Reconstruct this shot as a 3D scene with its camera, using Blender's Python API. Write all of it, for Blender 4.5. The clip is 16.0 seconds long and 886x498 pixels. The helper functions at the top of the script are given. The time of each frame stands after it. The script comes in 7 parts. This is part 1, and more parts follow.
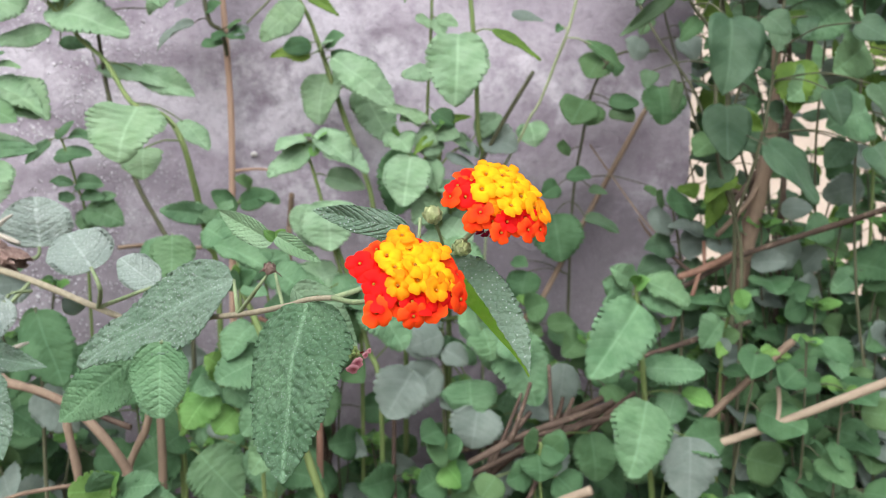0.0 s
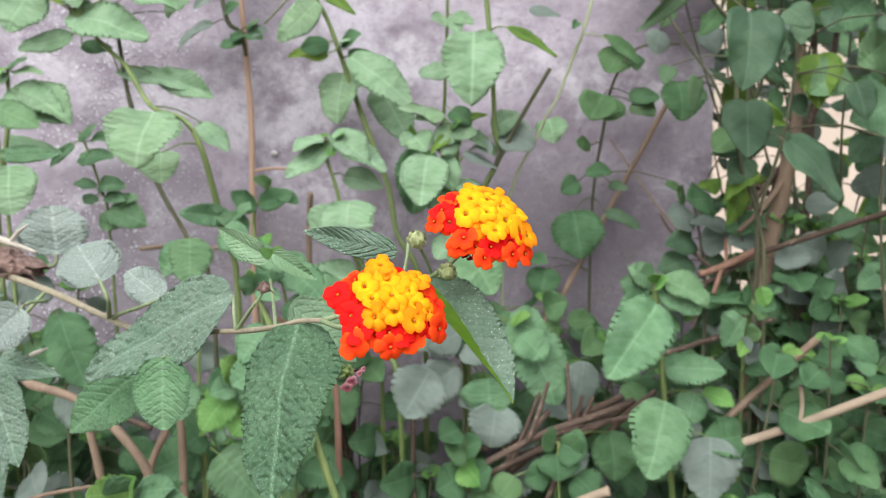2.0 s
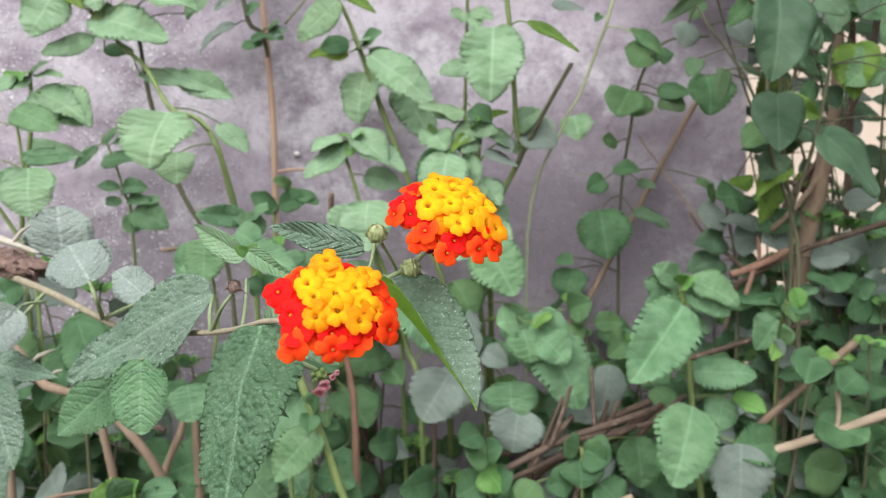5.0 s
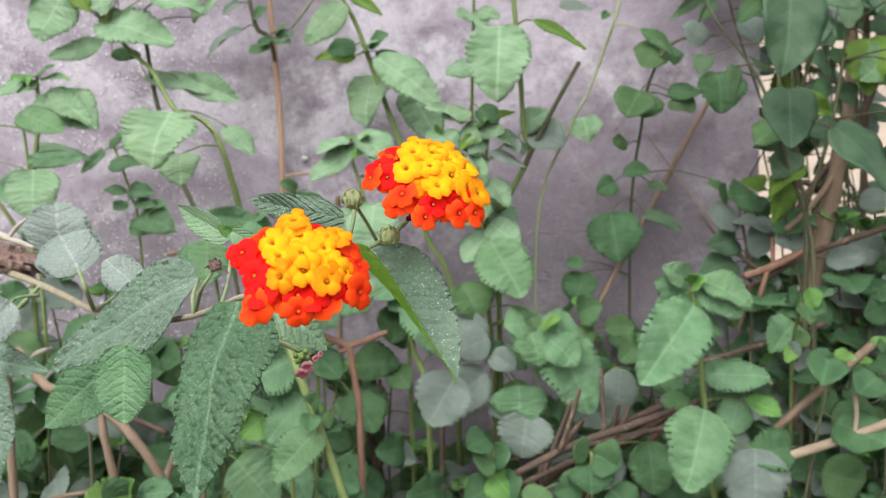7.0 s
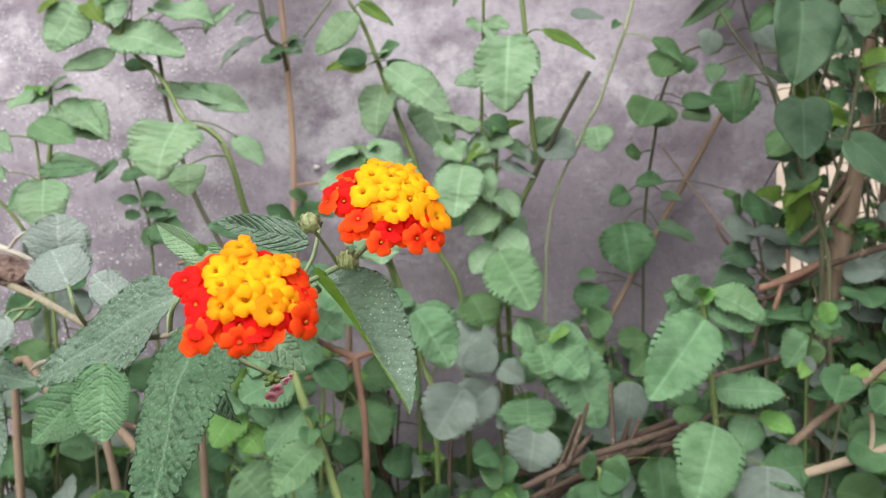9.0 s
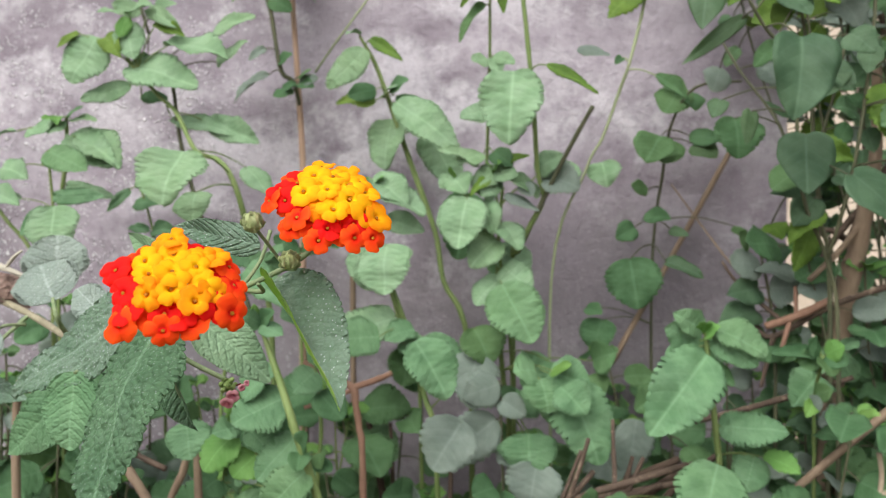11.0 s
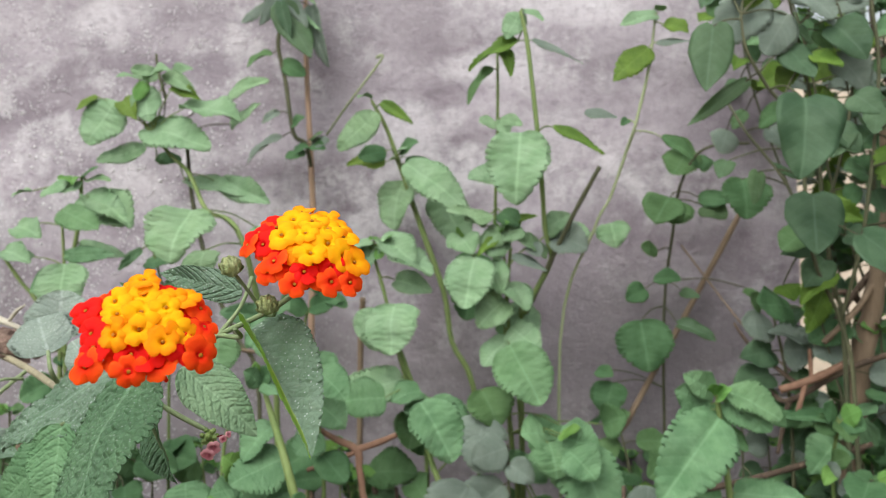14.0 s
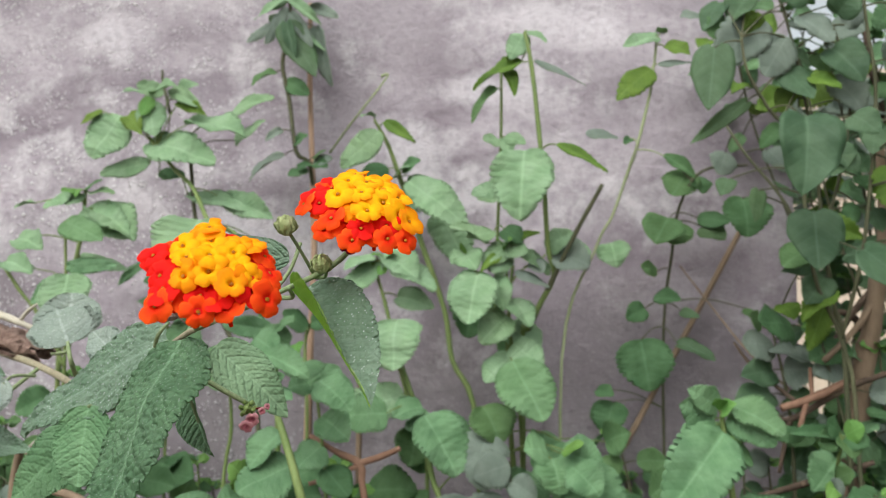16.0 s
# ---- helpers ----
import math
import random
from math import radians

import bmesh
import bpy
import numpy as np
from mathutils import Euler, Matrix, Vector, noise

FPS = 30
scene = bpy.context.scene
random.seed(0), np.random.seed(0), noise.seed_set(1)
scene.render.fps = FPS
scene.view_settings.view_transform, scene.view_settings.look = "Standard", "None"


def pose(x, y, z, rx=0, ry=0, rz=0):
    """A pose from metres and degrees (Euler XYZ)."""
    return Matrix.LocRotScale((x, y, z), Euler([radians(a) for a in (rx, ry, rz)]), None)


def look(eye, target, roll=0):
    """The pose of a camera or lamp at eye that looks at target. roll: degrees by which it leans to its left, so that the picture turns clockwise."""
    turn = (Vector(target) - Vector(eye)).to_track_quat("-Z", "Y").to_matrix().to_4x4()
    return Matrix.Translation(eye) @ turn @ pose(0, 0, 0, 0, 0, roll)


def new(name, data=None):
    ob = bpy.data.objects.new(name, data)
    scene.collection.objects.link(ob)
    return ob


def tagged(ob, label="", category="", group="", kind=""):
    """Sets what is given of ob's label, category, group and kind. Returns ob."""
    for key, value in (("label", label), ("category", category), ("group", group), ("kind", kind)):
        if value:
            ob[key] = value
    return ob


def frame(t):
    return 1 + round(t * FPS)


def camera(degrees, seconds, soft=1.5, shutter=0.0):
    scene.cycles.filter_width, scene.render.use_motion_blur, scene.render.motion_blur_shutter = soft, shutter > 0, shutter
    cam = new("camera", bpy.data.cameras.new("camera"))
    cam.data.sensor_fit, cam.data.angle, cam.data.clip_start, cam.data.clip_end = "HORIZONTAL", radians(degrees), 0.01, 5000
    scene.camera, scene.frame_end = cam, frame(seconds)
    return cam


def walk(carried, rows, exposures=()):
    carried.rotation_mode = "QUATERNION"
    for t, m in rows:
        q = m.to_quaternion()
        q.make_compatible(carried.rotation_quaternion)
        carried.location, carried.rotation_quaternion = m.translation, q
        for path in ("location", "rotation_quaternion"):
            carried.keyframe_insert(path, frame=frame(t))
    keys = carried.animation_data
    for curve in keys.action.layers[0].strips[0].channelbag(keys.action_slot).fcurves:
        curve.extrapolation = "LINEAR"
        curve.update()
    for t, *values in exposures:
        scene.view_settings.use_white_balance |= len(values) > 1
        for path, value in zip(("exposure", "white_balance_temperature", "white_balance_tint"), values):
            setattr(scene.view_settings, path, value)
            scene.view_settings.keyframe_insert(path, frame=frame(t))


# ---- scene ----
cam = camera(60.00, 16.0, soft=0.85)
cam.data.dof.use_dof = True
cam.data.dof.focus_distance = 0.2
cam.data.dof.aperture_fstop = 30
PATH = [
    (0, look((0.0010, 0.0014, 0.7941), (0.1741, 1.9847, 0.6030), 0.61)),
    (0.5, look((-0.0138, 0.0011, 0.8159), (0.1790, 1.9764, 0.5690), 0.41)),
    (1, look((-0.0140, 0.0054, 0.8337), (0.1669, 1.9757, 0.5414), -0.05)),
    (1.5, look((0.0026, 0.0039, 0.8165), (0.1365, 1.9836, 0.5657), 0.00)),
    (2, look((0.0127, 0.0021, 0.8032), (0.1092, 1.9878, 0.5847), -0.03)),
    (2.5, look((-0.0037, 0.0049, 0.8099), (0.1222, 1.9869, 0.5736), 0.16)),
    (3, look((-0.0006, 0.0028, 0.7984), (0.1058, 1.9893, 0.5918), -0.03)),
    (3.5, look((0.0004, 0.0049, 0.7877), (0.0935, 1.9943, 0.6042), -0.58)),
    (4, look((0.0061, 0.0066, 0.7834), (0.0775, 1.9980, 0.6120), -0.65)),
    (4.5, look((0.0248, 0.0116, 0.7947), (0.0399, 2.0015, 0.5946), -0.46)),
    (5, look((0.0323, 0.0159, 0.7997), (0.0240, 2.0046, 0.5878), -0.60)),
    (7.5, look((0.0469, 0.0245, 0.7862), (-0.0232, 2.0164, 0.6195), -0.96)),
    (8, look((0.0532, 0.0260, 0.7870), (-0.0411, 2.0172, 0.6253), -0.84)),
    (8.5, look((0.0513, 0.0296, 0.7915), (-0.0471, 2.0209, 0.6324), -0.26)),
    (9, look((0.0550, 0.0297, 0.7913), (-0.0561, 2.0203, 0.6325), -0.83)),
    (11.5, look((0.0752, 0.0293, 0.7736), (-0.1078, 2.0208, 0.7938), -0.00)),
    (12, look((0.0692, 0.0284, 0.7548), (-0.1059, 2.0185, 0.8504), -0.55)),
    (12.5, look((0.0569, 0.0231, 0.7572), (-0.0865, 2.0148, 0.8688), -0.07)),
    (13, look((0.0586, 0.0280, 0.7685), (-0.0901, 2.0195, 0.8773), 0.16)),
    (13.5, look((0.0770, 0.0304, 0.7811), (-0.1193, 2.0187, 0.8714), 0.32)),
    (14, look((0.0823, 0.0321, 0.7778), (-0.1322, 2.0172, 0.8946), 0.22)),
    (14.5, look((0.0659, 0.0276, 0.7672), (-0.1083, 2.0135, 0.9272), 0.37)),
    (15, look((0.0552, 0.0216, 0.7624), (-0.0916, 2.0080, 0.9430), 0.82)),
    (15.5, look((0.0554, 0.0244, 0.7565), (-0.0946, 2.0078, 0.9662), 0.64)),
    (16, look((0.0679, 0.0287, 0.7609), (-0.1148, 2.0099, 0.9644), 0.77)),
]
walk(cam, PATH, exposures=((0.0, 0.82, 6180, 9), (5.0, 0.77, 6250, 9), (9.0, 0.71, 6380, 8), (12.5, 0.6, 6500, 3.5), (16.0, 0.52, 6500, 2.5)))

# ---- tuning ----
SKY, SUN = 0.15, 1.5
WALL_Y, WALL_END = 0.93, 0.387
WALL_DARK, WALL_MID, WALL_PALE, WALL_CHALK = (0.185, 0.15, 0.182), (0.28, 0.24, 0.278), (0.385, 0.338, 0.384), (0.6, 0.565, 0.605)
WALL_DAMP = (0.2, 0.18, 0.19)
WALL_BLOOM, WALL_STAIN = (0.56, 0.52, 0.565), (0.235, 0.2, 0.235)
# chalky bloom and damp stains on the wall: x, z, half width, half height
BLOOM = [(-0.285, 0.877, 0.11, 0.026), (-0.049, 0.971, 0.05, 0.045), (-0.343, 0.819, 0.08, 0.02), (0.009, 0.832, 0.036, 0.04), (-0.433, 1.122, 0.05, 0.03), (0.103, 1.127, 0.11, 0.034), (0.036, 1.043, 0.065, 0.022)]
STAINS = [(-0.254, 0.926, 0.08, 0.02), (-0.319, 0.785, 0.12, 0.02), (0.228, 0.714, 0.12, 0.085), (0.128, 0.774, 0.09, 0.09), (-0.357, 1.056, 0.12, 0.022), (0.318, 0.966, 0.075, 0.05)]

# ---- world and light: open shade under a bright hazy sky ----
world = bpy.data.worlds.new("world")
scene.world = world
world.use_nodes = True
wn = world.node_tree
sky = wn.nodes.new("ShaderNodeTexSky")
sky.sky_type, sky.sun_disc = "NISHITA", False
sky.sun_elevation, sky.sun_rotation = radians(52), radians(205)
sky.dust_density, sky.air_density = 4.0, 1.0
haze = wn.nodes.new("ShaderNodeHueSaturation")
haze.inputs["Saturation"].default_value = 0.22
wn.links.new(sky.outputs[0], haze.inputs["Color"])
wn.links.new(haze.outputs[0], wn.nodes["Background"].inputs[0])
wn.nodes["Background"].inputs[1].default_value = SKY
sun = new("sun", bpy.data.lights.new("sun", "SUN"))
sun.data.energy, sun.data.angle, sun.data.color = SUN, radians(70), (1.0, 0.96, 0.9)
sun.matrix_world = look((-1.2, -2.6, 4.0), (0, 0.4, 0.5))


# ---- materials ----
class Nodes:
    """A short way to write node materials."""

    def __init__(self, name):
        self.mat = bpy.data.materials.new(name)
        self.mat.use_nodes = True
        self.tree = self.mat.node_tree
        self.shader = self.tree.nodes["Principled BSDF"]
        self.out = self.tree.nodes["Material Output"]

    def put(self, socket, value):
        if isinstance(value, bpy.types.NodeSocket):
            self.tree.links.new(value, socket)
        elif value is not None:
            socket.default_value = value

    def math(self, op, a, b=None, clamp=False):
        n = self.tree.nodes.new("ShaderNodeMath")
        n.operation, n.use_clamp = op, clamp
        self.put(n.inputs[0], a)
        self.put(n.inputs[1], b)
        return n.outputs[0]

    def mix(self, fac, a, b):
        n = self.tree.nodes.new("ShaderNodeMix")
        n.data_type = "RGBA"
        self.put(n.inputs[0], fac)
        self.put(n.inputs[6], a if isinstance(a, bpy.types.NodeSocket) else (*a, 1))
        self.put(n.inputs[7], b if isinstance(b, bpy.types.NodeSocket) else (*b, 1))
        return n.outputs[2]

    def ramp(self, fac, lo, hi):
        n = self.tree.nodes.new("ShaderNodeMapRange")
        n.clamp = True
        self.put(n.inputs[0], fac)
        n.inputs[1].default_value, n.inputs[2].default_value = lo, hi
        return n.outputs[0]

    def coords(self, kind="Object"):
        return self.tree.nodes.new("ShaderNodeTexCoord").outputs[kind]

    def world(self):
        return self.tree.nodes.new("ShaderNodeNewGeometry").outputs["Position"]

    def noise(self, where, scale, detail=4, rough=0.6, stretch=None):
        if stretch:
            m = self.tree.nodes.new("ShaderNodeMapping")
            m.inputs["Scale"].default_value = stretch
            self.put(m.inputs[0], where)
            where = m.outputs[0]
        n = self.tree.nodes.new("ShaderNodeTexNoise")
        self.put(n.inputs["Vector"], where)
        n.inputs["Scale"].default_value, n.inputs["Detail"].default_value, n.inputs["Roughness"].default_value = scale, detail, rough
        return n.outputs["Fac"]

    def cells(self, where, scale, feature="F1"):
        n = self.tree.nodes.new("ShaderNodeTexVoronoi")
        n.feature = feature
        self.put(n.inputs["Vector"], where)
        n.inputs["Scale"].default_value = scale
        return n.outputs["Distance"]

    def patch(self, where, centre, scale):
        """Distance from a centre, in its own half widths."""
        a = self.tree.nodes.new("ShaderNodeVectorMath")
        a.operation = "SUBTRACT"
        self.put(a.inputs[0], where)
        a.inputs[1].default_value = centre
        b = self.tree.nodes.new("ShaderNodeVectorMath")
        b.operation = "MULTIPLY"
        self.put(b.inputs[0], a.outputs[0])
        b.inputs[1].default_value = scale
        c = self.tree.nodes.new("ShaderNodeVectorMath")
        c.operation = "LENGTH"
        self.put(c.inputs[0], b.outputs[0])
        return c.outputs["Value"]

    def random(self):
        return self.tree.nodes.new("ShaderNodeObjectInfo").outputs["Random"]

    def bump(self, height, distance, strength=1.0):
        n = self.tree.nodes.new("ShaderNodeBump")
        n.inputs["Strength"].default_value, n.inputs["Distance"].default_value = strength, distance
        self.put(n.inputs["Height"], height)
        self.put(self.shader.inputs["Normal"], n.outputs[0])

    def finish(self, colour, rough=0.6, specular=0.4, thin=0.0, thin_colour=None):
        self.put(self.shader.inputs["Base Color"], colour if isinstance(colour, bpy.types.NodeSocket) else (*colour, 1))
        self.put(self.shader.inputs["Roughness"], rough)
        self.put(self.shader.inputs["Specular IOR Level"], specular)
        if thin:
            t = self.tree.nodes.new("ShaderNodeBsdfTranslucent")
            self.put(t.inputs[0], thin_colour if isinstance(thin_colour, bpy.types.NodeSocket) else (*thin_colour, 1))
            m = self.tree.nodes.new("ShaderNodeMixShader")
            m.inputs[0].default_value = thin
            self.put(m.inputs[1], self.shader.outputs[0])
            self.put(m.inputs[2], t.outputs[0])
            self.put(self.out.inputs[0], m.outputs[0])
        return self.mat


def leaf_material(name, deep, pale, veins=9, dust=0.0, gloss=0.68, relief=0.0008, yellow=0.15, hazy=0.0, veined=0.2, grain=520, shade=0.25, thin=0.33, net_shade=0.0):
    """Green leaf: feathered veins from the blade's own coordinates, puckered cells, dust and spots."""
    n = Nodes(name)
    uv = n.tree.nodes.new("ShaderNodeSeparateXYZ")
    n.put(uv.inputs[0], n.coords("UV"))
    u, v = uv.outputs[0], n.math("ABSOLUTE", n.math("SUBTRACT", uv.outputs[1], 0.5))
    q = n.math("MULTIPLY", n.math("SUBTRACT", u, n.math("ADD", n.math("MULTIPLY", v, 0.35), n.math("MULTIPLY", n.math("MULTIPLY", v, v), 0.7))), veins)
    q = n.math("ABSOLUTE", n.math("SUBTRACT", n.math("FRACT", q), 0.5))
    where = n.world()
    q = n.math("ADD", q, n.math("MULTIPLY", n.math("SUBTRACT", n.noise(where, 160, 2), 0.5), 0.12))
    side = n.ramp(q, 0.1, 0.0)
    rib = n.ramp(v, 0.03, 0.004)
    vein = n.math("MAXIMUM", n.math("MULTIPLY", side, 0.6), rib)
    big, fine = n.noise(where, 60, 3), n.noise(where, 700, 4, 0.7)
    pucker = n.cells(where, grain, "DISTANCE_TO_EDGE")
    colour = n.mix(n.ramp(big, 0.36, 0.64), deep, pale)
    colour = n.mix(n.math("MULTIPLY", n.ramp(n.random(), 0.55, 1.0), yellow), colour, (0.2, 0.24, 0.05))
    colour = n.mix(n.math("MULTIPLY", n.ramp(n.random(), 0.45, 0.0), shade), colour, tuple(c * 0.55 for c in deep))
    colour = n.mix(n.math("MULTIPLY", rib, min(0.7, veined * (1.6 if net_shade else 0.7))), colour, tuple(min(1, c * 1.5 + 0.06) for c in pale))
    colour = n.mix(n.math("MULTIPLY", vein, veined), colour, tuple(min(1, c * 1.6 + 0.05) for c in pale))
    colour = n.mix(n.math("MULTIPLY", n.ramp(fine, 0.45, 0.75), 0.2), colour, tuple(c * 0.6 for c in deep))
    # fine veinlets in darker green, with shade in the creases painted in
    if net_shade:
        colour = n.mix(n.math("MULTIPLY", n.ramp(pucker, 0.16, 0.02), net_shade), colour, tuple(c * 0.5 for c in deep))
    # pale film: dust on near leaves, painted haze on the lantana leaves behind
    if hazy:
        colour = n.mix(n.math("MULTIPLY", n.ramp(n.noise(where, 35, 4), 0.25, 0.8), hazy), colour, (0.32, 0.40, 0.34))
    if dust:
        spot = n.ramp(n.math("ADD", n.cells(where, 980), n.math("MULTIPLY", n.noise(where, 300, 2), 0.3)), 0.39, 0.3)
        patch = n.ramp(n.noise(where, 150, 3), 0.34, 0.54)
        colour = n.mix(n.math("MULTIPLY", n.math("MULTIPLY", spot, patch), dust), colour, (0.66, 0.69, 0.66))
        film = n.ramp(n.noise(where, 90, 5), 0.35, 0.75)
        colour = n.mix(n.math("MULTIPLY", film, dust * 0.26), colour, (0.39, 0.455, 0.405))
    high = n.math("ADD", n.math("MULTIPLY", n.math("SUBTRACT", 1.0, n.ramp(q, 0.26, 0.0)), 0.6), n.math("MULTIPLY", n.ramp(pucker, 0.0, 0.45), 0.6))
    n.bump(n.math("ADD", high, n.math("MULTIPLY", fine, 0.3)), relief)
    return n.finish(colour, gloss, 0.2, thin, n.mix(0.5, pale, (0.25, 0.42, 0.05)))


def plain_material(name, a, b, scale, rough=0.8, relief=0.0004, stretch=None, spots=None):
    """Bark, stalks, soil: two colours mottled at two scales."""
    n = Nodes(name)
    where = n.world()
    big, fine = n.noise(where, scale, 5, 0.65, stretch), n.noise(where, scale * 7, 5, 0.7, stretch)
    colour = n.mix(n.ramp(big, 0.3, 0.7), a, b)
    colour = n.mix(n.math("MULTIPLY", n.ramp(fine, 0.5, 0.8), 0.4), colour, tuple(c * 0.45 for c in a))
    if spots:
        colour = n.mix(n.math("MULTIPLY", n.ramp(n.noise(where, scale * 2.3, 4), 0.58, 0.66), 0.7), colour, spots)
    n.bump(n.math("ADD", n.math("MULTIPLY", big, 0.5), fine), relief)
    return n.finish(colour, rough, 0.3)


def petal_material(name, heart, rim):
    n = Nodes(name)
    uv = n.tree.nodes.new("ShaderNodeSeparateXYZ")
    n.put(uv.inputs[0], n.coords("UV"))
    where = n.world()
    colour = n.mix(n.ramp(uv.outputs[0], 0.25, 1.0), heart, rim)
    colour = n.mix(n.math("MULTIPLY", n.ramp(n.noise(where, 900, 3), 0.45, 0.75), 0.25), colour, tuple(c * 0.75 for c in rim))
    colour = n.mix(n.math("MULTIPLY", n.random(), 0.22), colour, rim)
    n.bump(n.noise(where, 1400, 3), 0.0002, 0.6)
    return n.finish(colour, 0.7, 0.12, 0.3, colour)


def wall_material():
    """Old cement render: damp mauve-grey stains, chalky salt bloom, grit and pits."""
    n = Nodes("weathered_cement")
    w = n.world()
    cloud, mid = n.noise(w, 5.5, 5, 0.6), n.noise(w, 17, 6, 0.7)
    fine, grit = n.noise(w, 110, 5, 0.7), n.cells(w, 210)
    band = n.noise(w, 6.5, 4, 0.62, (0.6, 1, 1.3))
    height = n.tree.nodes.new("ShaderNodeSeparateXYZ")
    n.put(height.inputs[0], w)
    damp = n.ramp(n.math("ADD", height.outputs[2], n.math("MULTIPLY", n.math("SUBTRACT", cloud, 0.5), 0.5)), 0.84, 0.66)
    colour = n.mix(n.ramp(cloud, 0.4, 0.6), WALL_DARK, WALL_MID)
    colour = n.mix(n.ramp(band, 0.44, 0.6), colour, WALL_PALE)
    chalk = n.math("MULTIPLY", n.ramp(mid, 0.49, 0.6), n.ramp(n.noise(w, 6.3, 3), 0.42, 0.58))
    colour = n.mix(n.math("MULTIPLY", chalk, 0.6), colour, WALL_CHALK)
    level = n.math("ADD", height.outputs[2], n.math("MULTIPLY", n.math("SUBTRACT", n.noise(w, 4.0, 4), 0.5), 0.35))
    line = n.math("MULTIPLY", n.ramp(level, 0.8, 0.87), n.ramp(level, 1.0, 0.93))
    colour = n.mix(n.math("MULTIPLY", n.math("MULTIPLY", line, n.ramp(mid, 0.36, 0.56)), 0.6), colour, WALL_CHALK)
    # a little paler towards the top of the wall
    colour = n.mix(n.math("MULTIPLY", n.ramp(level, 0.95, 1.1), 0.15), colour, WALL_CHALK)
    ragged = n.math("MULTIPLY", n.math("SUBTRACT", n.noise(w, 16, 7, 0.68), 0.5), 3.0)
    for kind, patches in ((WALL_BLOOM, BLOOM), (WALL_STAIN, STAINS)):
        for x, z, across, high in patches:
            near = n.patch(w, (x, WALL_Y, z), (1 / across, 1, 1 / high))
            colour = n.mix(n.math("MULTIPLY", n.ramp(n.math("ADD", near, ragged), 1.25, 0.45), 0.8), colour, kind)
    colour = n.mix(n.math("MULTIPLY", damp, 0.65), colour, WALL_DAMP)
    colour = n.mix(n.math("MULTIPLY", n.ramp(fine, 0.48, 0.72), 0.45), colour, WALL_DARK)
    gritty = n.math("ADD", n.math("MULTIPLY", n.ramp(n.math("ADD", height.outputs[0], n.math("MULTIPLY", cloud, 0.3)), 0.02, -0.22), 0.9), 0.1)
    speck = n.math("MULTIPLY", n.math("MULTIPLY", n.ramp(grit, 0.34, 0.2), n.ramp(n.noise(w, 26, 3), 0.44, 0.56)), gritty)
    colour = n.mix(n.math("MULTIPLY", speck, 0.75), colour, (0.62, 0.6, 0.62))
    flake = n.math("MULTIPLY", n.ramp(n.math("ADD", n.cells(w, 105), n.math("MULTIPLY", n.noise(w, 60, 2), 0.4)), 0.44, 0.28), n.math("MULTIPLY", n.ramp(n.noise(w, 7, 3), 0.4, 0.54), gritty))
    colour = n.mix(n.math("MULTIPLY", flake, 0.75), colour, (0.72, 0.7, 0.72))
    n.bump(n.math("ADD", n.math("MULTIPLY", mid, 0.8), n.math("ADD", fine, n.math("MULTIPLY", n.math("ADD", speck, flake), 0.5))), 0.0035, 0.9)
    return n.finish(colour, 0.9, 0.2)


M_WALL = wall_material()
M_SOIL = plain_material("dark_soil", (0.11, 0.082, 0.06), (0.19, 0.145, 0.105), 14, 0.95, 0.01)
M_SAND = plain_material("dry_sandy_ground", (0.33, 0.25, 0.2), (0.45, 0.35, 0.28), 2.0, 0.95, 0.01)
M_FAR = plain_material("pale_plaster", (0.47, 0.39, 0.32), (0.58, 0.49, 0.4), 1.5, 0.9, 0.002)
M_STALK = plain_material("green_stalk", (0.11, 0.17, 0.05), (0.2, 0.25, 0.09), 90, 0.6, 0.0004, (1, 1, 0.3))
M_STALK_PALE = plain_material("pale_green_stalk", (0.25, 0.3, 0.16), (0.34, 0.38, 0.22), 90, 0.65, 0.0004, (1, 1, 0.3))
M_STALK_DARK = plain_material("dark_stalk", (0.065, 0.07, 0.04), (0.125, 0.125, 0.07), 80, 0.7, 0.0004, (1, 1, 0.3))
M_BARK = plain_material("brown_bark", (0.068, 0.047, 0.036), (0.13, 0.09, 0.067), 60, 0.85, 0.0008, (1, 1, 0.25), (0.26, 0.19, 0.14))
M_TAN = plain_material("tan_stick", (0.178, 0.124, 0.087), (0.285, 0.207, 0.145), 55, 0.8, 0.0005, (1, 1, 0.2))
M_CHALKY = plain_material("bleached_dry_leaf", (0.4, 0.36, 0.29), (0.58, 0.53, 0.45), 200, 0.85, 0.0005)
M_CANE = plain_material("dry_cane", (0.33, 0.21, 0.145), (0.46, 0.31, 0.225), 45, 0.75, 0.0005, (1, 1, 0.15))
M_DEADWOOD = plain_material("dark_dead_wood", (0.055, 0.037, 0.028), (0.115, 0.077, 0.055), 50, 0.9, 0.001, (1, 1, 0.3))
M_RUST = plain_material("reddish_twig_bark", (0.17, 0.09, 0.06), (0.27, 0.155, 0.11), 60, 0.8, 0.0006, (1, 1, 0.25))
M_STRAW = plain_material("bleached_stick", (0.26, 0.2, 0.142), (0.38, 0.3, 0.22), 50, 0.85, 0.0006, (0.3, 1, 1))
M_DRY = plain_material("dry_leaf", (0.2, 0.12, 0.098), (0.47, 0.33, 0.28), 320, 0.85, 0.0012, spots=(0.46, 0.35, 0.3))
M_BUD = plain_material("green_bud", (0.34, 0.42, 0.16), (0.56, 0.6, 0.32), 400, 0.6, 0.0006)
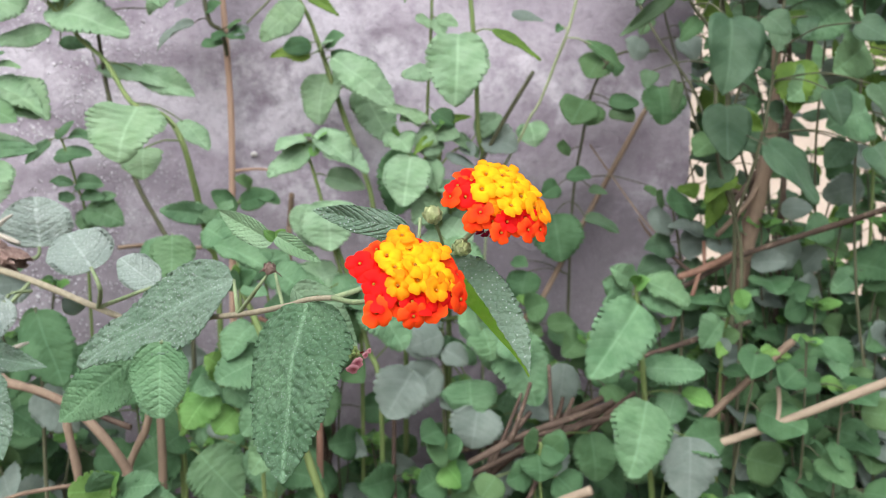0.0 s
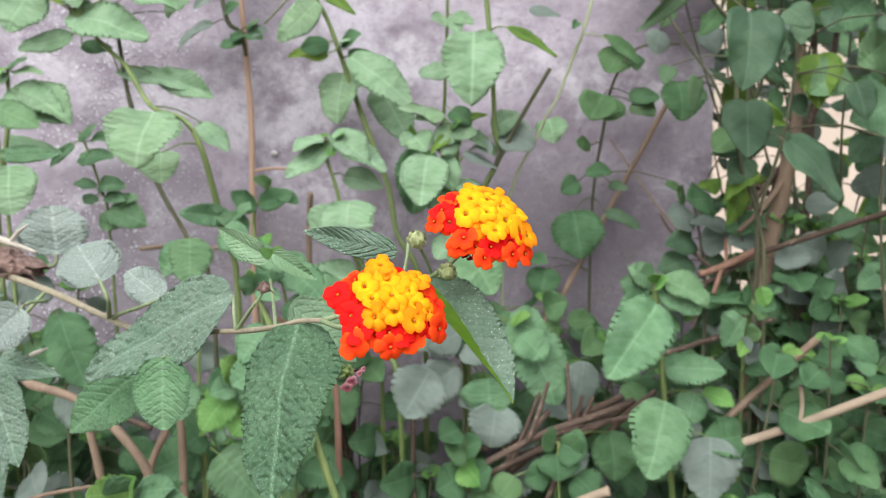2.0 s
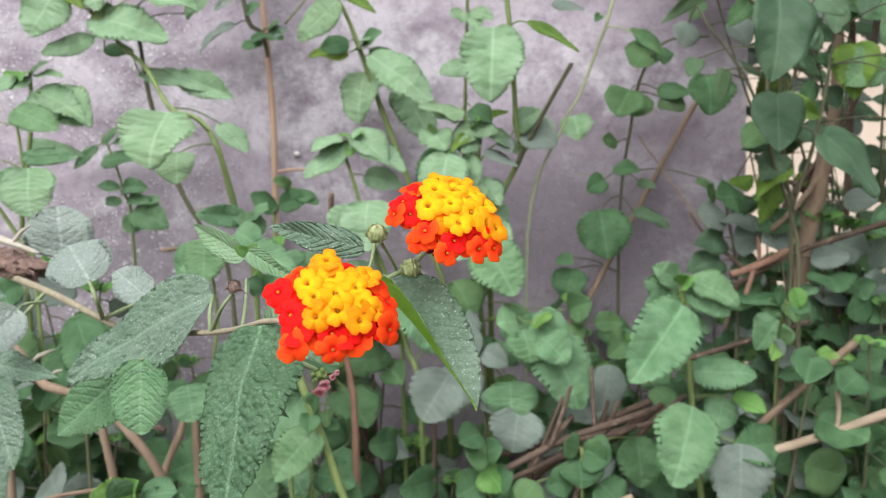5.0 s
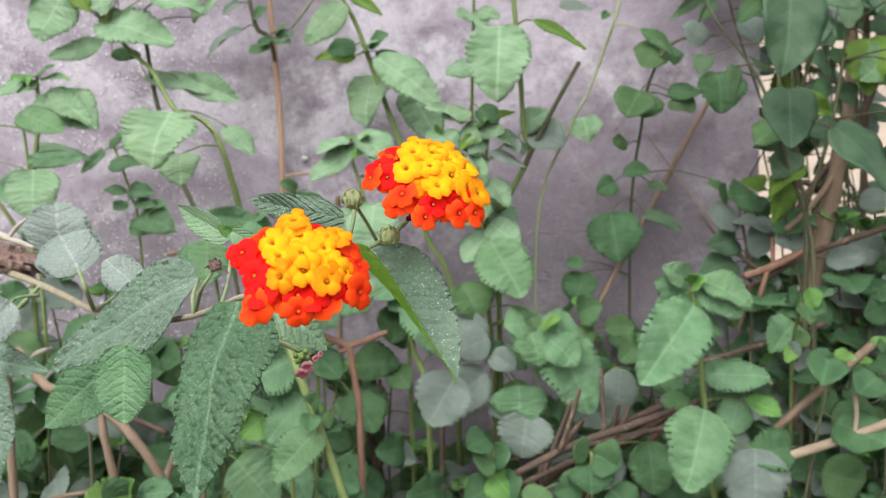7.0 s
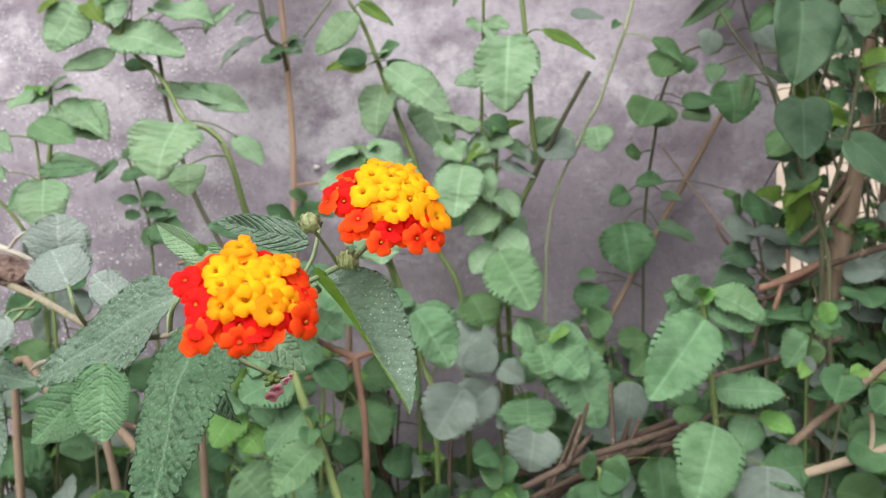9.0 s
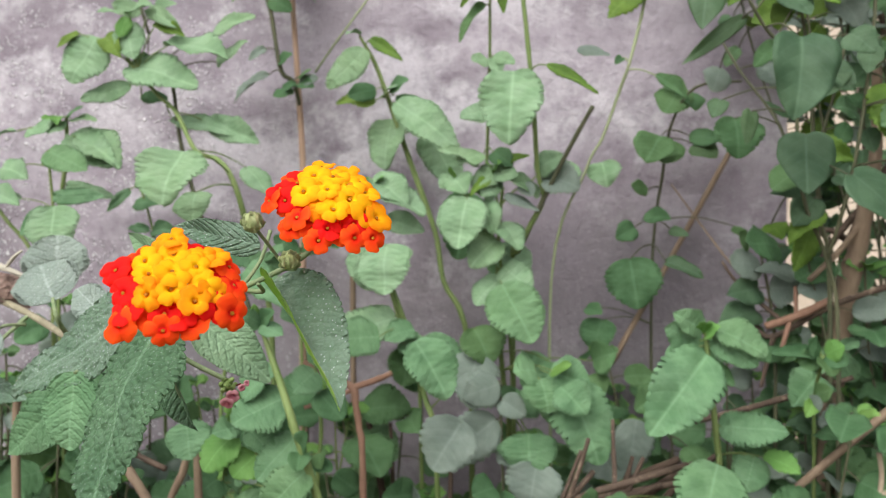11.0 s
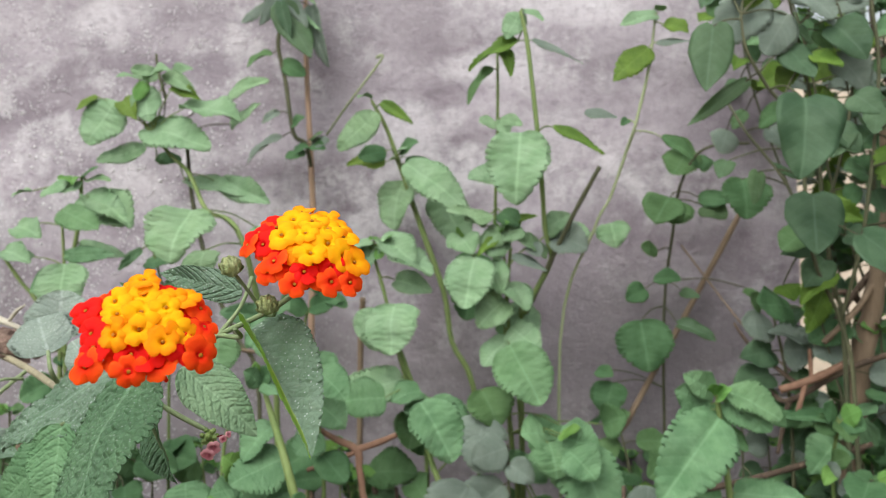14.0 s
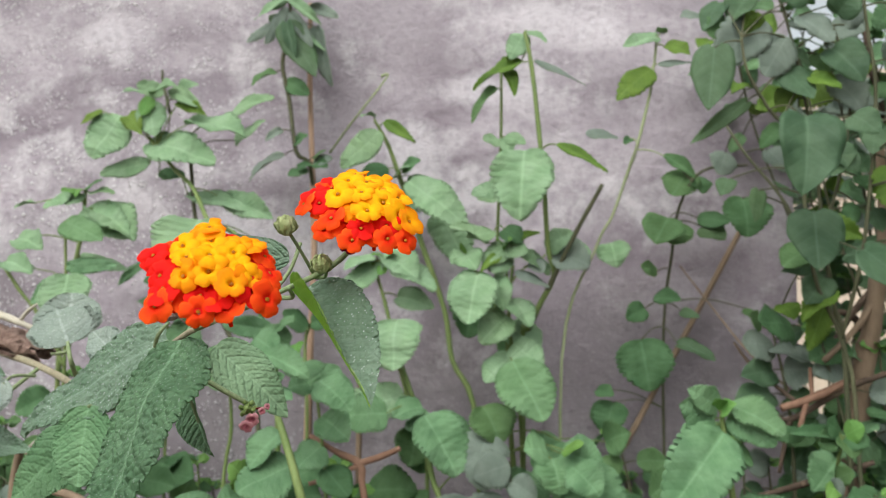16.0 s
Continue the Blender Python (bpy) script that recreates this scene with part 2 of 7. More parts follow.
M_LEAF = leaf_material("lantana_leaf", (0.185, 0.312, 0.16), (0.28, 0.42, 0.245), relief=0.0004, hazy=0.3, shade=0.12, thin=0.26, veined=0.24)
# lantana leaf again, shade from low in the bushes mixed into its green
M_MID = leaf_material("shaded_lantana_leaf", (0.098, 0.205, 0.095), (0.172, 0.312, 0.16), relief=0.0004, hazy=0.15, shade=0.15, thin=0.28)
M_FRONT = leaf_material("near_lantana_leaf", (0.07, 0.15, 0.073), (0.12, 0.228, 0.116), 9, 0.28, 0.55, 0.0006, 0.0, 0.1, 0.4, 560, net_shade=0.5)
M_DUSTY = leaf_material("dusty_lantana_leaf", (0.23, 0.275, 0.255), (0.4, 0.44, 0.42), 6, 1.0, 0.75, 0.0006, 0.0, 0.65, 0.34, 330, net_shade=0.45)
M_GREY = leaf_material("dull_grey_leaf", (0.155, 0.195, 0.17), (0.235, 0.28, 0.245), 7, 0.2, 0.6, 0.0004, 0.0, 0.3)
M_DARK = leaf_material("dark_shrub_leaf", (0.058, 0.112, 0.062), (0.104, 0.176, 0.102), 6, 0.0, 0.45, 0.0003, 0.16)
M_LOW = leaf_material("undergrowth_leaf", (0.066, 0.146, 0.066), (0.122, 0.232, 0.112), 7, 0.0, 0.65, 0.0004, 0.2)
M_LIME = leaf_material("young_lime_leaf", (0.12, 0.275, 0.065), (0.195, 0.375, 0.11), 8, 0.0, 0.5, 0.0003, 0.3)
# daylight coming through the blade is put into this olive green
M_OLIVE = leaf_material("backlit_olive_leaf", (0.095, 0.175, 0.03), (0.17, 0.28, 0.05), 8, 0.0, 0.5, 0.0004, 0.3)
M_YELLOW = petal_material("yellow_petal", (0.96, 0.56, 0.006), (0.95, 0.36, 0.004))
M_AMBER = petal_material("amber_petal", (0.96, 0.44, 0.004), (0.94, 0.26, 0.004))
M_ORANGE = petal_material("orange_petal", (0.86, 0.02, 0.004), (0.96, 0.095, 0.008))
M_RED = petal_material("red_petal", (0.72, 0.004, 0.007), (0.88, 0.014, 0.008))
M_CRIMSON = petal_material("wilted_crimson_petal", (0.16, 0.006, 0.02), (0.32, 0.012, 0.05))
M_PINK = petal_material("faded_pink_petal", (0.5, 0.13, 0.19), (0.68, 0.34, 0.38))
M_CHALK = plain_material("chalky_stone", (0.55, 0.52, 0.5), (0.7, 0.68, 0.66), 120, 0.9)
M_THROAT = plain_material("floret_throat", (0.35, 0.13, 0.01), (0.5, 0.2, 0.01), 300, 0.8)


# ---- mesh helpers ----
def mesh_from(name, verts, faces, material, uvs=None, smooth=True):
    me = bpy.data.meshes.new(name)
    me.from_pydata([tuple(v) for v in verts], [], faces)
    if uvs is not None:
        layer = me.uv_layers.new(name="blade")
        for loop in me.loops:
            layer.data[loop.index].uv = uvs[loop.vertex_index]
    me.materials.append(material)
    if smooth:
        me.polygons.foreach_set("use_smooth", [True] * len(me.polygons))
    me.update()
    return me


def part(name, mesh, parent, matrix=None, label=""):
    ob = new(name, mesh)
    ob.parent = parent
    if matrix is not None:
        ob.matrix_basis = parent.matrix_basis.inverted() @ matrix if parent.parent is None else matrix
    return tagged(ob, label)


GROUPS = {
    "lantana_bush": "lantana bushes along the wall",
    "low_herb": "low herbs in the undergrowth",
    "dark_shrub": "dark shrubs at the wall's end",
    "wall_creeper": "creepers on the wall",
    "dead_twig": "dead twigs in the bushes",
    "dead_stick": "dead sticks over the bushes",
    "dead_branch": "dead branches by the wall's end",
}


def root(name, place, label, category, group="", kind=""):
    ob = new(name)
    group = group or GROUPS.get(name, "")
    ob.empty_display_size = 0.05
    ob.matrix_basis = Matrix.Translation(place)
    return tagged(ob, label, category, group, kind)


OUTLINES = {
    # broadest point along the blade, base power, tip power
    "ovate": (0.31, 0.36, 0.8),
    "blunt": (0.35, 0.36, 0.6),
    "round": (0.42, 0.38, 0.55),
    "heart": (0.32, 0.33, 0.78),
    "egg": (0.4, 0.4, 0.6),
    "narrow": (0.42, 0.75, 1.05),
}


def half_width(shape, s):
    peak, a, b = OUTLINES[shape]
    if s < peak:
        return math.sin(0.5 * math.pi * (s / peak)) ** a * 0.5
    return math.cos(0.5 * math.pi * ((s - peak) / (1 - peak))) ** b * 0.5


def leaf_mesh(name, shape, material, nu=18, nv=8, teeth=0.0, droop=0.18, fold=0.12, twist=0.0, rugose=0.0, seed=0, wave=0.03, thick=0.006, spread=0.65, cells=34, notches=13, bow=0.3, under=None, veins=9, rungs=9):
    """A leaf blade of length 1 along x and width 1 along y, its upper face to +z, with a toothed edge,
    sunken veins, pillowed cells between them and a thin under side."""
    rnd = random.Random(seed)
    ph, ph2 = rnd.uniform(0, 6.28), rnd.uniform(0, 6.28)
    verts, uvs, faces = [], [], []
    for i in range(nu + 1):
        s = 0.004 + 0.992 * i / nu
        hw = half_width(shape, s)
        sway = 0.02 * math.sin(5 * s + ph2) + 0.025 * noise.noise(Vector((s * 3, seed, 4.5)))
        tooth = teeth * (0.5 + 0.5 * math.cos(2 * math.pi * (s * notches + 0.3 * math.sin(2 * math.pi * s * notches))))
        tooth *= min(1, s * 12, (1 - s) * 7)
        for j in range(nv + 1):
            v = 2 * j / nv - 1
            edge = max(0, abs(v) - 0.8) / 0.2
            y = v * hw * (1 - tooth * edge) * (1 + 0.1 * noise.noise(Vector((s * 4, 9 * (v > 0), seed)))) + sway * s
            x = s - 0.25 * tooth * edge - (0.05 * v * v if shape == "heart" and s < 0.2 else 0)
            z = fold * 2 * (math.sqrt(y * y + 0.003) - 0.055) - bow * y * y + droop * (s - s * s) + wave * math.sin(9 * s + ph + (2 if v > 0 else 0)) * abs(v) ** 1.5
            z += twist * y * s + 0.05 * noise.noise(Vector((s * 2.6, y * 2.6, seed + 0.5)))
            if rugose:
                q = (s - 0.35 * abs(y) - 0.7 * y * y) * veins + 0.45 * noise.noise(Vector((s * 4, y * 4, seed + 7.3)))
                groove = 1 - abs(q % 1.0 - 0.5) * 2
                rung = 1 - abs((abs(y) * rungs + 0.37 * math.floor(q + 0.5) + 0.2 * ph2) % 1.0 - 0.5) * 2
                near = noise.voronoi(Vector((s * cells, y * cells * spread, seed)))[0][0]
                rib = min(1, abs(y) * 14)
                z += rugose * rib * (0.2 * (1 - groove ** 5) * (1 - 0.6 * rung ** 4) + 1.0 * (0.6 - near)) + rugose * 0.4 * noise.noise(Vector((s * 5, y * 5, seed)))
            verts.append((x, y, z))
            uvs.append((s, 0.5 + y))
    w = nv + 1
    for i in range(nu):
        for j in range(nv):
            a = i * w + j
            faces.append((a, a + w, a + w + 1, a + 1))
    if thick:
        n0 = len(verts)
        verts += [(x, y, z - thick) for x, y, z in verts]
        uvs += uvs[:]
        faces += [tuple(n0 + k for k in reversed(f)) for f in faces]
        rim = [i * w for i in range(nu + 1)] + [nu * w + j for j in range(1, w)] + [i * w + nv for i in range(nu - 1, -1, -1)] + [j for j in range(nv - 1, 0, -1)]
        for a, b in zip(rim, rim[1:] + rim[:1]):
            faces.append((b, a, n0 + a, n0 + b))
    me = mesh_from(name, verts, faces, material, uvs)
    # second material goes on the left half of both faces
    if under:
        me.materials.append(under)
        for k in range(2 * nu * nv):
            me.polygons[k].material_index = int(k % nv < nv // 2)
    return me


def blade_pose(base, tip, width, roll=0.0, face=(0, -0.9, 0.42)):
    """The pose of a leaf from its foot to its tip, its upper face turned to face and then rolled."""
    base, tip = Vector(base), Vector(tip)
    a = tip - base
    length = a.length
    a.normalize()
    n = Vector(face) - a * a.dot(Vector(face))
    if n.length < 0.05:
        n = Vector((0, 0, 1)) - a * a.z
    n.normalize()
    m = Matrix((a, n.cross(a), n)).transposed().to_4x4()
    return Matrix.Translation(base) @ m @ Matrix.Rotation(radians(roll), 4, "X") @ Matrix.Diagonal((length, width, length * 0.5 + width * 0.5, 1))


LIBRARY = {}


def library(kind, shape, material, **more):
    LIBRARY[kind] = [leaf_mesh("leaf", shape, material, seed=7 * k + len(LIBRARY), droop=0.1 + 0.13 * k, fold=0.06 + 0.08 * k, wave=0.02 + 0.015 * k, twist=(k - 1) * 0.25, **more) for k in range(3)]


library("lantana", "blunt", M_LEAF, nu=78, nv=12, teeth=0.17, rugose=0.045, cells=11, notches=13)
library("oval", "egg", M_LEAF, nu=78, nv=12, teeth=0.15, rugose=0.042, cells=11, notches=13)
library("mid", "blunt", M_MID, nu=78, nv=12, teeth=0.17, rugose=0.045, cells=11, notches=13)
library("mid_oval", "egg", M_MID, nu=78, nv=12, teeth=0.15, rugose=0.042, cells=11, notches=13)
library("grey", "egg", M_GREY, nu=32, notches=8, teeth=0.1, rugose=0.025, cells=10)
library("dark", "heart", M_DARK, nu=24, nv=10, rugose=0.02, cells=7)
library("round", "round", M_LOW, nu=16, nv=8, rugose=0.015, cells=7)
library("low", "egg", M_LOW, nu=50, nv=8, teeth=0.18, rugose=0.025, cells=10, notches=11)
library("lime", "egg", M_LIME, nu=28, nv=8, teeth=0.14, rugose=0.03, cells=10, notches=7)
library("olive", "ovate", M_OLIVE, nu=36, teeth=0.14, notches=9, rugose=0.03, cells=12)
library("strip", "narrow", M_LEAF, nu=20, teeth=0.06)


def tube_into(verts, faces, points, radii, sides=7, knots=0.0, seed=0):
    """Adds a tapered, slightly crooked tube along a smooth line through the points."""
    pts = [Vector(p) for p in points]
    line, rad = [], []
    k = len(pts)
    steps = 5
    for i in range(k - 1):
        p0, p1, p2, p3 = pts[max(i - 1, 0)], pts[i], pts[i + 1], pts[min(i + 2, k - 1)]
        for j in range(steps + (i == k - 2)):
            t = j / steps
            line.append(0.5 * (2 * p1 + (p2 - p0) * t + (2 * p0 - 5 * p1 + 4 * p2 - p3) * t * t + (3 * p1 - p0 - 3 * p2 + p3) * t ** 3))
            rad.append(radii[i] + (radii[i + 1] - radii[i]) * t)
    n0 = len(verts)
    for i, p in enumerate(line):
        d = (line[min(i + 1, len(line) - 1)] - line[max(i - 1, 0)]).normalized()
        u = d.cross(Vector((0.31, 0.9, 0.3))).normalized()
        v = d.cross(u)
        r = rad[i] * (1 + knots * noise.noise(p * 90 + Vector((seed, 0, 0))))
        for a in range(sides):
            c = 2 * math.pi * a / sides
            rr = r * (1 + 0.6 * knots * noise.noise(p * 160 + Vector((a, seed, 0))))
            verts.append(p + (u * math.cos(c) + v * math.sin(c)) * rr)
    for i in range(len(line) - 1):
        for a in range(sides):
            b = (a + 1) % sides
            faces.append((n0 + i * sides + a, n0 + i * sides + b, n0 + (i + 1) * sides + b, n0 + (i + 1) * sides + a))
    faces.append(tuple(n0 + a for a in reversed(range(sides))))
    faces.append(tuple(n0 + (len(line) - 1) * sides + a for a in range(sides)))
    return line


def tube_mesh(name, points, radii, material, sides=8, knots=0.1, place=(0, 0, 0), seed=0):
    verts, faces = [], []
    tube_into(verts, faces, points, radii, sides, knots, seed)
    o = Vector(place)
    return mesh_from(name, [v - o for v in verts], faces, material)


def plant(name, label, category, stems, leaves, stalk=M_STALK, group="", rooted=True, reach=0.09):
    """A plant: each stem is (x, y, z, radius) rows from its foot up; each leaf is foot, tip, width, roll, kind.
    Leaf stalks run from the nearest point of a stem; the stems go down into the soil."""
    foot = stems[0][0]
    base = Vector((foot[0], foot[1], 0)) if rooted else Vector(foot[:3])
    top = root(name, base, label, category, group)
    built = []
    for number, rows in enumerate(stems):
        verts, faces = [], []
        rows = [tuple(r) for r in rows]
        if rooted and number == 0 and rows[0][2] > 0.03:
            x, y, z, r = rows[0]
            rows = [(x + 0.01, y + 0.012, -0.01, r * 1.25), (x + 0.004, y + 0.006, z * 0.55, r * 1.15)] + rows
        line = tube_into(verts, faces, [r[:3] for r in rows], [r[3] for r in rows], 8, 0.12, number)
        built.append((line, verts, faces))
    for i, row in enumerate(leaves):
        foot, tip, width, roll, kind = Vector(row[0:3]), Vector(row[3:6]), row[6], row[7], row[8]
        near, stem = min(((p, s) for s in built for p in s[0]), key=lambda e: (e[0] - foot).length)
        part("leaf", LIBRARY[kind][i % 3], top, blade_pose(foot, tip, width * (1.0 if kind == "dark" else 1.22), roll, (0, -0.75, 0.66) if kind in ("lantana", "oval", "lime") else (0, -0.88, 0.45)))
        gap = (near - foot).length
        if 0.002 < gap < reach:
            mid = (near + foot) / 2 + Vector((0, 0, gap * 0.08))
            tube_into(stem[1], stem[2], [near, mid, foot + (tip - foot) * 0.03], [0.0009, 0.0007, 0.0006], 6)
    for line, verts, faces in built:
        part("stem", mesh_from("stem", [v - base for v in verts], faces, stalk), top)
    return top


def stick(name, label, rows, material, rooted=False, knots=0.15, branches=(), category="twig"):
    """A bare twig with cut or broken ends; branches are side twigs."""
    base = Vector((rows[0][0], rows[0][1], 0)) if rooted else Vector(rows[0][:3])
    top = root(name, base, label, category)
    if rooted:
        x, y, z, r = rows[0]
        rows = [(x, y + 0.01, -0.01, r * 1.2), (x, y + 0.004, z * 0.5, r * 1.1)] + [tuple(r) for r in rows]
    part("stem", tube_mesh("stem", [r[:3] for r in rows], [r[3] for r in rows], material, 9, knots, base), top)
    for i, b in enumerate(branches):
        part("side_twig", tube_mesh("side_twig", [r[:3] for r in b], [r[3] for r in b], material, 8, knots, base, i + 3), top)
    return top


# ---- setting ----
def slab(name, lo, hi, material, label, category, nx=1, nz=1, rough=0.0):
    """A block whose front is a finely uneven sheet."""
    bm = bmesh.new()
    bmesh.ops.create_cube(bm, size=1)
    bmesh.ops.transform(bm, matrix=Matrix.LocRotScale([(a + b) / 2 for a, b in zip(lo, hi)], None, [b - a for a, b in zip(lo, hi)]), verts=bm.verts)
    bmesh.ops.bevel(bm, geom=bm.edges[:], offset=0.006, segments=2, affect="EDGES")
    me = bpy.data.meshes.new(name)
    bm.to_mesh(me)
    me.materials.append(material)
    return tagged(new(name, me), label, category, kind="structure")


def uneven_ground():
    verts, faces = [], []
    xs = [-400, -60, -12, -4] + [-2 + 0.08 * i for i in range(51)] + [4, 12, 60, 400]
    for y in xs:
        for x in xs:
            near = max(0, 1 - max(abs(x), abs(y)) / 2.5)
            verts.append((x, y, near * 0.03 * noise.noise(Vector((x * 7, y * 7, 0))) - 0.005))
    w = len(xs)
    for i in range(w - 1):
        for j in range(w - 1):
            a = i * w + j
            faces.append((a, a + 1, a + w + 1, a + w))
    return tagged(new("ground", mesh_from("ground", verts, faces, M_SOIL)), "dark bare soil under the bushes", "ground", kind="structure")


def rendered_wall():
    """Cement-rendered wall with a wavy trowelled face and a chipped free end."""
    x0, x1, y0, y1, h = -3.0, WALL_END, WALL_Y, WALL_Y + 0.16, 2.1
    verts, faces = [], []
    nx, nz = 150, 110
    for k in range(nz + 1):
        for i in range(nx + 1):
            t = i / nx
            x = x0 + (x1 - x0) * (1 - (1 - t) ** 1.9)
            z = h * k / nz
            p = Vector((x * 6, z * 6, 0))
            y = y0 + 0.005 * noise.noise(p) + 0.002 * noise.noise(p * 4)
            if i == nx:
                x += 0.006 * noise.noise(Vector((0, z * 14, 5))) + 0.003 * noise.noise(Vector((0, z * 60, 5)))
                y += 0.006
            verts.append((x, y, z))
    w = nx + 1
    for k in range(nz):
        for i in range(nx):
            a = k * w + i
            faces.append((a, a + 1, a + w + 1, a + w))
    n0 = len(verts)
    for k in range(nz + 1):
        verts.append((verts[k * w + nx][0] - 0.003, y1, h * k / nz))
    for k in range(nz):
        a, b = k * w + nx, (k + 1) * w + nx
        faces.append((a, n0 + k, n0 + k + 1, b))
    n1 = len(verts)
    verts += [(x0, y1, 0), (x0, y1, h)]
    faces.append((n0, n1, n1 + 1, n0 + nz))
    faces.append(tuple([nz * w + i for i in range(w)] + [n0 + nz, n1 + 1]))
    faces.append(tuple([k * w for k in range(nz, -1, -1)] + [n1, n1 + 1]))
    return tagged(new("wall_back", mesh_from("wall_back", verts, faces, M_WALL)), "weathered grey cement wall with chalky white stains", "wall", kind="structure")


uneven_ground()
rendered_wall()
slab("pavement", (0.5, 1.6, -0.05), (40, 60, 0.015), M_SAND, "pale dry sandy yard beyond the wall's end", "yard")
slab("wall_far", (-2, 3.4, 0), (14, 3.6, 1.9), M_FAR, "low pale pinkish plaster wall in daylight", "wall")

# ---- flowering lantana branch in front ----
def floret_mesh(name, material, lobes, seed, open_up=0.25):
    """One trumpet floret: a thin tube that flares into notched, slightly cupped lobes round a dark throat. Radius 1."""
    rnd = random.Random(seed)
    verts, faces, uvs = [], [], []
    n = lobes * 8
    rings = (0.16, 0.28, 0.5, 0.72, 0.9, 1.0)
    tilt = [rnd.uniform(-0.3, 0.12) for _ in range(lobes)]
    size = [rnd.uniform(0.8, 1.1) for _ in range(lobes)]
    for k, r in enumerate((0.10, 0.12)):
        for i in range(n):
            a = 2 * math.pi * i / n
            verts.append((r * math.cos(a), r * math.sin(a), (-1.6, -0.25)[k]))
            uvs.append((0.0, i / n))
    for r in rings:
        for i in range(n):
            a = 2 * math.pi * i / n
            lobe = int(i / 8) % lobes
            c = abs(math.sin(lobes * a / 2))
            reach = 0.7 + 0.3 * c ** 0.6
            notch = 1 - 0.1 * max(0, 1 - abs((i % 8) - 4) / 1.5) * (r > 0.85)
            rr = 0.12 + (r - 0.12) * (reach * size[lobe] * notch if r > 0.3 else 1)
            z = open_up * (0.16 - (r - 0.62) ** 2) + tilt[lobe] * r * r - 0.05 * (r > 0.95) + 0.07 * (c - 0.7) * r
            verts.append((rr * math.cos(a), rr * math.sin(a), z - (0.12 if r < 0.2 else 0)))
            uvs.append((r, i / n))
    rows = 2 + len(rings)
    for k in range(rows - 1):
        for i in range(n):
            j = (i + 1) % n
            faces.append((k * n + i, k * n + j, (k + 1) * n + j, (k + 1) * n + i))
    return mesh_from(name, verts, faces, material, uvs)


FLORETS = {
    "yellow": [floret_mesh("floret", M_YELLOW, 5 if k else 4, 10 + k) for k in range(3)],
    "amber": [floret_mesh("floret", M_AMBER, 5 if k else 4, 20 + k) for k in range(3)],
    "orange": [floret_mesh("floret", M_ORANGE, 5 if k == 1 else 4, 30 + k, 0.1) for k in range(3)],
    "red": [floret_mesh("floret", M_RED, 5 if k == 1 else 4, 40 + k, 0.1) for k in range(3)],
    "wilted": [floret_mesh("floret", M_CRIMSON, 4, 50 + k, 1.6) for k in range(2)],
    "pink": [floret_mesh("floret", M_PINK, 4, 60 + k, 1.3) for k in range(2)],
}


def facing(place, axis, turn=0.0):
    return Matrix.Translation(place) @ Vector(axis).to_track_quat("Z", "Y").to_matrix().to_4x4() @ Matrix.Rotation(turn, 4, "Z")


def throat_mesh():
    bm = bmesh.new()
    bmesh.ops.create_uvsphere(bm, u_segments=8, v_segments=5, radius=0.105)
    bmesh.ops.scale(bm, vec=(1, 1, 0.5), verts=bm.verts)
    me = bpy.data.meshes.new("throat")
    bm.to_mesh(me)
    me.materials.append(M_THROAT)
    return me


THROAT = throat_mesh()


def flower_head(parent, centre, axis, radius, florets, seed, squash=0.24):
    """A domed lantana head. Each floret is (across, up, kind, lift): its place on the disc of radius 1,
    its colour and how far it stands off the dome."""
    rnd = random.Random(seed)
    head_m = facing(centre, axis)
    head = new("flower_head")
    head.empty_display_size = 0.01
    head.parent = parent
    head.matrix_basis = parent.matrix_basis.inverted() @ head_m
    tagged(head, "domed lantana flower head, yellow centre with orange-red rim")
    right = head_m.to_3x3().inverted() @ Vector((1, 0, 0))
    right = Vector((right.x, right.y, 0)).normalized()
    upward = Vector((-right.y, right.x, 0))
    core = part("receptacle", ball_mesh("receptacle", M_BUD, 3, 0.8), head, Matrix.Translation((0, 0, -0.12 * radius)) @ Matrix.Diagonal((radius * 0.3,) * 3 + (1,)))
    filler = []
    for k in range(12):
        r, a = 0.68 * math.sqrt((k + 0.5) / 12), 2.39996 * k + seed
        u, v = r * math.cos(a), r * math.sin(a)
        near = min(florets, key=lambda e: (e[0] - u) ** 2 + (e[1] - v) ** 2)
        filler.append((u, v, "orange" if r > 0.4 or near[2] in ("red", "orange") else "amber", -0.12))
    for u, v, kind, lift in florets + filler:
        wide = 1.04 if kind in ("yellow", "amber") else 1.03
        flat = right * u * wide + upward * (v * wide * (1 if v > 0 else 0.91) - 0.02)
        r = min(1.1, flat.length)
        h = squash * (1 - 1.05 * r * r) + lift + (0.04 if kind in ("yellow", "amber") else -0.04)
        up = flat * (0.32 if r < 0.7 else 0.62) + Vector((0, 0, 0.9)) + Vector([rnd.uniform(-0.2, 0.2) for _ in range(3)])
        size = radius * rnd.uniform(0.25, 0.31) * (1.0 if r < 0.75 else 1.06)
        floret = part("floret", FLORETS[kind][rnd.randrange(3)], head, facing((flat + Vector((0, 0, h))) * radius, up.normalized(), rnd.uniform(0, 6.28)) @ Matrix.Diagonal((size, size, size, 1)))
        part("throat", THROAT, floret, Matrix.Translation((0, 0, -0.07)))
    return head


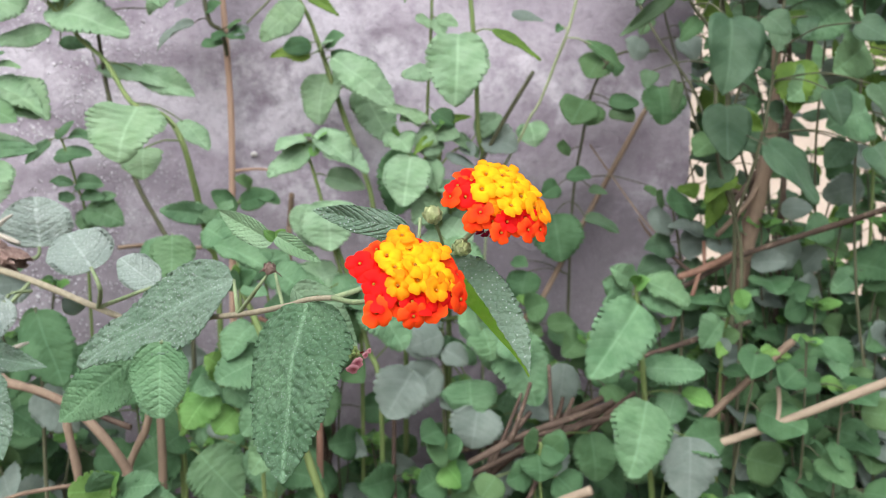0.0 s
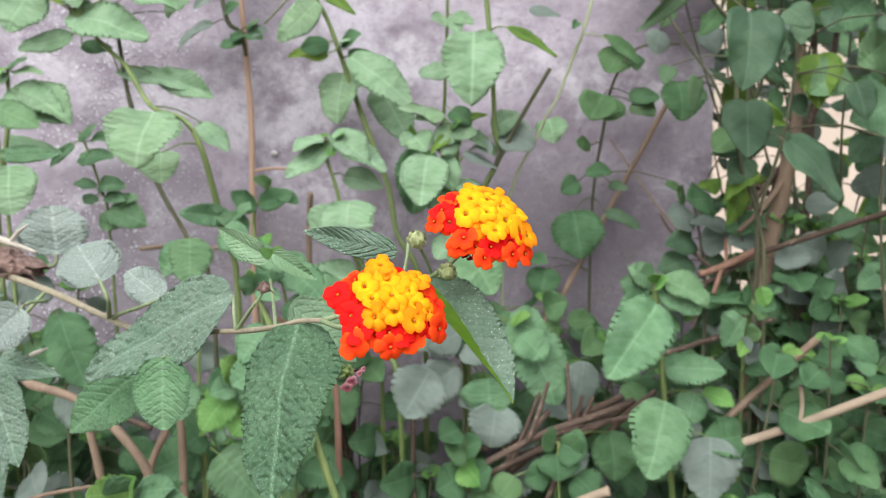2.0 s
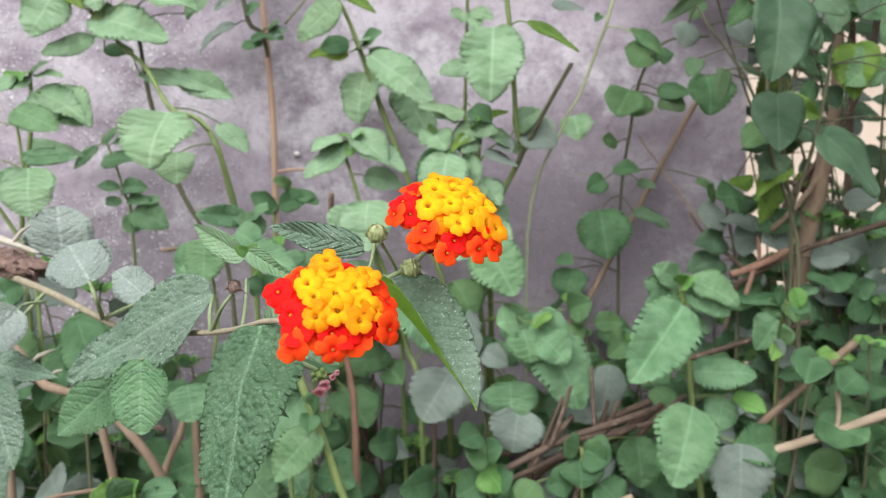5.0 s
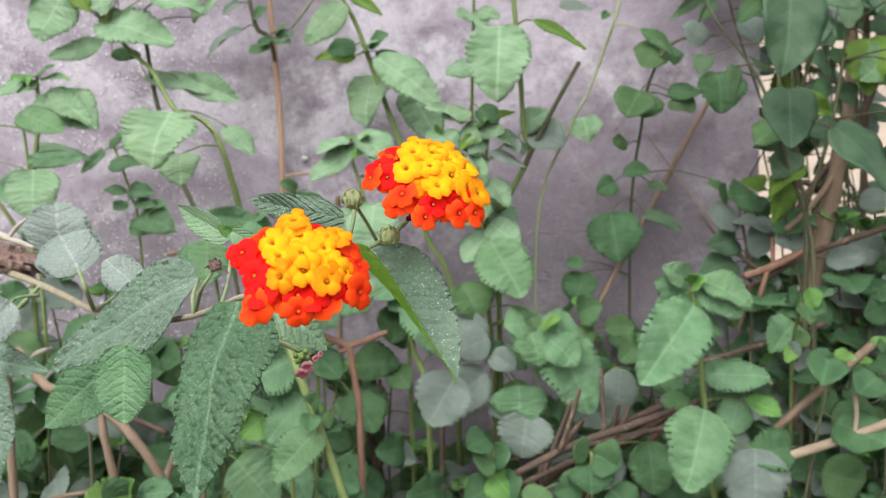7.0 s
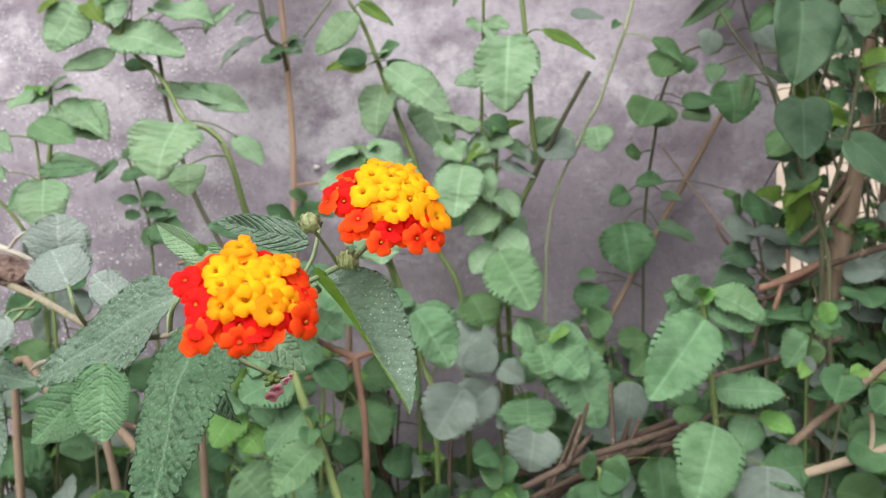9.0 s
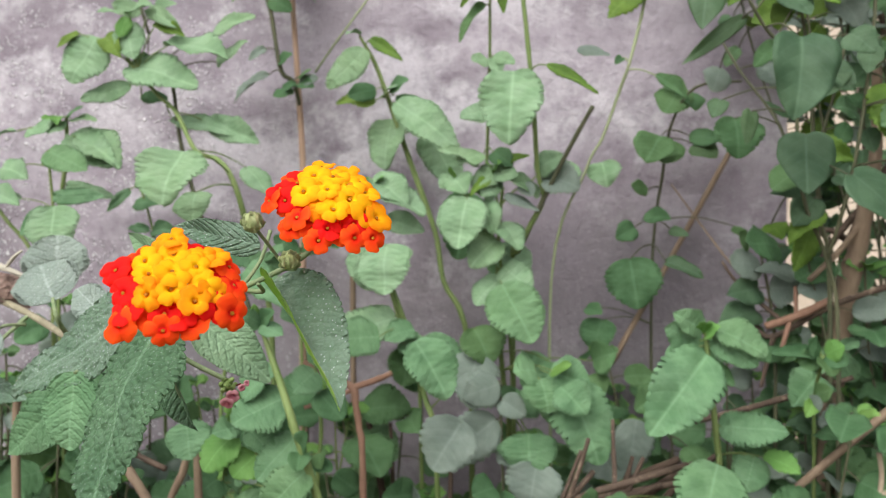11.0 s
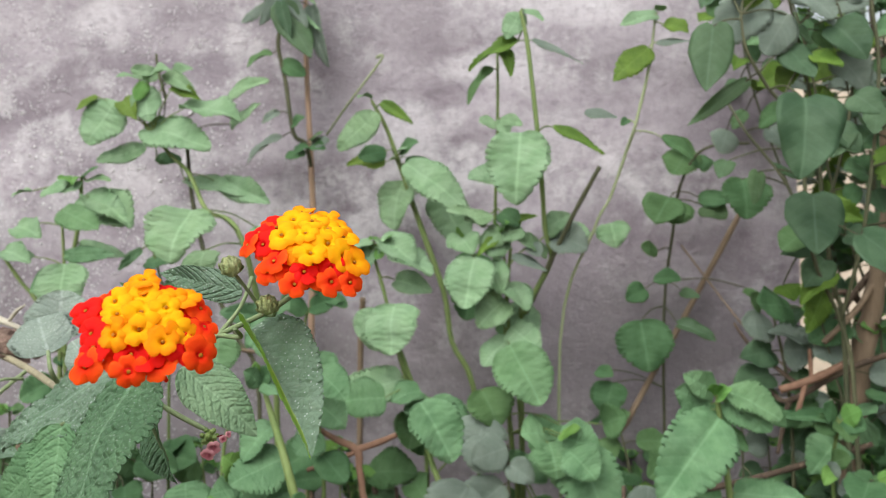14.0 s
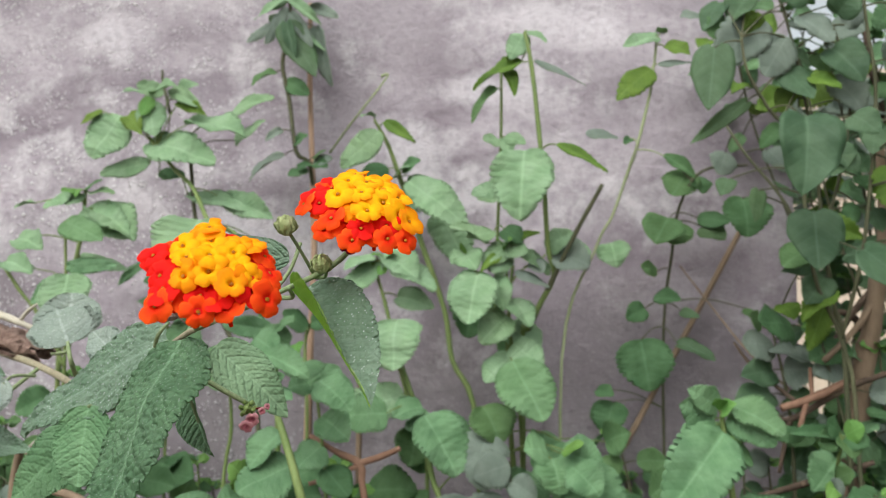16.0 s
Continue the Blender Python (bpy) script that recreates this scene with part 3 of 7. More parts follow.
def ball_mesh(name, material, subdivisions=2, squash=1.0):
    bm = bmesh.new()
    bmesh.ops.create_icosphere(bm, subdivisions=subdivisions, radius=1)
    for v in bm.verts:
        v.co *= 1 + 0.06 * noise.noise(v.co * 3)
        v.co.z *= squash
    me = bpy.data.meshes.new(name)
    bm.to_mesh(me)
    me.materials.append(material)
    me.polygons.foreach_set("use_smooth", [True] * len(me.polygons))
    return me


def bract_mesh(name, material):
    """A small pointed scale, its foot at the origin and its tip up."""
    rows = ((0.0, 0.5, 0.0), (0.35, 0.62, 0.16), (0.7, 0.4, 0.2), (1.0, 0.04, 0.12))
    verts = [(x * w, -d + abs(x) * 0.08, h) for h, w, d in rows for x in (-1, -0.5, 0, 0.5, 1)]
    verts += [(x, y + 0.12, h) for x, y, h in verts]
    faces = []
    for i in range(3):
        for j in range(4):
            a = i * 5 + j
            faces += [(a, a + 1, a + 6, a + 5), (a + 25, a + 26, a + 21, a + 20)]
    return mesh_from(name, verts, faces, material)


BALL = {}


def button(parent, name, place, radius, seed, material, count=20, label="", axis=(0.1, -0.5, 0.85)):
    """A tight flower button: a core with scales of its own round it."""
    if material not in BALL:
        BALL[material] = (ball_mesh(name, material), bract_mesh("scale", material))
    core, bract = BALL[material]
    body = part(name, core, parent, facing(place, axis) @ Matrix.Diagonal((radius * 0.8,) * 3 + (1,)), label)
    for i in range(count):
        h = 0.92 - 1.6 * (i + 0.5) / count
        a = 2.39996 * i + seed
        s = math.sqrt(1 - h * h)
        d = Vector((s * math.cos(a), s * math.sin(a), h))
        up = (Vector((0, 0, 1)) - d * h).normalized()
        m = Matrix((up.cross(d), -d, up)).transposed().to_4x4()
        part("scale", bract, body, Matrix.Translation(d * 1.02 - up * 0.25) @ m @ Matrix.Diagonal((0.5, 1.3, 0.95, 1)))
    return body


def near_leaf(parent, foot, tip, width, roll, shape="ovate", material=M_FRONT, seed=0, droop=0.16, fold=0.1, twist=0.0, face=(0, -0.9, 0.42), teeth=0.075, rugose=0.022, label="", under=None, bow=0.3):
    me = leaf_mesh("leaf", shape, material, 150, 60, teeth, droop, fold, twist, rugose, seed, 0.025, 0.006, notches=28, cells=27, spread=0.6, under=under, bow=bow, rungs=15)
    return part("leaf", me, parent, blade_pose(foot, tip, width, roll, face), label)

M_STALK_FRONT = plain_material("grey_brown_stalk", (0.23, 0.2, 0.135), (0.34, 0.3, 0.21), 160, 0.7, 0.0004, (1, 1, 0.4), (0.36, 0.3, 0.2))
M_STALK_MID = plain_material("soft_green_stalk", (0.17, 0.23, 0.11), (0.26, 0.31, 0.17), 160, 0.7, 0.0004, (1, 1, 0.4))
M_FRONT_DUSTY = leaf_material("dust_coated_lantana_leaf", (0.086, 0.163, 0.094), (0.152, 0.245, 0.16), 9, 1.0, 0.65, 0.0006, 0.0, 0.4, 0.34, 560, net_shade=0.35)

# folded leaf half, its backlit glow painted as a bright lime colour
M_LIME_NEAR = leaf_material("backlit_lime_half", (0.42, 0.64, 0.11), (0.56, 0.8, 0.22), 9, 0.0, 0.55, 0.0005, 0.0, 0.0, 0.5, 900, thin=0.75)
M_BEAD = plain_material("green_bead", (0.15, 0.23, 0.06), (0.27, 0.34, 0.12), 500, 0.5, 0.0003)


def dry_head(place, radius):
    head = button(branch, "seed_head", place, radius, 3, M_DRY, 12, "dried brown flower head")
    for k in range(5):
        a = 1.3 * k
        d = Vector((math.cos(a), -0.4, abs(math.sin(a)) - 0.3))
        part("dry_bract", tube_mesh("dry_bract", [(0, 0, 0), d * 1.2, d * 2.1 + Vector((0, 0, -0.5))], [0.18, 0.13, 0.06], M_DRY, 5, 0), head, Matrix.Identity(4))


def fading_head(place, radius):
    head = button(branch, "spent_head", place, radius * 0.62, 5, M_BEAD, 6, "spent head with green beads and faded pink florets")
    bead = ball_mesh("bead", M_BEAD, 2, 0.95)
    for k in range(14):
        h = 0.95 - 1.7 * (k + 0.5) / 14
        a = 2.39996 * k
        r = math.sqrt(1 - h * h)
        part("bead", bead, head, Matrix.Translation((1.35 * r * math.cos(a), 1.35 * r * math.sin(a), 1.35 * h)) @ Matrix.Diagonal((0.46, 0.46, 0.5, 1)))
    for k, d in enumerate(((0.7, -0.5, -1.1), (0.1, -0.6, -1.9), (1.7, -0.2, -0.2), (2.2, 0.1, 0.3))):
        part("faded_floret", FLORETS["pink"][k % 2], branch, facing(Vector(place) + Vector(d) * radius * 0.8, (d[0] * 0.4, -0.8, d[2] * 0.3), k) @ Matrix.Diagonal((radius * (0.72, 0.75, 0.4, 0.35)[k],) * 3 + (1,)))
    part("floret_tube", tube_mesh("floret_tube", [(0, 0, 0), (1.4, 0, 0), (2.4, 0.1, 0.3)], [0.13] * 3, M_CRIMSON, 6, 0), head, Matrix.Identity(4))


def wilted_florets(place, radius):
    for k, d in enumerate(((0, 0, 0), (1.2, 0, -0.5), (2.4, 0.4, 0.2))):
        part("wilted_floret", FLORETS["wilted"][k % 2], branch, facing(Vector(place) + Vector(d) * radius, (0.2, -0.4, -0.9), k) @ Matrix.Diagonal((radius, radius, radius * 1.2, 1)), "shrivelled crimson floret")


def dry_leaf(place, radius):
    """A dead leaf, rolled into curling folds round its midrib."""
    top = root("dry_leaf", place, "brown crumpled dead leaf caught on the branch", "dead leaf")
    nu, nv = 18, 15
    for k, (start, sweep, reach, tip) in enumerate(((0.3, 3.6, 1.0, 0.35), (2.6, 2.9, 0.8, -0.3), (4.4, 2.4, 0.62, 0.1))):
        verts, faces = [], []
        for i in range(nu + 1):
            for j in range(nv + 1):
                u, a = 2 * i / nu - 1, start + sweep * j / nv
                r = reach * (1 - 0.55 * abs(u) ** 2.5) * (0.55 + 0.4 * j / nv)
                p = Vector((u * 1.25 + 0.25 * tip * j / nv, -r * math.cos(a), r * 0.75 * math.sin(a) + 0.2 * tip * u))
                p *= 1 + 0.3 * noise.noise(p * 1.7 + Vector((k, 0, 0))) + 0.5 * (0.35 - abs(noise.noise(p * 2.6))) + 0.3 * (0.25 - abs(noise.noise(p * 5.5 + Vector((0, k, 0))))) + 0.08 * noise.noise(p * 12)
                p.z += 0.06 * math.sin(9 * u + 3 * j / nv)
                verts.append(p * radius)
        n0 = len(verts)
        verts += [v * 0.965 for v in verts]
        for i in range(nu):
            for j in range(nv):
                a = i * (nv + 1) + j
                faces += [(a, a + nv + 1, a + nv + 2, a + 1), (n0 + a + 1, n0 + a + nv + 2, n0 + a + nv + 1, n0 + a)]
        part("fold", mesh_from("fold", verts, faces, M_DRY, smooth=False), top, Matrix.Translation(place) @ Matrix.Rotation(0.35, 4, "Y"))
    return top


def bark_strip(rows):
    top = root("bark_strip", rows[0][:3], "bleached strip of dry bark on the branch", "dry bark")
    part("strip", tube_mesh("strip", [r[:3] for r in rows], [r[3] for r in rows], M_CHALKY, 10, 0.5, rows[0][:3]), top)
    part("splinter", tube_mesh("splinter", [rows[2][:3], Vector(rows[2][:3]) + Vector((0.006, -0.002, 0.006)), Vector(rows[2][:3]) + Vector((0.012, -0.003, 0.01))], [0.0012, 0.0012, 0.0005], M_CHALKY, 6, 0.3, rows[0][:3]), top)


# ---- the branch's stalks, leaves, buds and flower heads ----
STALKS = [
    [(-0.7611, 0.7, -0.1667, 0.0056), (-0.682, 0.68, 0.2991, 0.0052), (-0.5809, 0.64, 0.6447, 0.0047), (-0.49, 0.6, 0.7639, 0.0039), (-0.4038, 0.55, 0.7732, 0.0032), (-0.2968, 0.5, 0.7528, 0.0029), (-0.2354, 0.46, 0.7438, 0.0023), (-0.1758, 0.41, 0.7379, 0.0018), (-0.1291, 0.37, 0.7304, 0.0015), (-0.1046, 0.345, 0.729, 0.0012), (-0.0763, 0.315, 0.7354, 0.0011), (-0.0465, 0.268, 0.7455, 0.001), (-0.0272, 0.235, 0.7539, 0.0008), (-0.0187, 0.225, 0.7577, 0.0008), (-0.0109, 0.215, 0.7598, 0.0008)],
    [(-0.0109, 0.215, 0.7598, 0.0008), (-0.0044, 0.2, 0.761, 0.0007), (0.002, 0.194, 0.7631, 0.0006), (0.0069, 0.186, 0.7657, 0.0005)],
    [(-0.0109, 0.215, 0.7598, 0.0008), (-0.0031, 0.212, 0.7627, 0.0008), (0.009, 0.21, 0.7678, 0.0007), (0.0213, 0.211, 0.7737, 0.0007), (0.0275, 0.212, 0.7787, 0.0007), (0.0307, 0.208, 0.7836, 0.0007)],
    [(0.0199, 0.212, 0.7726, 0.0005), (0.0181, 0.206, 0.7778, 0.0004), (0.0161, 0.201, 0.7824, 0.0004)],
    [(0.0199, 0.212, 0.7726, 0.0005), (0.0227, 0.21, 0.7727, 0.0005), (0.0244, 0.204, 0.7746, 0.0004)],
    [(-0.0465, 0.268, 0.7455, 0.0008), (-0.0378, 0.25, 0.7564, 0.0006), (-0.0341, 0.25, 0.7614, 0.0005)],
    [(-0.0272, 0.235, 0.7539, 0.0007), (-0.0176, 0.24, 0.7452, 0.0008), (-0.0073, 0.243, 0.7391, 0.0007)],
    [(-0.1291, 0.37, 0.7304, 0.0011), (-0.1174, 0.34, 0.7436, 0.001), (-0.1227, 0.345, 0.7525, 0.0007)],
    [(-0.2354, 0.46, 0.7438, 0.0012), (-0.201, 0.468, 0.7425, 0.0012), (-0.1965, 0.47, 0.75, 0.0009)],
    [(-0.1718, 0.4, 0.7339, 0.0009), (-0.177, 0.39, 0.7343, 0.0008), (-0.1784, 0.385, 0.7306, 0.0008)],
    [(-0.0465, 0.268, 0.7455, 0.0008), (-0.0475, 0.27, 0.7511, 0.0007), (-0.051, 0.286, 0.7549, 0.0006)],
    [(-0.0763, 0.315, 0.7354, 0.0009), (-0.0776, 0.3, 0.7336, 0.0008), (-0.077, 0.284, 0.7324, 0.0006)],
    [(-0.1046, 0.345, 0.729, 0.001), (-0.0996, 0.33, 0.7231, 0.001), (-0.0972, 0.319, 0.7182, 0.0007)],
    [(0.009, 0.21, 0.7678, 0.0006), (0.0124, 0.215, 0.7743, 0.0005), (0.0135, 0.22, 0.7819, 0.0005)],
    [(-0.1758, 0.41, 0.7379, 0.001), (-0.1845, 0.39, 0.7209, 0.001), (-0.1916, 0.38, 0.7006, 0.0008)],
    [(-0.0272, 0.235, 0.7539, 0.0006), (-0.0234, 0.245, 0.7372, 0.0005), (-0.0222, 0.25, 0.7287, 0.0005)],
    [(-0.0272, 0.235, 0.7539, 0.0006), (-0.0312, 0.255, 0.7576, 0.0006), (-0.0347, 0.27, 0.7632, 0.0005)],
    [(-0.1291, 0.37, 0.7304, 0.0011), (-0.0995, 0.33, 0.7435, 0.0008), (-0.0913, 0.33, 0.7465, 0.0007)],
    [(-0.2354, 0.46, 0.7438, 0.0013), (-0.2305, 0.43, 0.7174, 0.0011), (-0.2291, 0.42, 0.7002, 0.0009)],
    [(0.009, 0.21, 0.7678, 0.0006), (0.0156, 0.207, 0.7675, 0.0006), (0.0158, 0.203, 0.7696, 0.0004)],
]
branch = root("lantana_branch", STALKS[0][0][:3], "flowering lantana branch with dusty toothed leaves", "branch")
for rows in STALKS:
    part("stalk", tube_mesh("stalk", [r[:3] for r in rows], [r[3] for r in rows], M_STALK_FRONT if len(rows) > 9 else M_STALK_MID, 12, 0.1, STALKS[0][0][:3]), branch)
near_leaf(branch, (-0.0192, 0.225, 0.7568), (-0.0242, 0.197, 0.714), 0.0335, 0, "ovate", M_FRONT, seed=1, droop=0.12, fold=0.04, rugose=0.036, face=(-0.52, -0.74, 0.42))
near_leaf(branch, (-0.0512, 0.287, 0.7552), (-0.1142, 0.305, 0.7172), 0.032, 4, "ovate", M_FRONT_DUSTY, seed=2, droop=0.2, fold=0.1, rugose=0.026, face=(-0.15, -0.78, 0.6))
near_leaf(branch, (-0.0773, 0.285, 0.7326), (-0.0768, 0.279, 0.7062), 0.0222, 4, "egg", M_MID, seed=3, droop=0.12, rugose=0.014, teeth=0.12)
near_leaf(branch, (-0.0975, 0.32, 0.7185), (-0.1306, 0.325, 0.6898), 0.0253, -6, "ovate", M_MID, seed=4, droop=0.1, rugose=0.012, teeth=0.1)
near_leaf(branch, (-0.0803, 0.3, 0.7321), (-0.069, 0.3, 0.7352), 0.0091, 0, "ovate", M_DUSTY, seed=5)
near_leaf(branch, (0.0145, 0.2145, 0.769), (0.0388, 0.186, 0.7437), 0.0148, 7, "ovate", M_FRONT_DUSTY, seed=6, droop=0.32, fold=0.36, rugose=0.022, face=(0.68, -0.52, 0.52), under=M_LIME_NEAR, bow=0.1)
near_leaf(branch, (0.0101, 0.222, 0.7783), (-0.0183, 0.235, 0.7833), 0.0088, -24, "ovate", M_FRONT_DUSTY, seed=7, droop=0.1, rugose=0.016)
near_leaf(branch, (-0.0285, 0.272, 0.754), (-0.0056, 0.28, 0.7311), 0.0185, 0, "ovate", M_LEAF, seed=8, rugose=0.014, face=(0.1, -0.75, 0.65))
near_leaf(branch, (-0.0264, 0.25, 0.7402), (-0.0171, 0.245, 0.7232), 0.01, 35, "ovate", M_FRONT, seed=9, fold=0.35)
near_leaf(branch, (-0.1965, 0.47, 0.7495), (-0.1995, 0.475, 0.779), 0.044, 0, "round", M_DUSTY, seed=11, rugose=0.012, teeth=0.16, fold=0.2)
near_leaf(branch, (-0.1218, 0.345, 0.751), (-0.138, 0.36, 0.7665), 0.0286, 12, "round", M_DUSTY, seed=12, rugose=0.012, teeth=0.16, fold=0.18)
near_leaf(branch, (-0.091, 0.33, 0.7465), (-0.1087, 0.34, 0.7572), 0.016, 0, "round", M_DUSTY, seed=13, rugose=0.012, teeth=0.16)
near_leaf(branch, (-0.1767, 0.385, 0.7328), (-0.1914, 0.375, 0.715), 0.0254, -10, "round", M_DUSTY, seed=14, rugose=0.012, teeth=0.16, fold=0.15)
near_leaf(branch, (-0.2291, 0.42, 0.7002), (-0.1579, 0.38, 0.7), 0.0209, 0, "ovate", M_FRONT_DUSTY, seed=15, droop=0.05)
near_leaf(branch, (-0.1916, 0.38, 0.6992), (-0.1705, 0.36, 0.6608), 0.0279, 10, "ovate", M_FRONT_DUSTY, seed=16, droop=0.05)
near_leaf(branch, (-0.2409, 0.44, 0.7348), (-0.2081, 0.43, 0.732), 0.0152, 0, "ovate", M_FRONT_DUSTY, seed=17)
near_leaf(branch, (-0.2276, 0.42, 0.6762), (-0.2029, 0.4, 0.6245), 0.0327, -8, "ovate", M_FRONT_DUSTY, seed=18)
near_leaf(branch, (-0.0348, 0.272, 0.7703), (-0.055, 0.28, 0.7809), 0.0092, -30, "ovate", M_LEAF, seed=31, droop=0.12, fold=0.2)
near_leaf(branch, (-0.0331, 0.268, 0.7727), (-0.0175, 0.262, 0.7644), 0.0065, 15, "ovate", M_LEAF, seed=32, droop=0.1, fold=0.3)
near_leaf(branch, (-0.0341, 0.27, 0.7713), (-0.0376, 0.268, 0.7748), 0.0039, 0, "ovate", M_LIME, seed=33)
near_leaf(branch, (-0.0339, 0.27, 0.7717), (-0.03, 0.268, 0.775), 0.0039, 0, "ovate", M_LIME, seed=34)
flower_head(branch, (0.0088, 0.174, 0.7711), (0.22, -0.79, 0.58), 0.0134,
    [
        (-0.08, 0.40, "yellow", 0.02), (0.30, 0.47, "amber", 0), (-0.45, 0.27, "yellow", 0), (-0.32, 0.04, "yellow", 0.02), (0.00, 0.09, "yellow", 0.05), (0.28, 0.24, "yellow", 0.03), (0.42, 0.01, "yellow", 0), (0.04, -0.19, "yellow", 0.02), (-0.28, -0.31, "amber", 0), (0.38, -0.31, "amber", 0), (-0.18, 0.70, "amber", 0.06), (0.59, -0.08, "amber", -0.02), (0.14, 0.30, "yellow", -0.02), (0.43, 0.52, "amber", -0.02), (-0.26, 0.52, "amber", -0.02), (-0.19, 0.24, "yellow", -0.03), (-0.86, 0.17, "red", 0.02), (-0.76, 0.07, "red", -0.05), (-0.59, 0.46, "orange", -0.02), (-0.64, -0.24, "red", 0), (-0.54, -0.47, "red", 0), (-0.58, -0.75, "orange", 0), (0.00, -0.52, "red", -0.04), (0.03, -0.78, "orange", -0.02), (0.70, -0.27, "red", 0), (0.88, -0.31, "orange", 0), (0.66, 0.16, "red", 0), (0.82, 0.16, "orange", 0), (0.69, 0.46, "orange", 0), (0.20, 0.62, "red", 0), (-0.35, -0.11, "orange", -0.12), (0.24, -0.08, "orange", -0.12), (0.19, -0.48, "red", -0.08),
    ], 4)
flower_head(branch, (0.0318, 0.2, 0.7874), (0.16, -0.8, 0.62), 0.0134,
    [
        (-0.19, 0.51, "yellow", 0.02), (0.12, 0.51, "yellow", 0.03), (0.40, 0.37, "yellow", 0.03), (-0.31, 0.12, "yellow", 0), (0.08, 0.17, "yellow", 0.04), (0.23, -0.22, "yellow", 0.02), (0.46, 0.05, "yellow", 0.02), (0.75, -0.10, "yellow", 0), (0.67, 0.32, "yellow", 0), (0.56, 0.54, "amber", 0), (0.31, 0.71, "amber", 0), (-0.12, 0.80, "amber", 0), (0.92, -0.12, "amber", -0.02), (-0.56, 0.63, "orange", 0), (-0.46, 0.41, "red", 0), (-0.73, 0.29, "red", 0.02), (-0.88, 0.05, "orange", 0), (-0.60, 0.00, "red", 0), (-0.21, -0.17, "red", -0.03), (-0.35, -0.37, "orange", 0), (0.17, -0.54, "red", 0), (0.06, -0.78, "orange", 0), (0.56, -0.37, "red", 0), (0.62, -0.61, "orange", 0), (0.90, -0.51, "orange", 0), (0.83, 0.12, "red", -0.05), (0.33, 0.12, "red", -0.1), (-0.12, 0.29, "orange", -0.1),
    ], 9)
button(branch, "bud", (0.0155, 0.2007, 0.7836), 0.0027, 1, M_BUD, 22, "tight green flower bud")
button(branch, "bud", (0.0235, 0.2027, 0.7749), 0.0026, 2, M_BUD, 22, "tight green flower bud")
dry_head((-0.0332, 0.25, 0.7636), 0.0023)
fading_head((-0.0066, 0.243, 0.7373), 0.0031)
wilted_florets((0.0284, 0.205, 0.7789), 0.0013)
dry_leaf((-0.212, 0.44, 0.7495), 0.013)
bark_strip([(-0.2438, 0.435, 0.769, 0.0019), (-0.221, 0.434, 0.7655, 0.002), (-0.205, 0.433, 0.7608, 0.0019), (-0.191, 0.433, 0.755, 0.0007)])

# ---- lantana bushes against the wall ----
plant(
    "lantana_bush", "pale green lantana shoot with toothed leaves before the wall", "bush",
    [
        [(-0.1444, 0.72, 0.6821, 0.0026), (-0.1513, 0.71, 0.7304, 0.0029), (-0.1583, 0.7, 0.7768, 0.0028), (-0.1673, 0.69, 0.8213, 0.0025), (-0.1852, 0.7, 0.8441, 0.0023), (-0.224, 0.74, 0.8578, 0.0022), (-0.2558, 0.77, 0.8982, 0.0023), (-0.2799, 0.78, 0.9185, 0.002), (-0.3003, 0.78, 0.9425, 0.0017)],
    ],
    [
        (-0.3423, 0.78, 0.9777, -0.3646, 0.768, 0.9292, 0.0412, -12, "lantana"),
        (-0.3623, 0.78, 0.9828, -0.3789, 0.768, 0.9648, 0.0088, 2, "olive"),
        (-0.3343, 0.78, 0.9776, -0.3117, 0.768, 0.9532, 0.0187, -6, "olive"),
        (-0.3123, 0.78, 0.9904, -0.2985, 0.768, 0.9518, 0.0263, 5, "lantana"),
        (-0.3101, 0.78, 0.9473, -0.2321, 0.768, 0.9231, 0.0395, 6, "lantana"),
        (-0.27, 0.78, 0.9676, -0.2016, 0.768, 0.9494, 0.0285, -19, "oval"),
        (-0.3123, 0.79, 0.9299, -0.3602, 0.778, 0.9136, 0.0178, -21, "lantana"),
        (-0.3172, 0.78, 1.0013, -0.3365, 0.768, 0.9992, 0.0143, 15, "lantana"),
        (-0.3091, 0.78, 0.9994, -0.2783, 0.768, 1.0045, 0.0165, -11, "lantana"),
        (-0.3108, 0.78, 0.997, -0.3128, 0.768, 0.9738, 0.0137, -12, "lime"),
        (-0.2899, 0.78, 1.005, -0.2505, 0.768, 0.9816, 0.0143, 22, "lantana"),
        (-0.2819, 0.78, 0.9905, -0.2442, 0.768, 0.9721, 0.0132, -1, "olive"),
        (-0.3172, 0.82, 0.9247, -0.2812, 0.808, 0.9189, 0.0139, 15, "low"),
        (-0.2754, 0.8, 0.8956, -0.2025, 0.788, 0.8779, 0.0192, -1, "oval"),
        (-0.1832, 0.62, 0.8441, -0.1923, 0.6, 0.8009, 0.0534, 0, "oval"),
        (-0.1886, 0.78, 0.8451, -0.1611, 0.768, 0.8163, 0.0251, -15, "oval"),
        (-0.1908, 0.66, 0.8143, -0.1883, 0.648, 0.788, 0.0289, 6, "lantana"),
        (-0.2357, 0.8, 0.8915, -0.1776, 0.788, 0.8695, 0.0234, 16, "oval"),
    ],
    M_STALK,
)
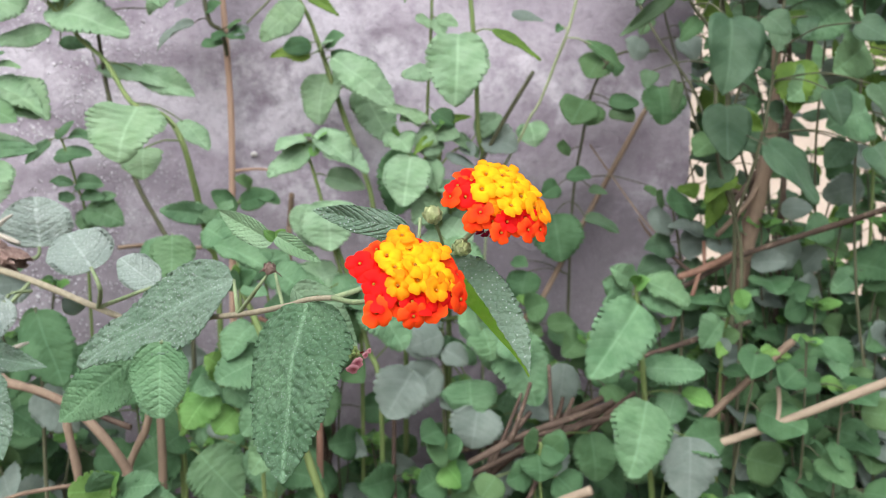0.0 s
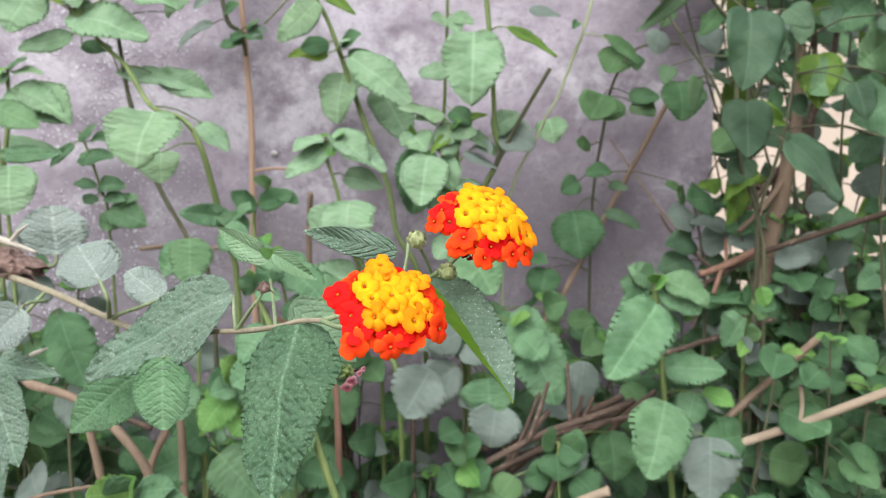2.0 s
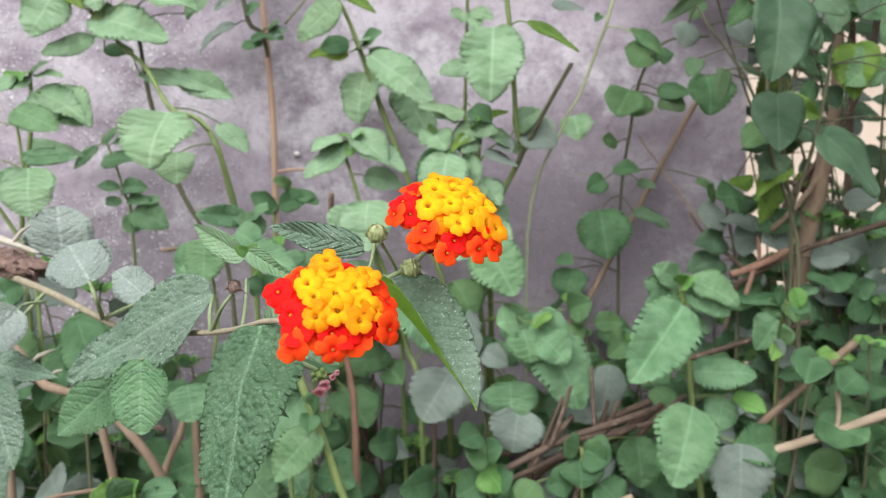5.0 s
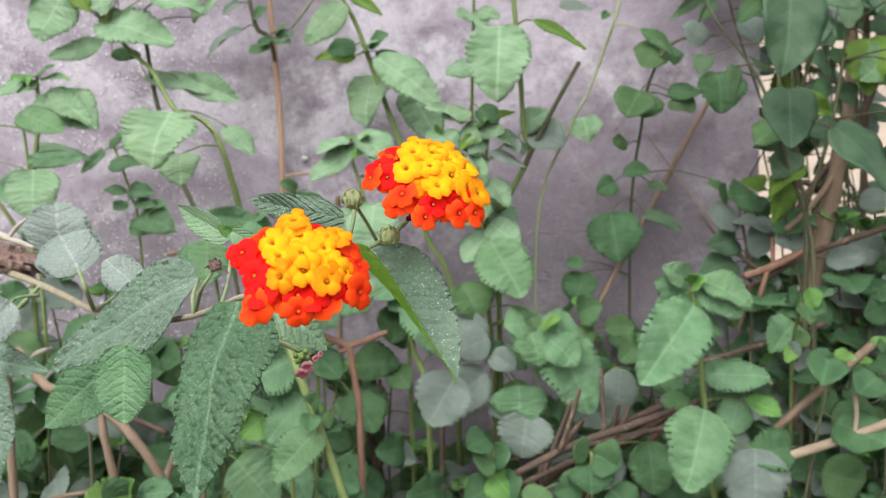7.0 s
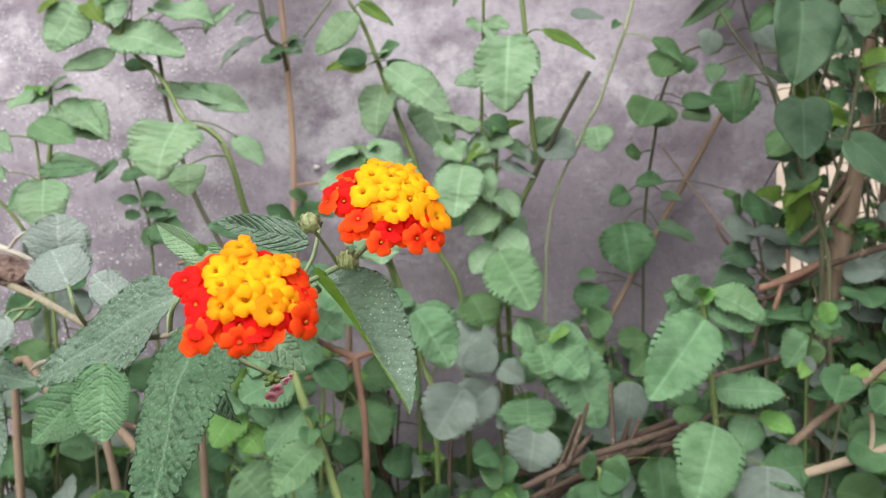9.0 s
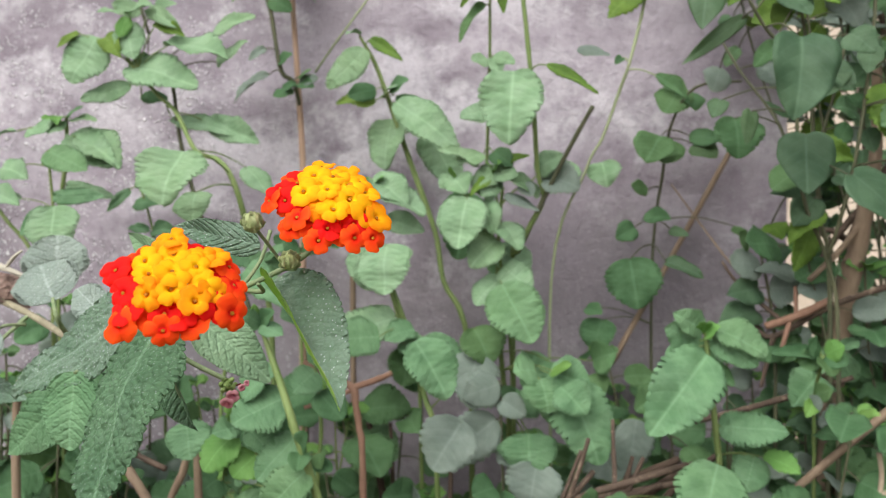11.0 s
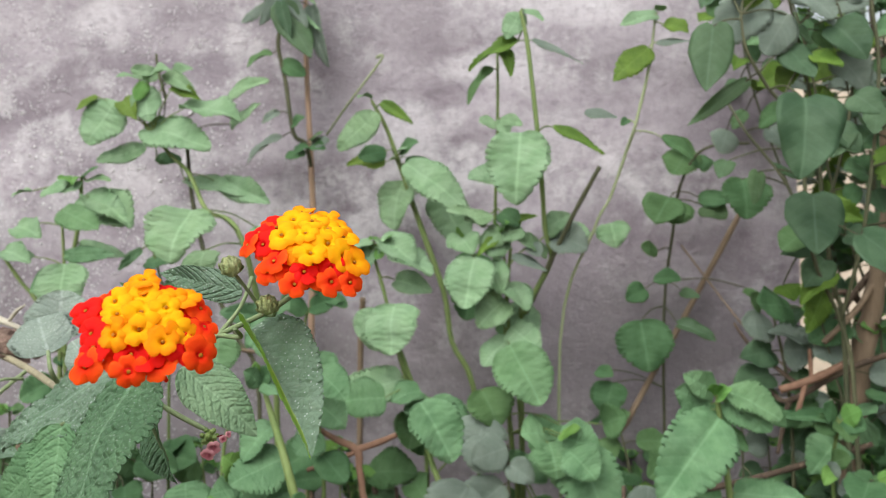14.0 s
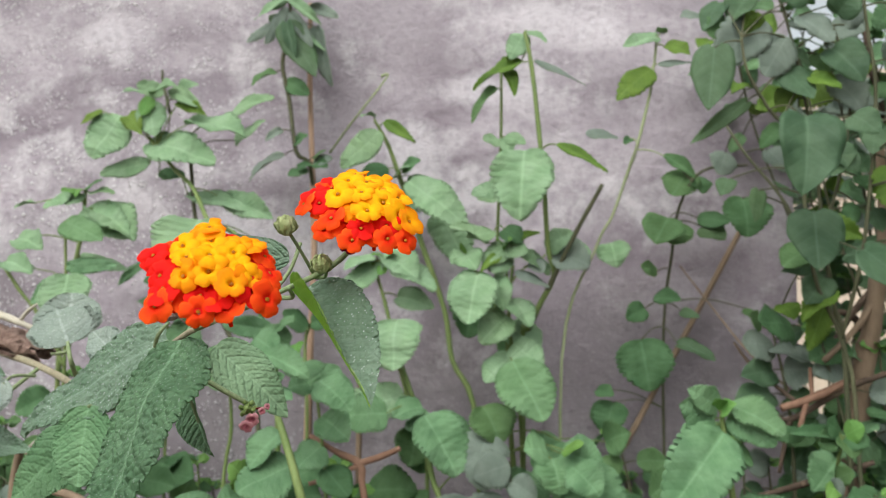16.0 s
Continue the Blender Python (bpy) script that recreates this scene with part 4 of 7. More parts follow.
plant(
    "lantana_bush", "slim dark-stemmed lantana with broad pale leaves", "bush",
    [
        [(-0.1894, 0.8, 0.6707, 0.0023), (-0.2121, 0.8, 0.7293, 0.0023), (-0.2397, 0.8, 0.7842, 0.0023), (-0.263, 0.8, 0.8635, 0.0023), (-0.2708, 0.8, 0.9164, 0.002), (-0.2761, 0.8, 0.9604, 0.0018)],
        [(-0.2982, 0.8, 0.9857, 0.0018), (-0.3072, 0.8, 1.0167, 0.0015), (-0.3092, 0.8, 1.0323, 0.0014)],
    ],
    [
        (-0.2259, 0.8, 0.9541, -0.1891, 0.788, 0.9721, 0.0237, 1, "lantana"),
        (-0.2301, 0.8, 0.9845, -0.1804, 0.788, 0.997, 0.0192, 11, "lantana"),
        (-0.2958, 0.8, 1.001, -0.2632, 0.788, 1.0119, 0.0158, 8, "lantana"),
        (-0.3055, 0.8, 1.0074, -0.3311, 0.788, 1.0133, 0.0169, -19, "oval"),
        (-0.2984, 0.8, 0.9642, -0.3139, 0.788, 0.9451, 0.0113, 11, "low"),
    ],
    M_STALK_DARK,
)
plant(
    "lantana_bush", "small lantana shoot with a rosette of toothed leaves", "bush",
    [
        [(-0.3691, 0.74, 0.7353, 0.0022), (-0.3631, 0.74, 0.7879, 0.0022), (-0.3536, 0.74, 0.8502, 0.0019), (-0.3524, 0.74, 0.8912, 0.0016)],
    ],
    [
        (-0.3531, 0.74, 0.8871, -0.3653, 0.728, 0.8744, 0.0141, 4, "lantana"),
        (-0.3479, 0.74, 0.8886, -0.3149, 0.728, 0.8855, 0.0108, -9, "lantana"),
        (-0.3452, 0.74, 0.8733, -0.293, 0.728, 0.8404, 0.0335, -21, "lantana"),
        (-0.3785, 0.78, 0.8275, -0.3191, 0.768, 0.8137, 0.0148, 16, "lantana"),
        (-0.3164, 0.66, 0.8027, -0.3105, 0.648, 0.7621, 0.0395, -1, "oval"),
        (-0.3534, 0.74, 0.8912, -0.355, 0.728, 0.8819, 0.0097, 10, "lime"),
        (-0.3635, 0.74, 0.8892, -0.3873, 0.728, 0.8706, 0.0218, 17, "lantana"),
        (-0.3576, 0.74, 0.8874, -0.3706, 0.728, 0.8882, 0.013, 9, "lime"),
        (-0.4037, 0.74, 0.8782, -0.4173, 0.728, 0.8708, 0.0104, 19, "lantana"),
        (-0.3522, 0.74, 0.893, -0.3284, 0.728, 0.8989, 0.0104, -5, "low"),
        (-0.3509, 0.74, 0.8723, -0.2982, 0.728, 0.8431, 0.0332, 13, "lantana"),
        (-0.4188, 0.74, 0.843, -0.3858, 0.728, 0.8307, 0.0234, -2, "oval"),
        (-0.3992, 0.74, 0.8125, -0.4261, 0.728, 0.817, 0.0156, 19, "lantana"),
    ],
    M_STALK,
)
plant(
    "wall_herb", "small grey-green herb with paired rounded leaves", "herb",
    [
        [(-0.2972, 0.82, 0.7286, 0.0015), (-0.3038, 0.82, 0.7757, 0.0015), (-0.3162, 0.82, 0.8194, 0.0012), (-0.3239, 0.82, 0.8368, 0.0012)],
    ],
    [
        (-0.3243, 0.82, 0.8281, -0.3008, 0.808, 0.8445, 0.009, 17, "mid"),
        (-0.3302, 0.82, 0.8253, -0.35, 0.808, 0.8014, 0.0096, -18, "mid"),
        (-0.3117, 0.82, 0.8292, -0.2801, 0.808, 0.8274, 0.0108, -16, "mid_oval"),
        (-0.3251, 0.82, 0.8108, -0.2853, 0.808, 0.8114, 0.0216, -12, "mid_oval"),
        (-0.3081, 0.82, 0.7816, -0.3273, 0.808, 0.783, 0.015, 20, "mid_oval"),
        (-0.3065, 0.82, 0.7804, -0.2741, 0.808, 0.7815, 0.0156, -3, "mid_oval"),
        (-0.3097, 0.82, 0.7711, -0.318, 0.808, 0.7645, 0.0144, 6, "mid_oval"),
        (-0.3012, 0.82, 0.7699, -0.2741, 0.808, 0.7671, 0.0132, -9, "mid_oval"),
        (-0.296, 0.82, 0.7569, -0.2551, 0.808, 0.742, 0.0288, 0, "mid"),
        (-0.2904, 0.82, 0.7522, -0.2982, 0.808, 0.7354, 0.021, -5, "mid"),
        (-0.287, 0.82, 0.7639, -0.2626, 0.808, 0.7699, 0.0132, -7, "mid"),
    ],
    M_STALK,
)
stick(
    "dead_cane", "straight tan dead cane standing against the cement wall",
    [(-0.1645, 0.9, 0.6553, 0.004), (-0.1634, 0.9, 0.7961, 0.0036), (-0.1635, 0.9, 0.8634, 0.0036), (-0.1682, 0.9, 0.9486, 0.0033), (-0.1708, 0.9, 0.989, 0.003), (-0.175, 0.9, 1.0628, 0.003), (-0.1763, 0.9, 1.1474, 0.0026)],
    M_CANE, rooted=True, knots=0.08, category="cane",
    branches=[[(-0.1621, 0.9, 0.7961, 0.002), (-0.135, 0.9, 0.7992, 0.0016), (-0.1005, 0.88, 0.7956, 0.0013)]],
)
plant(
    "wall_creeper", "dark-leaved creeper twining up a dead cane", "creeper",
    [
        [(-0.1675, 0.912, 0.8514, 0.0019), (-0.168, 0.89, 0.9423, 0.0025), (-0.1824, 0.88, 0.9614, 0.0025), (-0.1929, 0.88, 1.0235, 0.0025), (-0.2024, 0.88, 1.0676, 0.0025), (-0.1937, 0.88, 1.1151, 0.0022), (-0.2027, 0.88, 1.1845, 0.0019)],
    ],
    [
        (-0.1942, 0.86, 1.1056, -0.153, 0.848, 1.0382, 0.0365, 4, "dark"),
        (-0.2042, 0.88, 1.1257, -0.2134, 0.868, 1.1073, 0.0237, 4, "dark"),
        (-0.1633, 0.88, 1.1108, -0.1398, 0.868, 1.034, 0.0187, 18, "grey"),
        (-0.2007, 0.88, 1.1222, -0.2422, 0.868, 1.0878, 0.0112, 8, "grey"),
        (-0.1741, 0.88, 1.1351, -0.1339, 0.868, 1.1152, 0.0137, 19, "grey"),
        (-0.2087, 0.88, 1.0555, -0.2343, 0.868, 1.0359, 0.0187, 16, "low"),
        (-0.1983, 0.88, 1.0458, -0.1657, 0.868, 1.024, 0.0187, 22, "low"),
        (-0.186, 0.88, 0.9701, -0.1663, 0.868, 0.9767, 0.0125, 8, "low"),
        (-0.1998, 0.88, 0.9869, -0.2154, 0.868, 0.9708, 0.01, -15, "grey"),
        (-0.1686, 0.88, 0.9402, -0.1878, 0.868, 0.9301, 0.0137, 16, "low"),
        (-0.1621, 0.88, 0.9467, -0.1364, 0.868, 0.9503, 0.0125, 20, "grey"),
        (-0.2017, 0.9, 0.9616, -0.2407, 0.888, 0.9279, 0.0178, 18, "grey"),
        (-0.1982, 0.88, 1.1496, -0.2206, 0.868, 1.1245, 0.0187, 3, "dark"),
        (-0.1916, 0.88, 1.1563, -0.141, 0.868, 1.139, 0.0199, 9, "grey"),
        (-0.2023, 0.88, 1.1706, -0.2295, 0.868, 1.1865, 0.0218, -13, "dark"),
        (-0.1962, 0.87, 1.1302, -0.2168, 0.86, 1.0816, 0.0125, -9, "grey"),
        (-0.1921, 0.87, 1.1251, -0.1602, 0.858, 1.0762, 0.0135, 14, "grey"),
        (-0.1955, 0.86, 1.1383, -0.1489, 0.85, 1.0991, 0.0112, 7, "strip"),
        (-0.1938, 0.87, 1.1172, -0.1462, 0.86, 1.0718, 0.0098, -6, "strip"),
        (-0.1949, 0.87, 1.1422, -0.2311, 0.86, 1.1113, 0.0115, 11, "strip"),
        (-0.1932, 0.86, 1.1085, -0.1764, 0.85, 1.0569, 0.0165, 5, "dark"),
        (-0.1987, 0.87, 1.1543, -0.1611, 0.86, 1.1344, 0.0121, -12, "low"),
        (-0.1643, 0.88, 0.9468, -0.1769, 0.868, 0.9374, 0.0142, 15, "low"),
        (-0.1619, 0.88, 0.9468, -0.1415, 0.868, 0.9399, 0.0129, 3, "low"),
        (-0.1623, 0.88, 0.9542, -0.1447, 0.868, 0.9591, 0.0116, -9, "low"),
    ],
    M_STALK_DARK,
)
plant(
    "lantana_bush", "upright lantana stem with drooping leaf pairs", "bush",
    [
        [(0.0315, 0.84, 0.6521, 0.003), (0.0031, 0.86, 0.7258, 0.003), (-0.0073, 0.87, 0.7801, 0.0031), (-0.0362, 0.87, 0.8608, 0.0031), (-0.056, 0.87, 0.9178, 0.0028), (-0.0726, 0.87, 0.963, 0.0025), (-0.0899, 0.87, 0.9944, 0.0018)],
    ],
    [
        (-0.0815, 0.86, 0.9786, -0.1218, 0.848, 0.9343, 0.0274, -19, "lantana"),
        (-0.0766, 0.86, 0.9901, -0.0392, 0.848, 0.9623, 0.0122, 16, "olive"),
        (-0.0881, 0.86, 0.9954, -0.101, 0.848, 0.9923, 0.0134, 22, "lantana"),
        (-0.0689, 0.85, 0.933, -0.0976, 0.838, 0.9245, 0.018, -18, "low"),
        (-0.0457, 0.84, 0.9175, 0.0197, 0.828, 0.8665, 0.0356, 13, "oval"),
        (-0.0712, 0.86, 0.923, -0.1123, 0.848, 0.9175, 0.0201, -4, "olive"),
        (-0.0467, 0.86, 0.9279, -0.0159, 0.848, 0.9117, 0.0214, -15, "low"),
        (-0.0558, 0.86, 0.9327, -0.0337, 0.848, 0.9426, 0.0189, -9, "low"),
        (-0.0557, 0.88, 0.9052, -0.062, 0.868, 0.8482, 0.0399, 12, "oval"),
        (-0.017, 0.89, 0.894, 0.0174, 0.878, 0.8298, 0.0391, 16, "lantana"),
        (-0.065, 0.86, 0.9266, -0.0458, 0.848, 0.9366, 0.0151, -20, "lantana"),
    ],
    M_STALK,
)
stick(
    "dry_stalk", "thin dry stalk with a withered tip",
    [(-0.1378, 0.86, 0.9549, 0.0012), (-0.1, 0.8, 0.9734, 0.0011), (-0.063, 0.79, 1.0169, 0.0011), (-0.0688, 0.79, 1.0182, 0.0017)],
    M_STALK_PALE, rooted=False, knots=0.05, category="twig",
    branches=[],
)
plant(
    "lantana_bush", "young lantana shoot with lime-green crown", "bush",
    [
        [(-0.0145, 0.78, 0.6433, 0.0022), (-0.0257, 0.78, 0.6696, 0.0022), (-0.043, 0.78, 0.7231, 0.0019), (-0.0579, 0.78, 0.7832, 0.0019), (-0.0715, 0.78, 0.8248, 0.0016)],
    ],
    [
        (-0.0616, 0.78, 0.8253, -0.1054, 0.768, 0.7908, 0.0239, 5, "lantana"),
        (-0.0521, 0.78, 0.8225, -0.0068, 0.768, 0.7958, 0.0319, -20, "lantana"),
        (-0.0605, 0.78, 0.8264, -0.0704, 0.768, 0.8314, 0.0125, 10, "lime"),
        (-0.0593, 0.78, 0.8281, -0.0472, 0.768, 0.8346, 0.0114, -7, "lime"),
        (-0.0434, 0.76, 0.7685, -0.0434, 0.748, 0.7196, 0.0511, 17, "lantana"),
        (-0.0499, 0.8, 0.7918, -0.0105, 0.788, 0.7801, 0.0205, 21, "lantana"),
        (-0.0577, 0.78, 0.8253, -0.0625, 0.768, 0.811, 0.0103, 0, "lime"),
        (-0.07, 0.78, 0.8304, -0.0981, 0.768, 0.8154, 0.022, 22, "lantana"),
        (-0.0615, 0.78, 0.8332, -0.0232, 0.768, 0.8047, 0.0274, -8, "lantana"),
        (-0.0547, 0.78, 0.7611, -0.0658, 0.768, 0.7233, 0.0467, -19, "oval"),
        (-0.037, 0.78, 0.6962, -0.1001, 0.768, 0.6642, 0.0439, 4, "lantana"),
        (-0.0256, 0.78, 0.6643, -0.029, 0.768, 0.6292, 0.0329, -21, "low"),
    ],
    M_STALK,
)
plant(
    "lantana_bush", "tall lantana stem with one broad hanging leaf", "bush",
    [
        [(0.0773, 0.8, 0.7293, 0.0028), (0.0824, 0.78, 0.7624, 0.0027), (0.1063, 0.77, 0.8108, 0.0027), (0.1007, 0.76, 0.8367, 0.0024), (0.0953, 0.75, 0.9105, 0.0024), (0.085, 0.75, 1.0092, 0.0024), (0.0781, 0.75, 1.0457, 0.0016)],
        [(0.0495, 0.8, 0.7511, 0.0017), (0.0523, 0.79, 0.8624, 0.0017), (0.0551, 0.78, 0.9512, 0.0016), (0.055, 0.78, 1.0174, 0.0014)],
    ],
    [
        (0.0773, 0.77, 1.0525, 0.0635, 0.758, 1.0226, 0.0195, -13, "lantana"),
        (0.0801, 0.77, 1.0554, 0.0999, 0.758, 1.0387, 0.0097, -4, "lantana"),
        (0.0761, 0.77, 1.0249, 0.028, 0.758, 0.9918, 0.0173, 5, "olive"),
        (0.0892, 0.8, 1.0354, 0.1402, 0.788, 1.0049, 0.0135, -15, "grey"),
        (0.0606, 0.77, 1.0196, 0.0689, 0.758, 0.9854, 0.0135, -20, "olive"),
        (0.0507, 0.77, 0.9986, 0.0271, 0.758, 0.9588, 0.013, 16, "low"),
        (0.0541, 0.77, 0.9447, 0.0381, 0.758, 0.9425, 0.0162, -8, "lantana"),
        (0.058, 0.77, 0.9475, 0.0796, 0.758, 0.9386, 0.0135, 20, "lantana"),
        (0.0777, 0.74, 0.9273, 0.0737, 0.72, 0.858, 0.0499, 0, "oval"),
        (0.0553, 0.77, 0.8983, 0.0275, 0.758, 0.8881, 0.0184, -5, "lantana"),
        (0.1068, 0.72, 0.9284, 0.1511, 0.708, 0.9001, 0.0101, -2, "olive"),
        (0.0607, 0.77, 0.9458, 0.0635, 0.758, 0.9262, 0.0141, 1, "lantana"),
        (0.0499, 0.77, 0.8542, 0.0234, 0.758, 0.8473, 0.0184, 6, "lantana"),
        (0.0581, 0.77, 0.8569, 0.0768, 0.758, 0.8419, 0.0184, 4, "low"),
        (0.0445, 0.77, 0.8433, 0.0072, 0.758, 0.8582, 0.0195, 3, "lantana"),
        (0.0635, 0.77, 0.8432, 0.0396, 0.758, 0.8204, 0.0217, 5, "lantana"),
        (0.0985, 0.77, 0.8378, 0.1243, 0.758, 0.8525, 0.0217, 19, "lantana"),
        (0.1065, 0.77, 0.8324, 0.1397, 0.758, 0.8206, 0.0298, 0, "grey"),
        (0.05, 0.77, 0.8378, 0.0556, 0.758, 0.8098, 0.0271, -3, "lantana"),
        (0.1037, 0.77, 0.8162, 0.0715, 0.758, 0.8312, 0.0217, 10, "lantana"),
        (0.0307, 0.84, 0.8212, 0.0199, 0.828, 0.7504, 0.0445, -12, "low"),
        (0.0634, 0.8, 0.7651, 0.0934, 0.788, 0.7408, 0.0395, -9, "lantana"),
    ],
    M_STALK,
)
plant(
    "lantana_bush", "lantana shoot with soft pale leaves and a lime crown", "bush",
    [
        [(0.0775, 0.79, 0.6368, 0.0022), (0.0702, 0.78, 0.703, 0.0022), (0.0646, 0.77, 0.7654, 0.0019), (0.0629, 0.77, 0.8016, 0.0017), (0.0585, 0.77, 0.8363, 0.0013)],
        [(0.0646, 0.77, 0.7654, 0.0016), (0.0419, 0.77, 0.8005, 0.0014), (0.0211, 0.77, 0.8299, 0.0011)],
        [(0.0629, 0.77, 0.8016, 0.0013), (0.0769, 0.77, 0.8178, 0.0011), (0.0946, 0.77, 0.8275, 0.0009)],
    ],
    [
        (0.0596, 0.765, 0.8374, 0.0818, 0.753, 0.8323, 0.0172, 21, "lantana"),
        (0.0714, 0.765, 0.8476, 0.0929, 0.753, 0.8513, 0.0081, 1, "olive"),
        (0.0543, 0.765, 0.8304, 0.0371, 0.753, 0.8132, 0.0108, 2, "olive"),
        (0.0586, 0.765, 0.8271, 0.0482, 0.753, 0.8132, 0.0151, -21, "lantana"),
        (0.0343, 0.755, 0.8129, 0.0266, 0.735, 0.7637, 0.0403, 0, "lantana"),
        (0.0479, 0.765, 0.8099, 0.0599, 0.753, 0.7778, 0.0226, 4, "lantana"),
        (0.0699, 0.765, 0.8153, 0.1023, 0.753, 0.7995, 0.0151, -21, "grey"),
        (0.0864, 0.765, 0.826, 0.096, 0.753, 0.8132, 0.014, 5, "grey"),
        (0.0203, 0.765, 0.8321, 0.0328, 0.753, 0.8159, 0.0247, 6, "lantana"),
        (0.0192, 0.765, 0.8332, 0.0083, 0.753, 0.8218, 0.014, -19, "lantana"),
        (0.058, 0.765, 0.8368, 0.0518, 0.753, 0.8462, 0.0108, 6, "lime"),
        (0.0602, 0.765, 0.8379, 0.0671, 0.753, 0.8451, 0.0097, -1, "lime"),
        (0.0203, 0.765, 0.8326, 0.0189, 0.753, 0.841, 0.0086, 8, "lime"),
        (0.1307, 0.84, 0.8544, 0.124, 0.828, 0.8227, 0.0332, -6, "oval"),
        (0.1723, 0.86, 0.8537, 0.1765, 0.848, 0.8267, 0.0304, 9, "oval"),
        (0.0386, 0.86, 0.9119, 0.0456, 0.848, 0.8956, 0.0243, 10, "oval"),
        (0.0662, 0.765, 0.7894, 0.0846, 0.753, 0.7626, 0.0269, -21, "lantana"),
        (0.0625, 0.765, 0.7733, 0.0373, 0.753, 0.7466, 0.0301, -19, "lantana"),
        (0.0679, 0.765, 0.7466, 0.095, 0.753, 0.7261, 0.029, 8, "lantana"),
        (0.0668, 0.765, 0.7359, 0.0427, 0.753, 0.7098, 0.0301, 20, "oval"),
        (0.0717, 0.765, 0.7041, 0.1002, 0.753, 0.6845, 0.0323, -11, "lantana"),
        (0.0527, 0.765, 0.8056, 0.0398, 0.753, 0.7888, 0.0161, -2, "olive"),
    ],
    M_STALK,
)
stick(
    "cut_stalk", "dark cut-off stalk leaning beside the lantana",
    [(0.0826, 0.79, 0.7597, 0.0025), (0.1236, 0.75, 0.8462, 0.0021), (0.1487, 0.73, 0.8928, 0.002)],
    M_STALK_DARK, rooted=False, knots=0.15, category="twig",
    branches=[],
)
plant(
    "lantana_bush", "thin pale lantana stem with few small leaves", "bush",
    [
        [(0.1157, 0.8, 0.7298, 0.0014), (0.1453, 0.76, 0.8367, 0.0013), (0.16, 0.75, 0.8673, 0.0013), (0.1735, 0.74, 0.9076, 0.0015), (0.181, 0.73, 0.9315, 0.0014), (0.1935, 0.73, 0.9839, 0.0013), (0.1994, 0.73, 1.0307, 0.001)],
    ],
    [
        (0.1938, 0.73, 1.0009, 0.1597, 0.718, 0.9682, 0.0225, 4, "olive"),
        (0.2014, 0.73, 1.0317, 0.1669, 0.718, 1.0173, 0.0154, -8, "lantana"),
        (0.2063, 0.73, 1.022, 0.2265, 0.718, 1.0085, 0.0154, -6, "olive"),
        (0.1999, 0.73, 1.005, 0.2303, 0.718, 1.0021, 0.0113, -8, "grey"),
        (0.1745, 0.73, 0.9358, 0.1666, 0.718, 0.9277, 0.0072, -6, "low"),
        (0.2033, 0.73, 0.9197, 0.2287, 0.718, 0.8964, 0.0102, 4, "low"),
        (0.1428, 0.82, 0.965, 0.1743, 0.808, 0.9555, 0.0162, -9, "grey"),
        (0.203, 0.73, 1.0344, 0.2032, 0.718, 1.0349, 0.0092, -5, "lantana"),
    ],
    M_STALK_PALE,
)

# ---- creeper and dark shrub at the wall's end ----
plant(
    "wall_creeper", "round-leaved creeper clinging to the cement wall", "creeper",
    [
        [(0.2322, 0.9, 0.7272, 0.0016), (0.2417, 0.89, 0.8441, 0.0016), (0.2477, 0.87, 0.8971, 0.0015), (0.2673, 0.85, 0.9297, 0.0015), (0.3104, 0.84, 0.9332, 0.0012)],
    ],
    [
        (0.2574, 0.87, 0.934, 0.2365, 0.858, 0.9043, 0.0338, 12, "low"),
        (0.2632, 0.87, 0.9278, 0.2686, 0.858, 0.9071, 0.0246, -21, "low"),
        (0.2334, 0.86, 0.8804, 0.216, 0.848, 0.8519, 0.0377, 3, "round"),
        (0.2472, 0.87, 0.8775, 0.2354, 0.858, 0.8518, 0.0308, 10, "low"),
        (0.2707, 0.87, 0.8725, 0.2916, 0.858, 0.8577, 0.0338, -8, "dark"),
        (0.2338, 0.87, 0.9467, 0.2603, 0.858, 0.923, 0.0111, -12, "low"),
        (0.265, 0.87, 0.8817, 0.2968, 0.858, 0.8768, 0.0185, 13, "low"),
        (0.2088, 0.87, 0.7847, 0.1873, 0.858, 0.7724, 0.0209, -11, "low"),
        (0.2172, 0.87, 0.7938, 0.244, 0.858, 0.7935, 0.0172, -14, "low"),
        (0.2463, 0.87, 0.782, 0.2631, 0.858, 0.7748, 0.0148, -3, "dark"),
        (0.2019, 0.86, 0.7519, 0.2092, 0.848, 0.6981, 0.0498, 9, "low"),
        (0.2414, 0.87, 0.7463, 0.2784, 0.858, 0.7296, 0.0185, -18, "dark"),
        (0.3136, 0.87, 0.7855, 0.3193, 0.858, 0.773, 0.0135, -8, "low"),
        (0.1568, 0.87, 0.6978, 0.1728, 0.858, 0.6921, 0.016, -7, "low"),
        (0.1743, 0.87, 0.6852, 0.1654, 0.858, 0.6515, 0.0345, 15, "low"),
        (0.2225, 0.87, 0.824, 0.2028, 0.858, 0.829, 0.0148, -3, "low"),
    ],
    M_STALK_DARK,
)
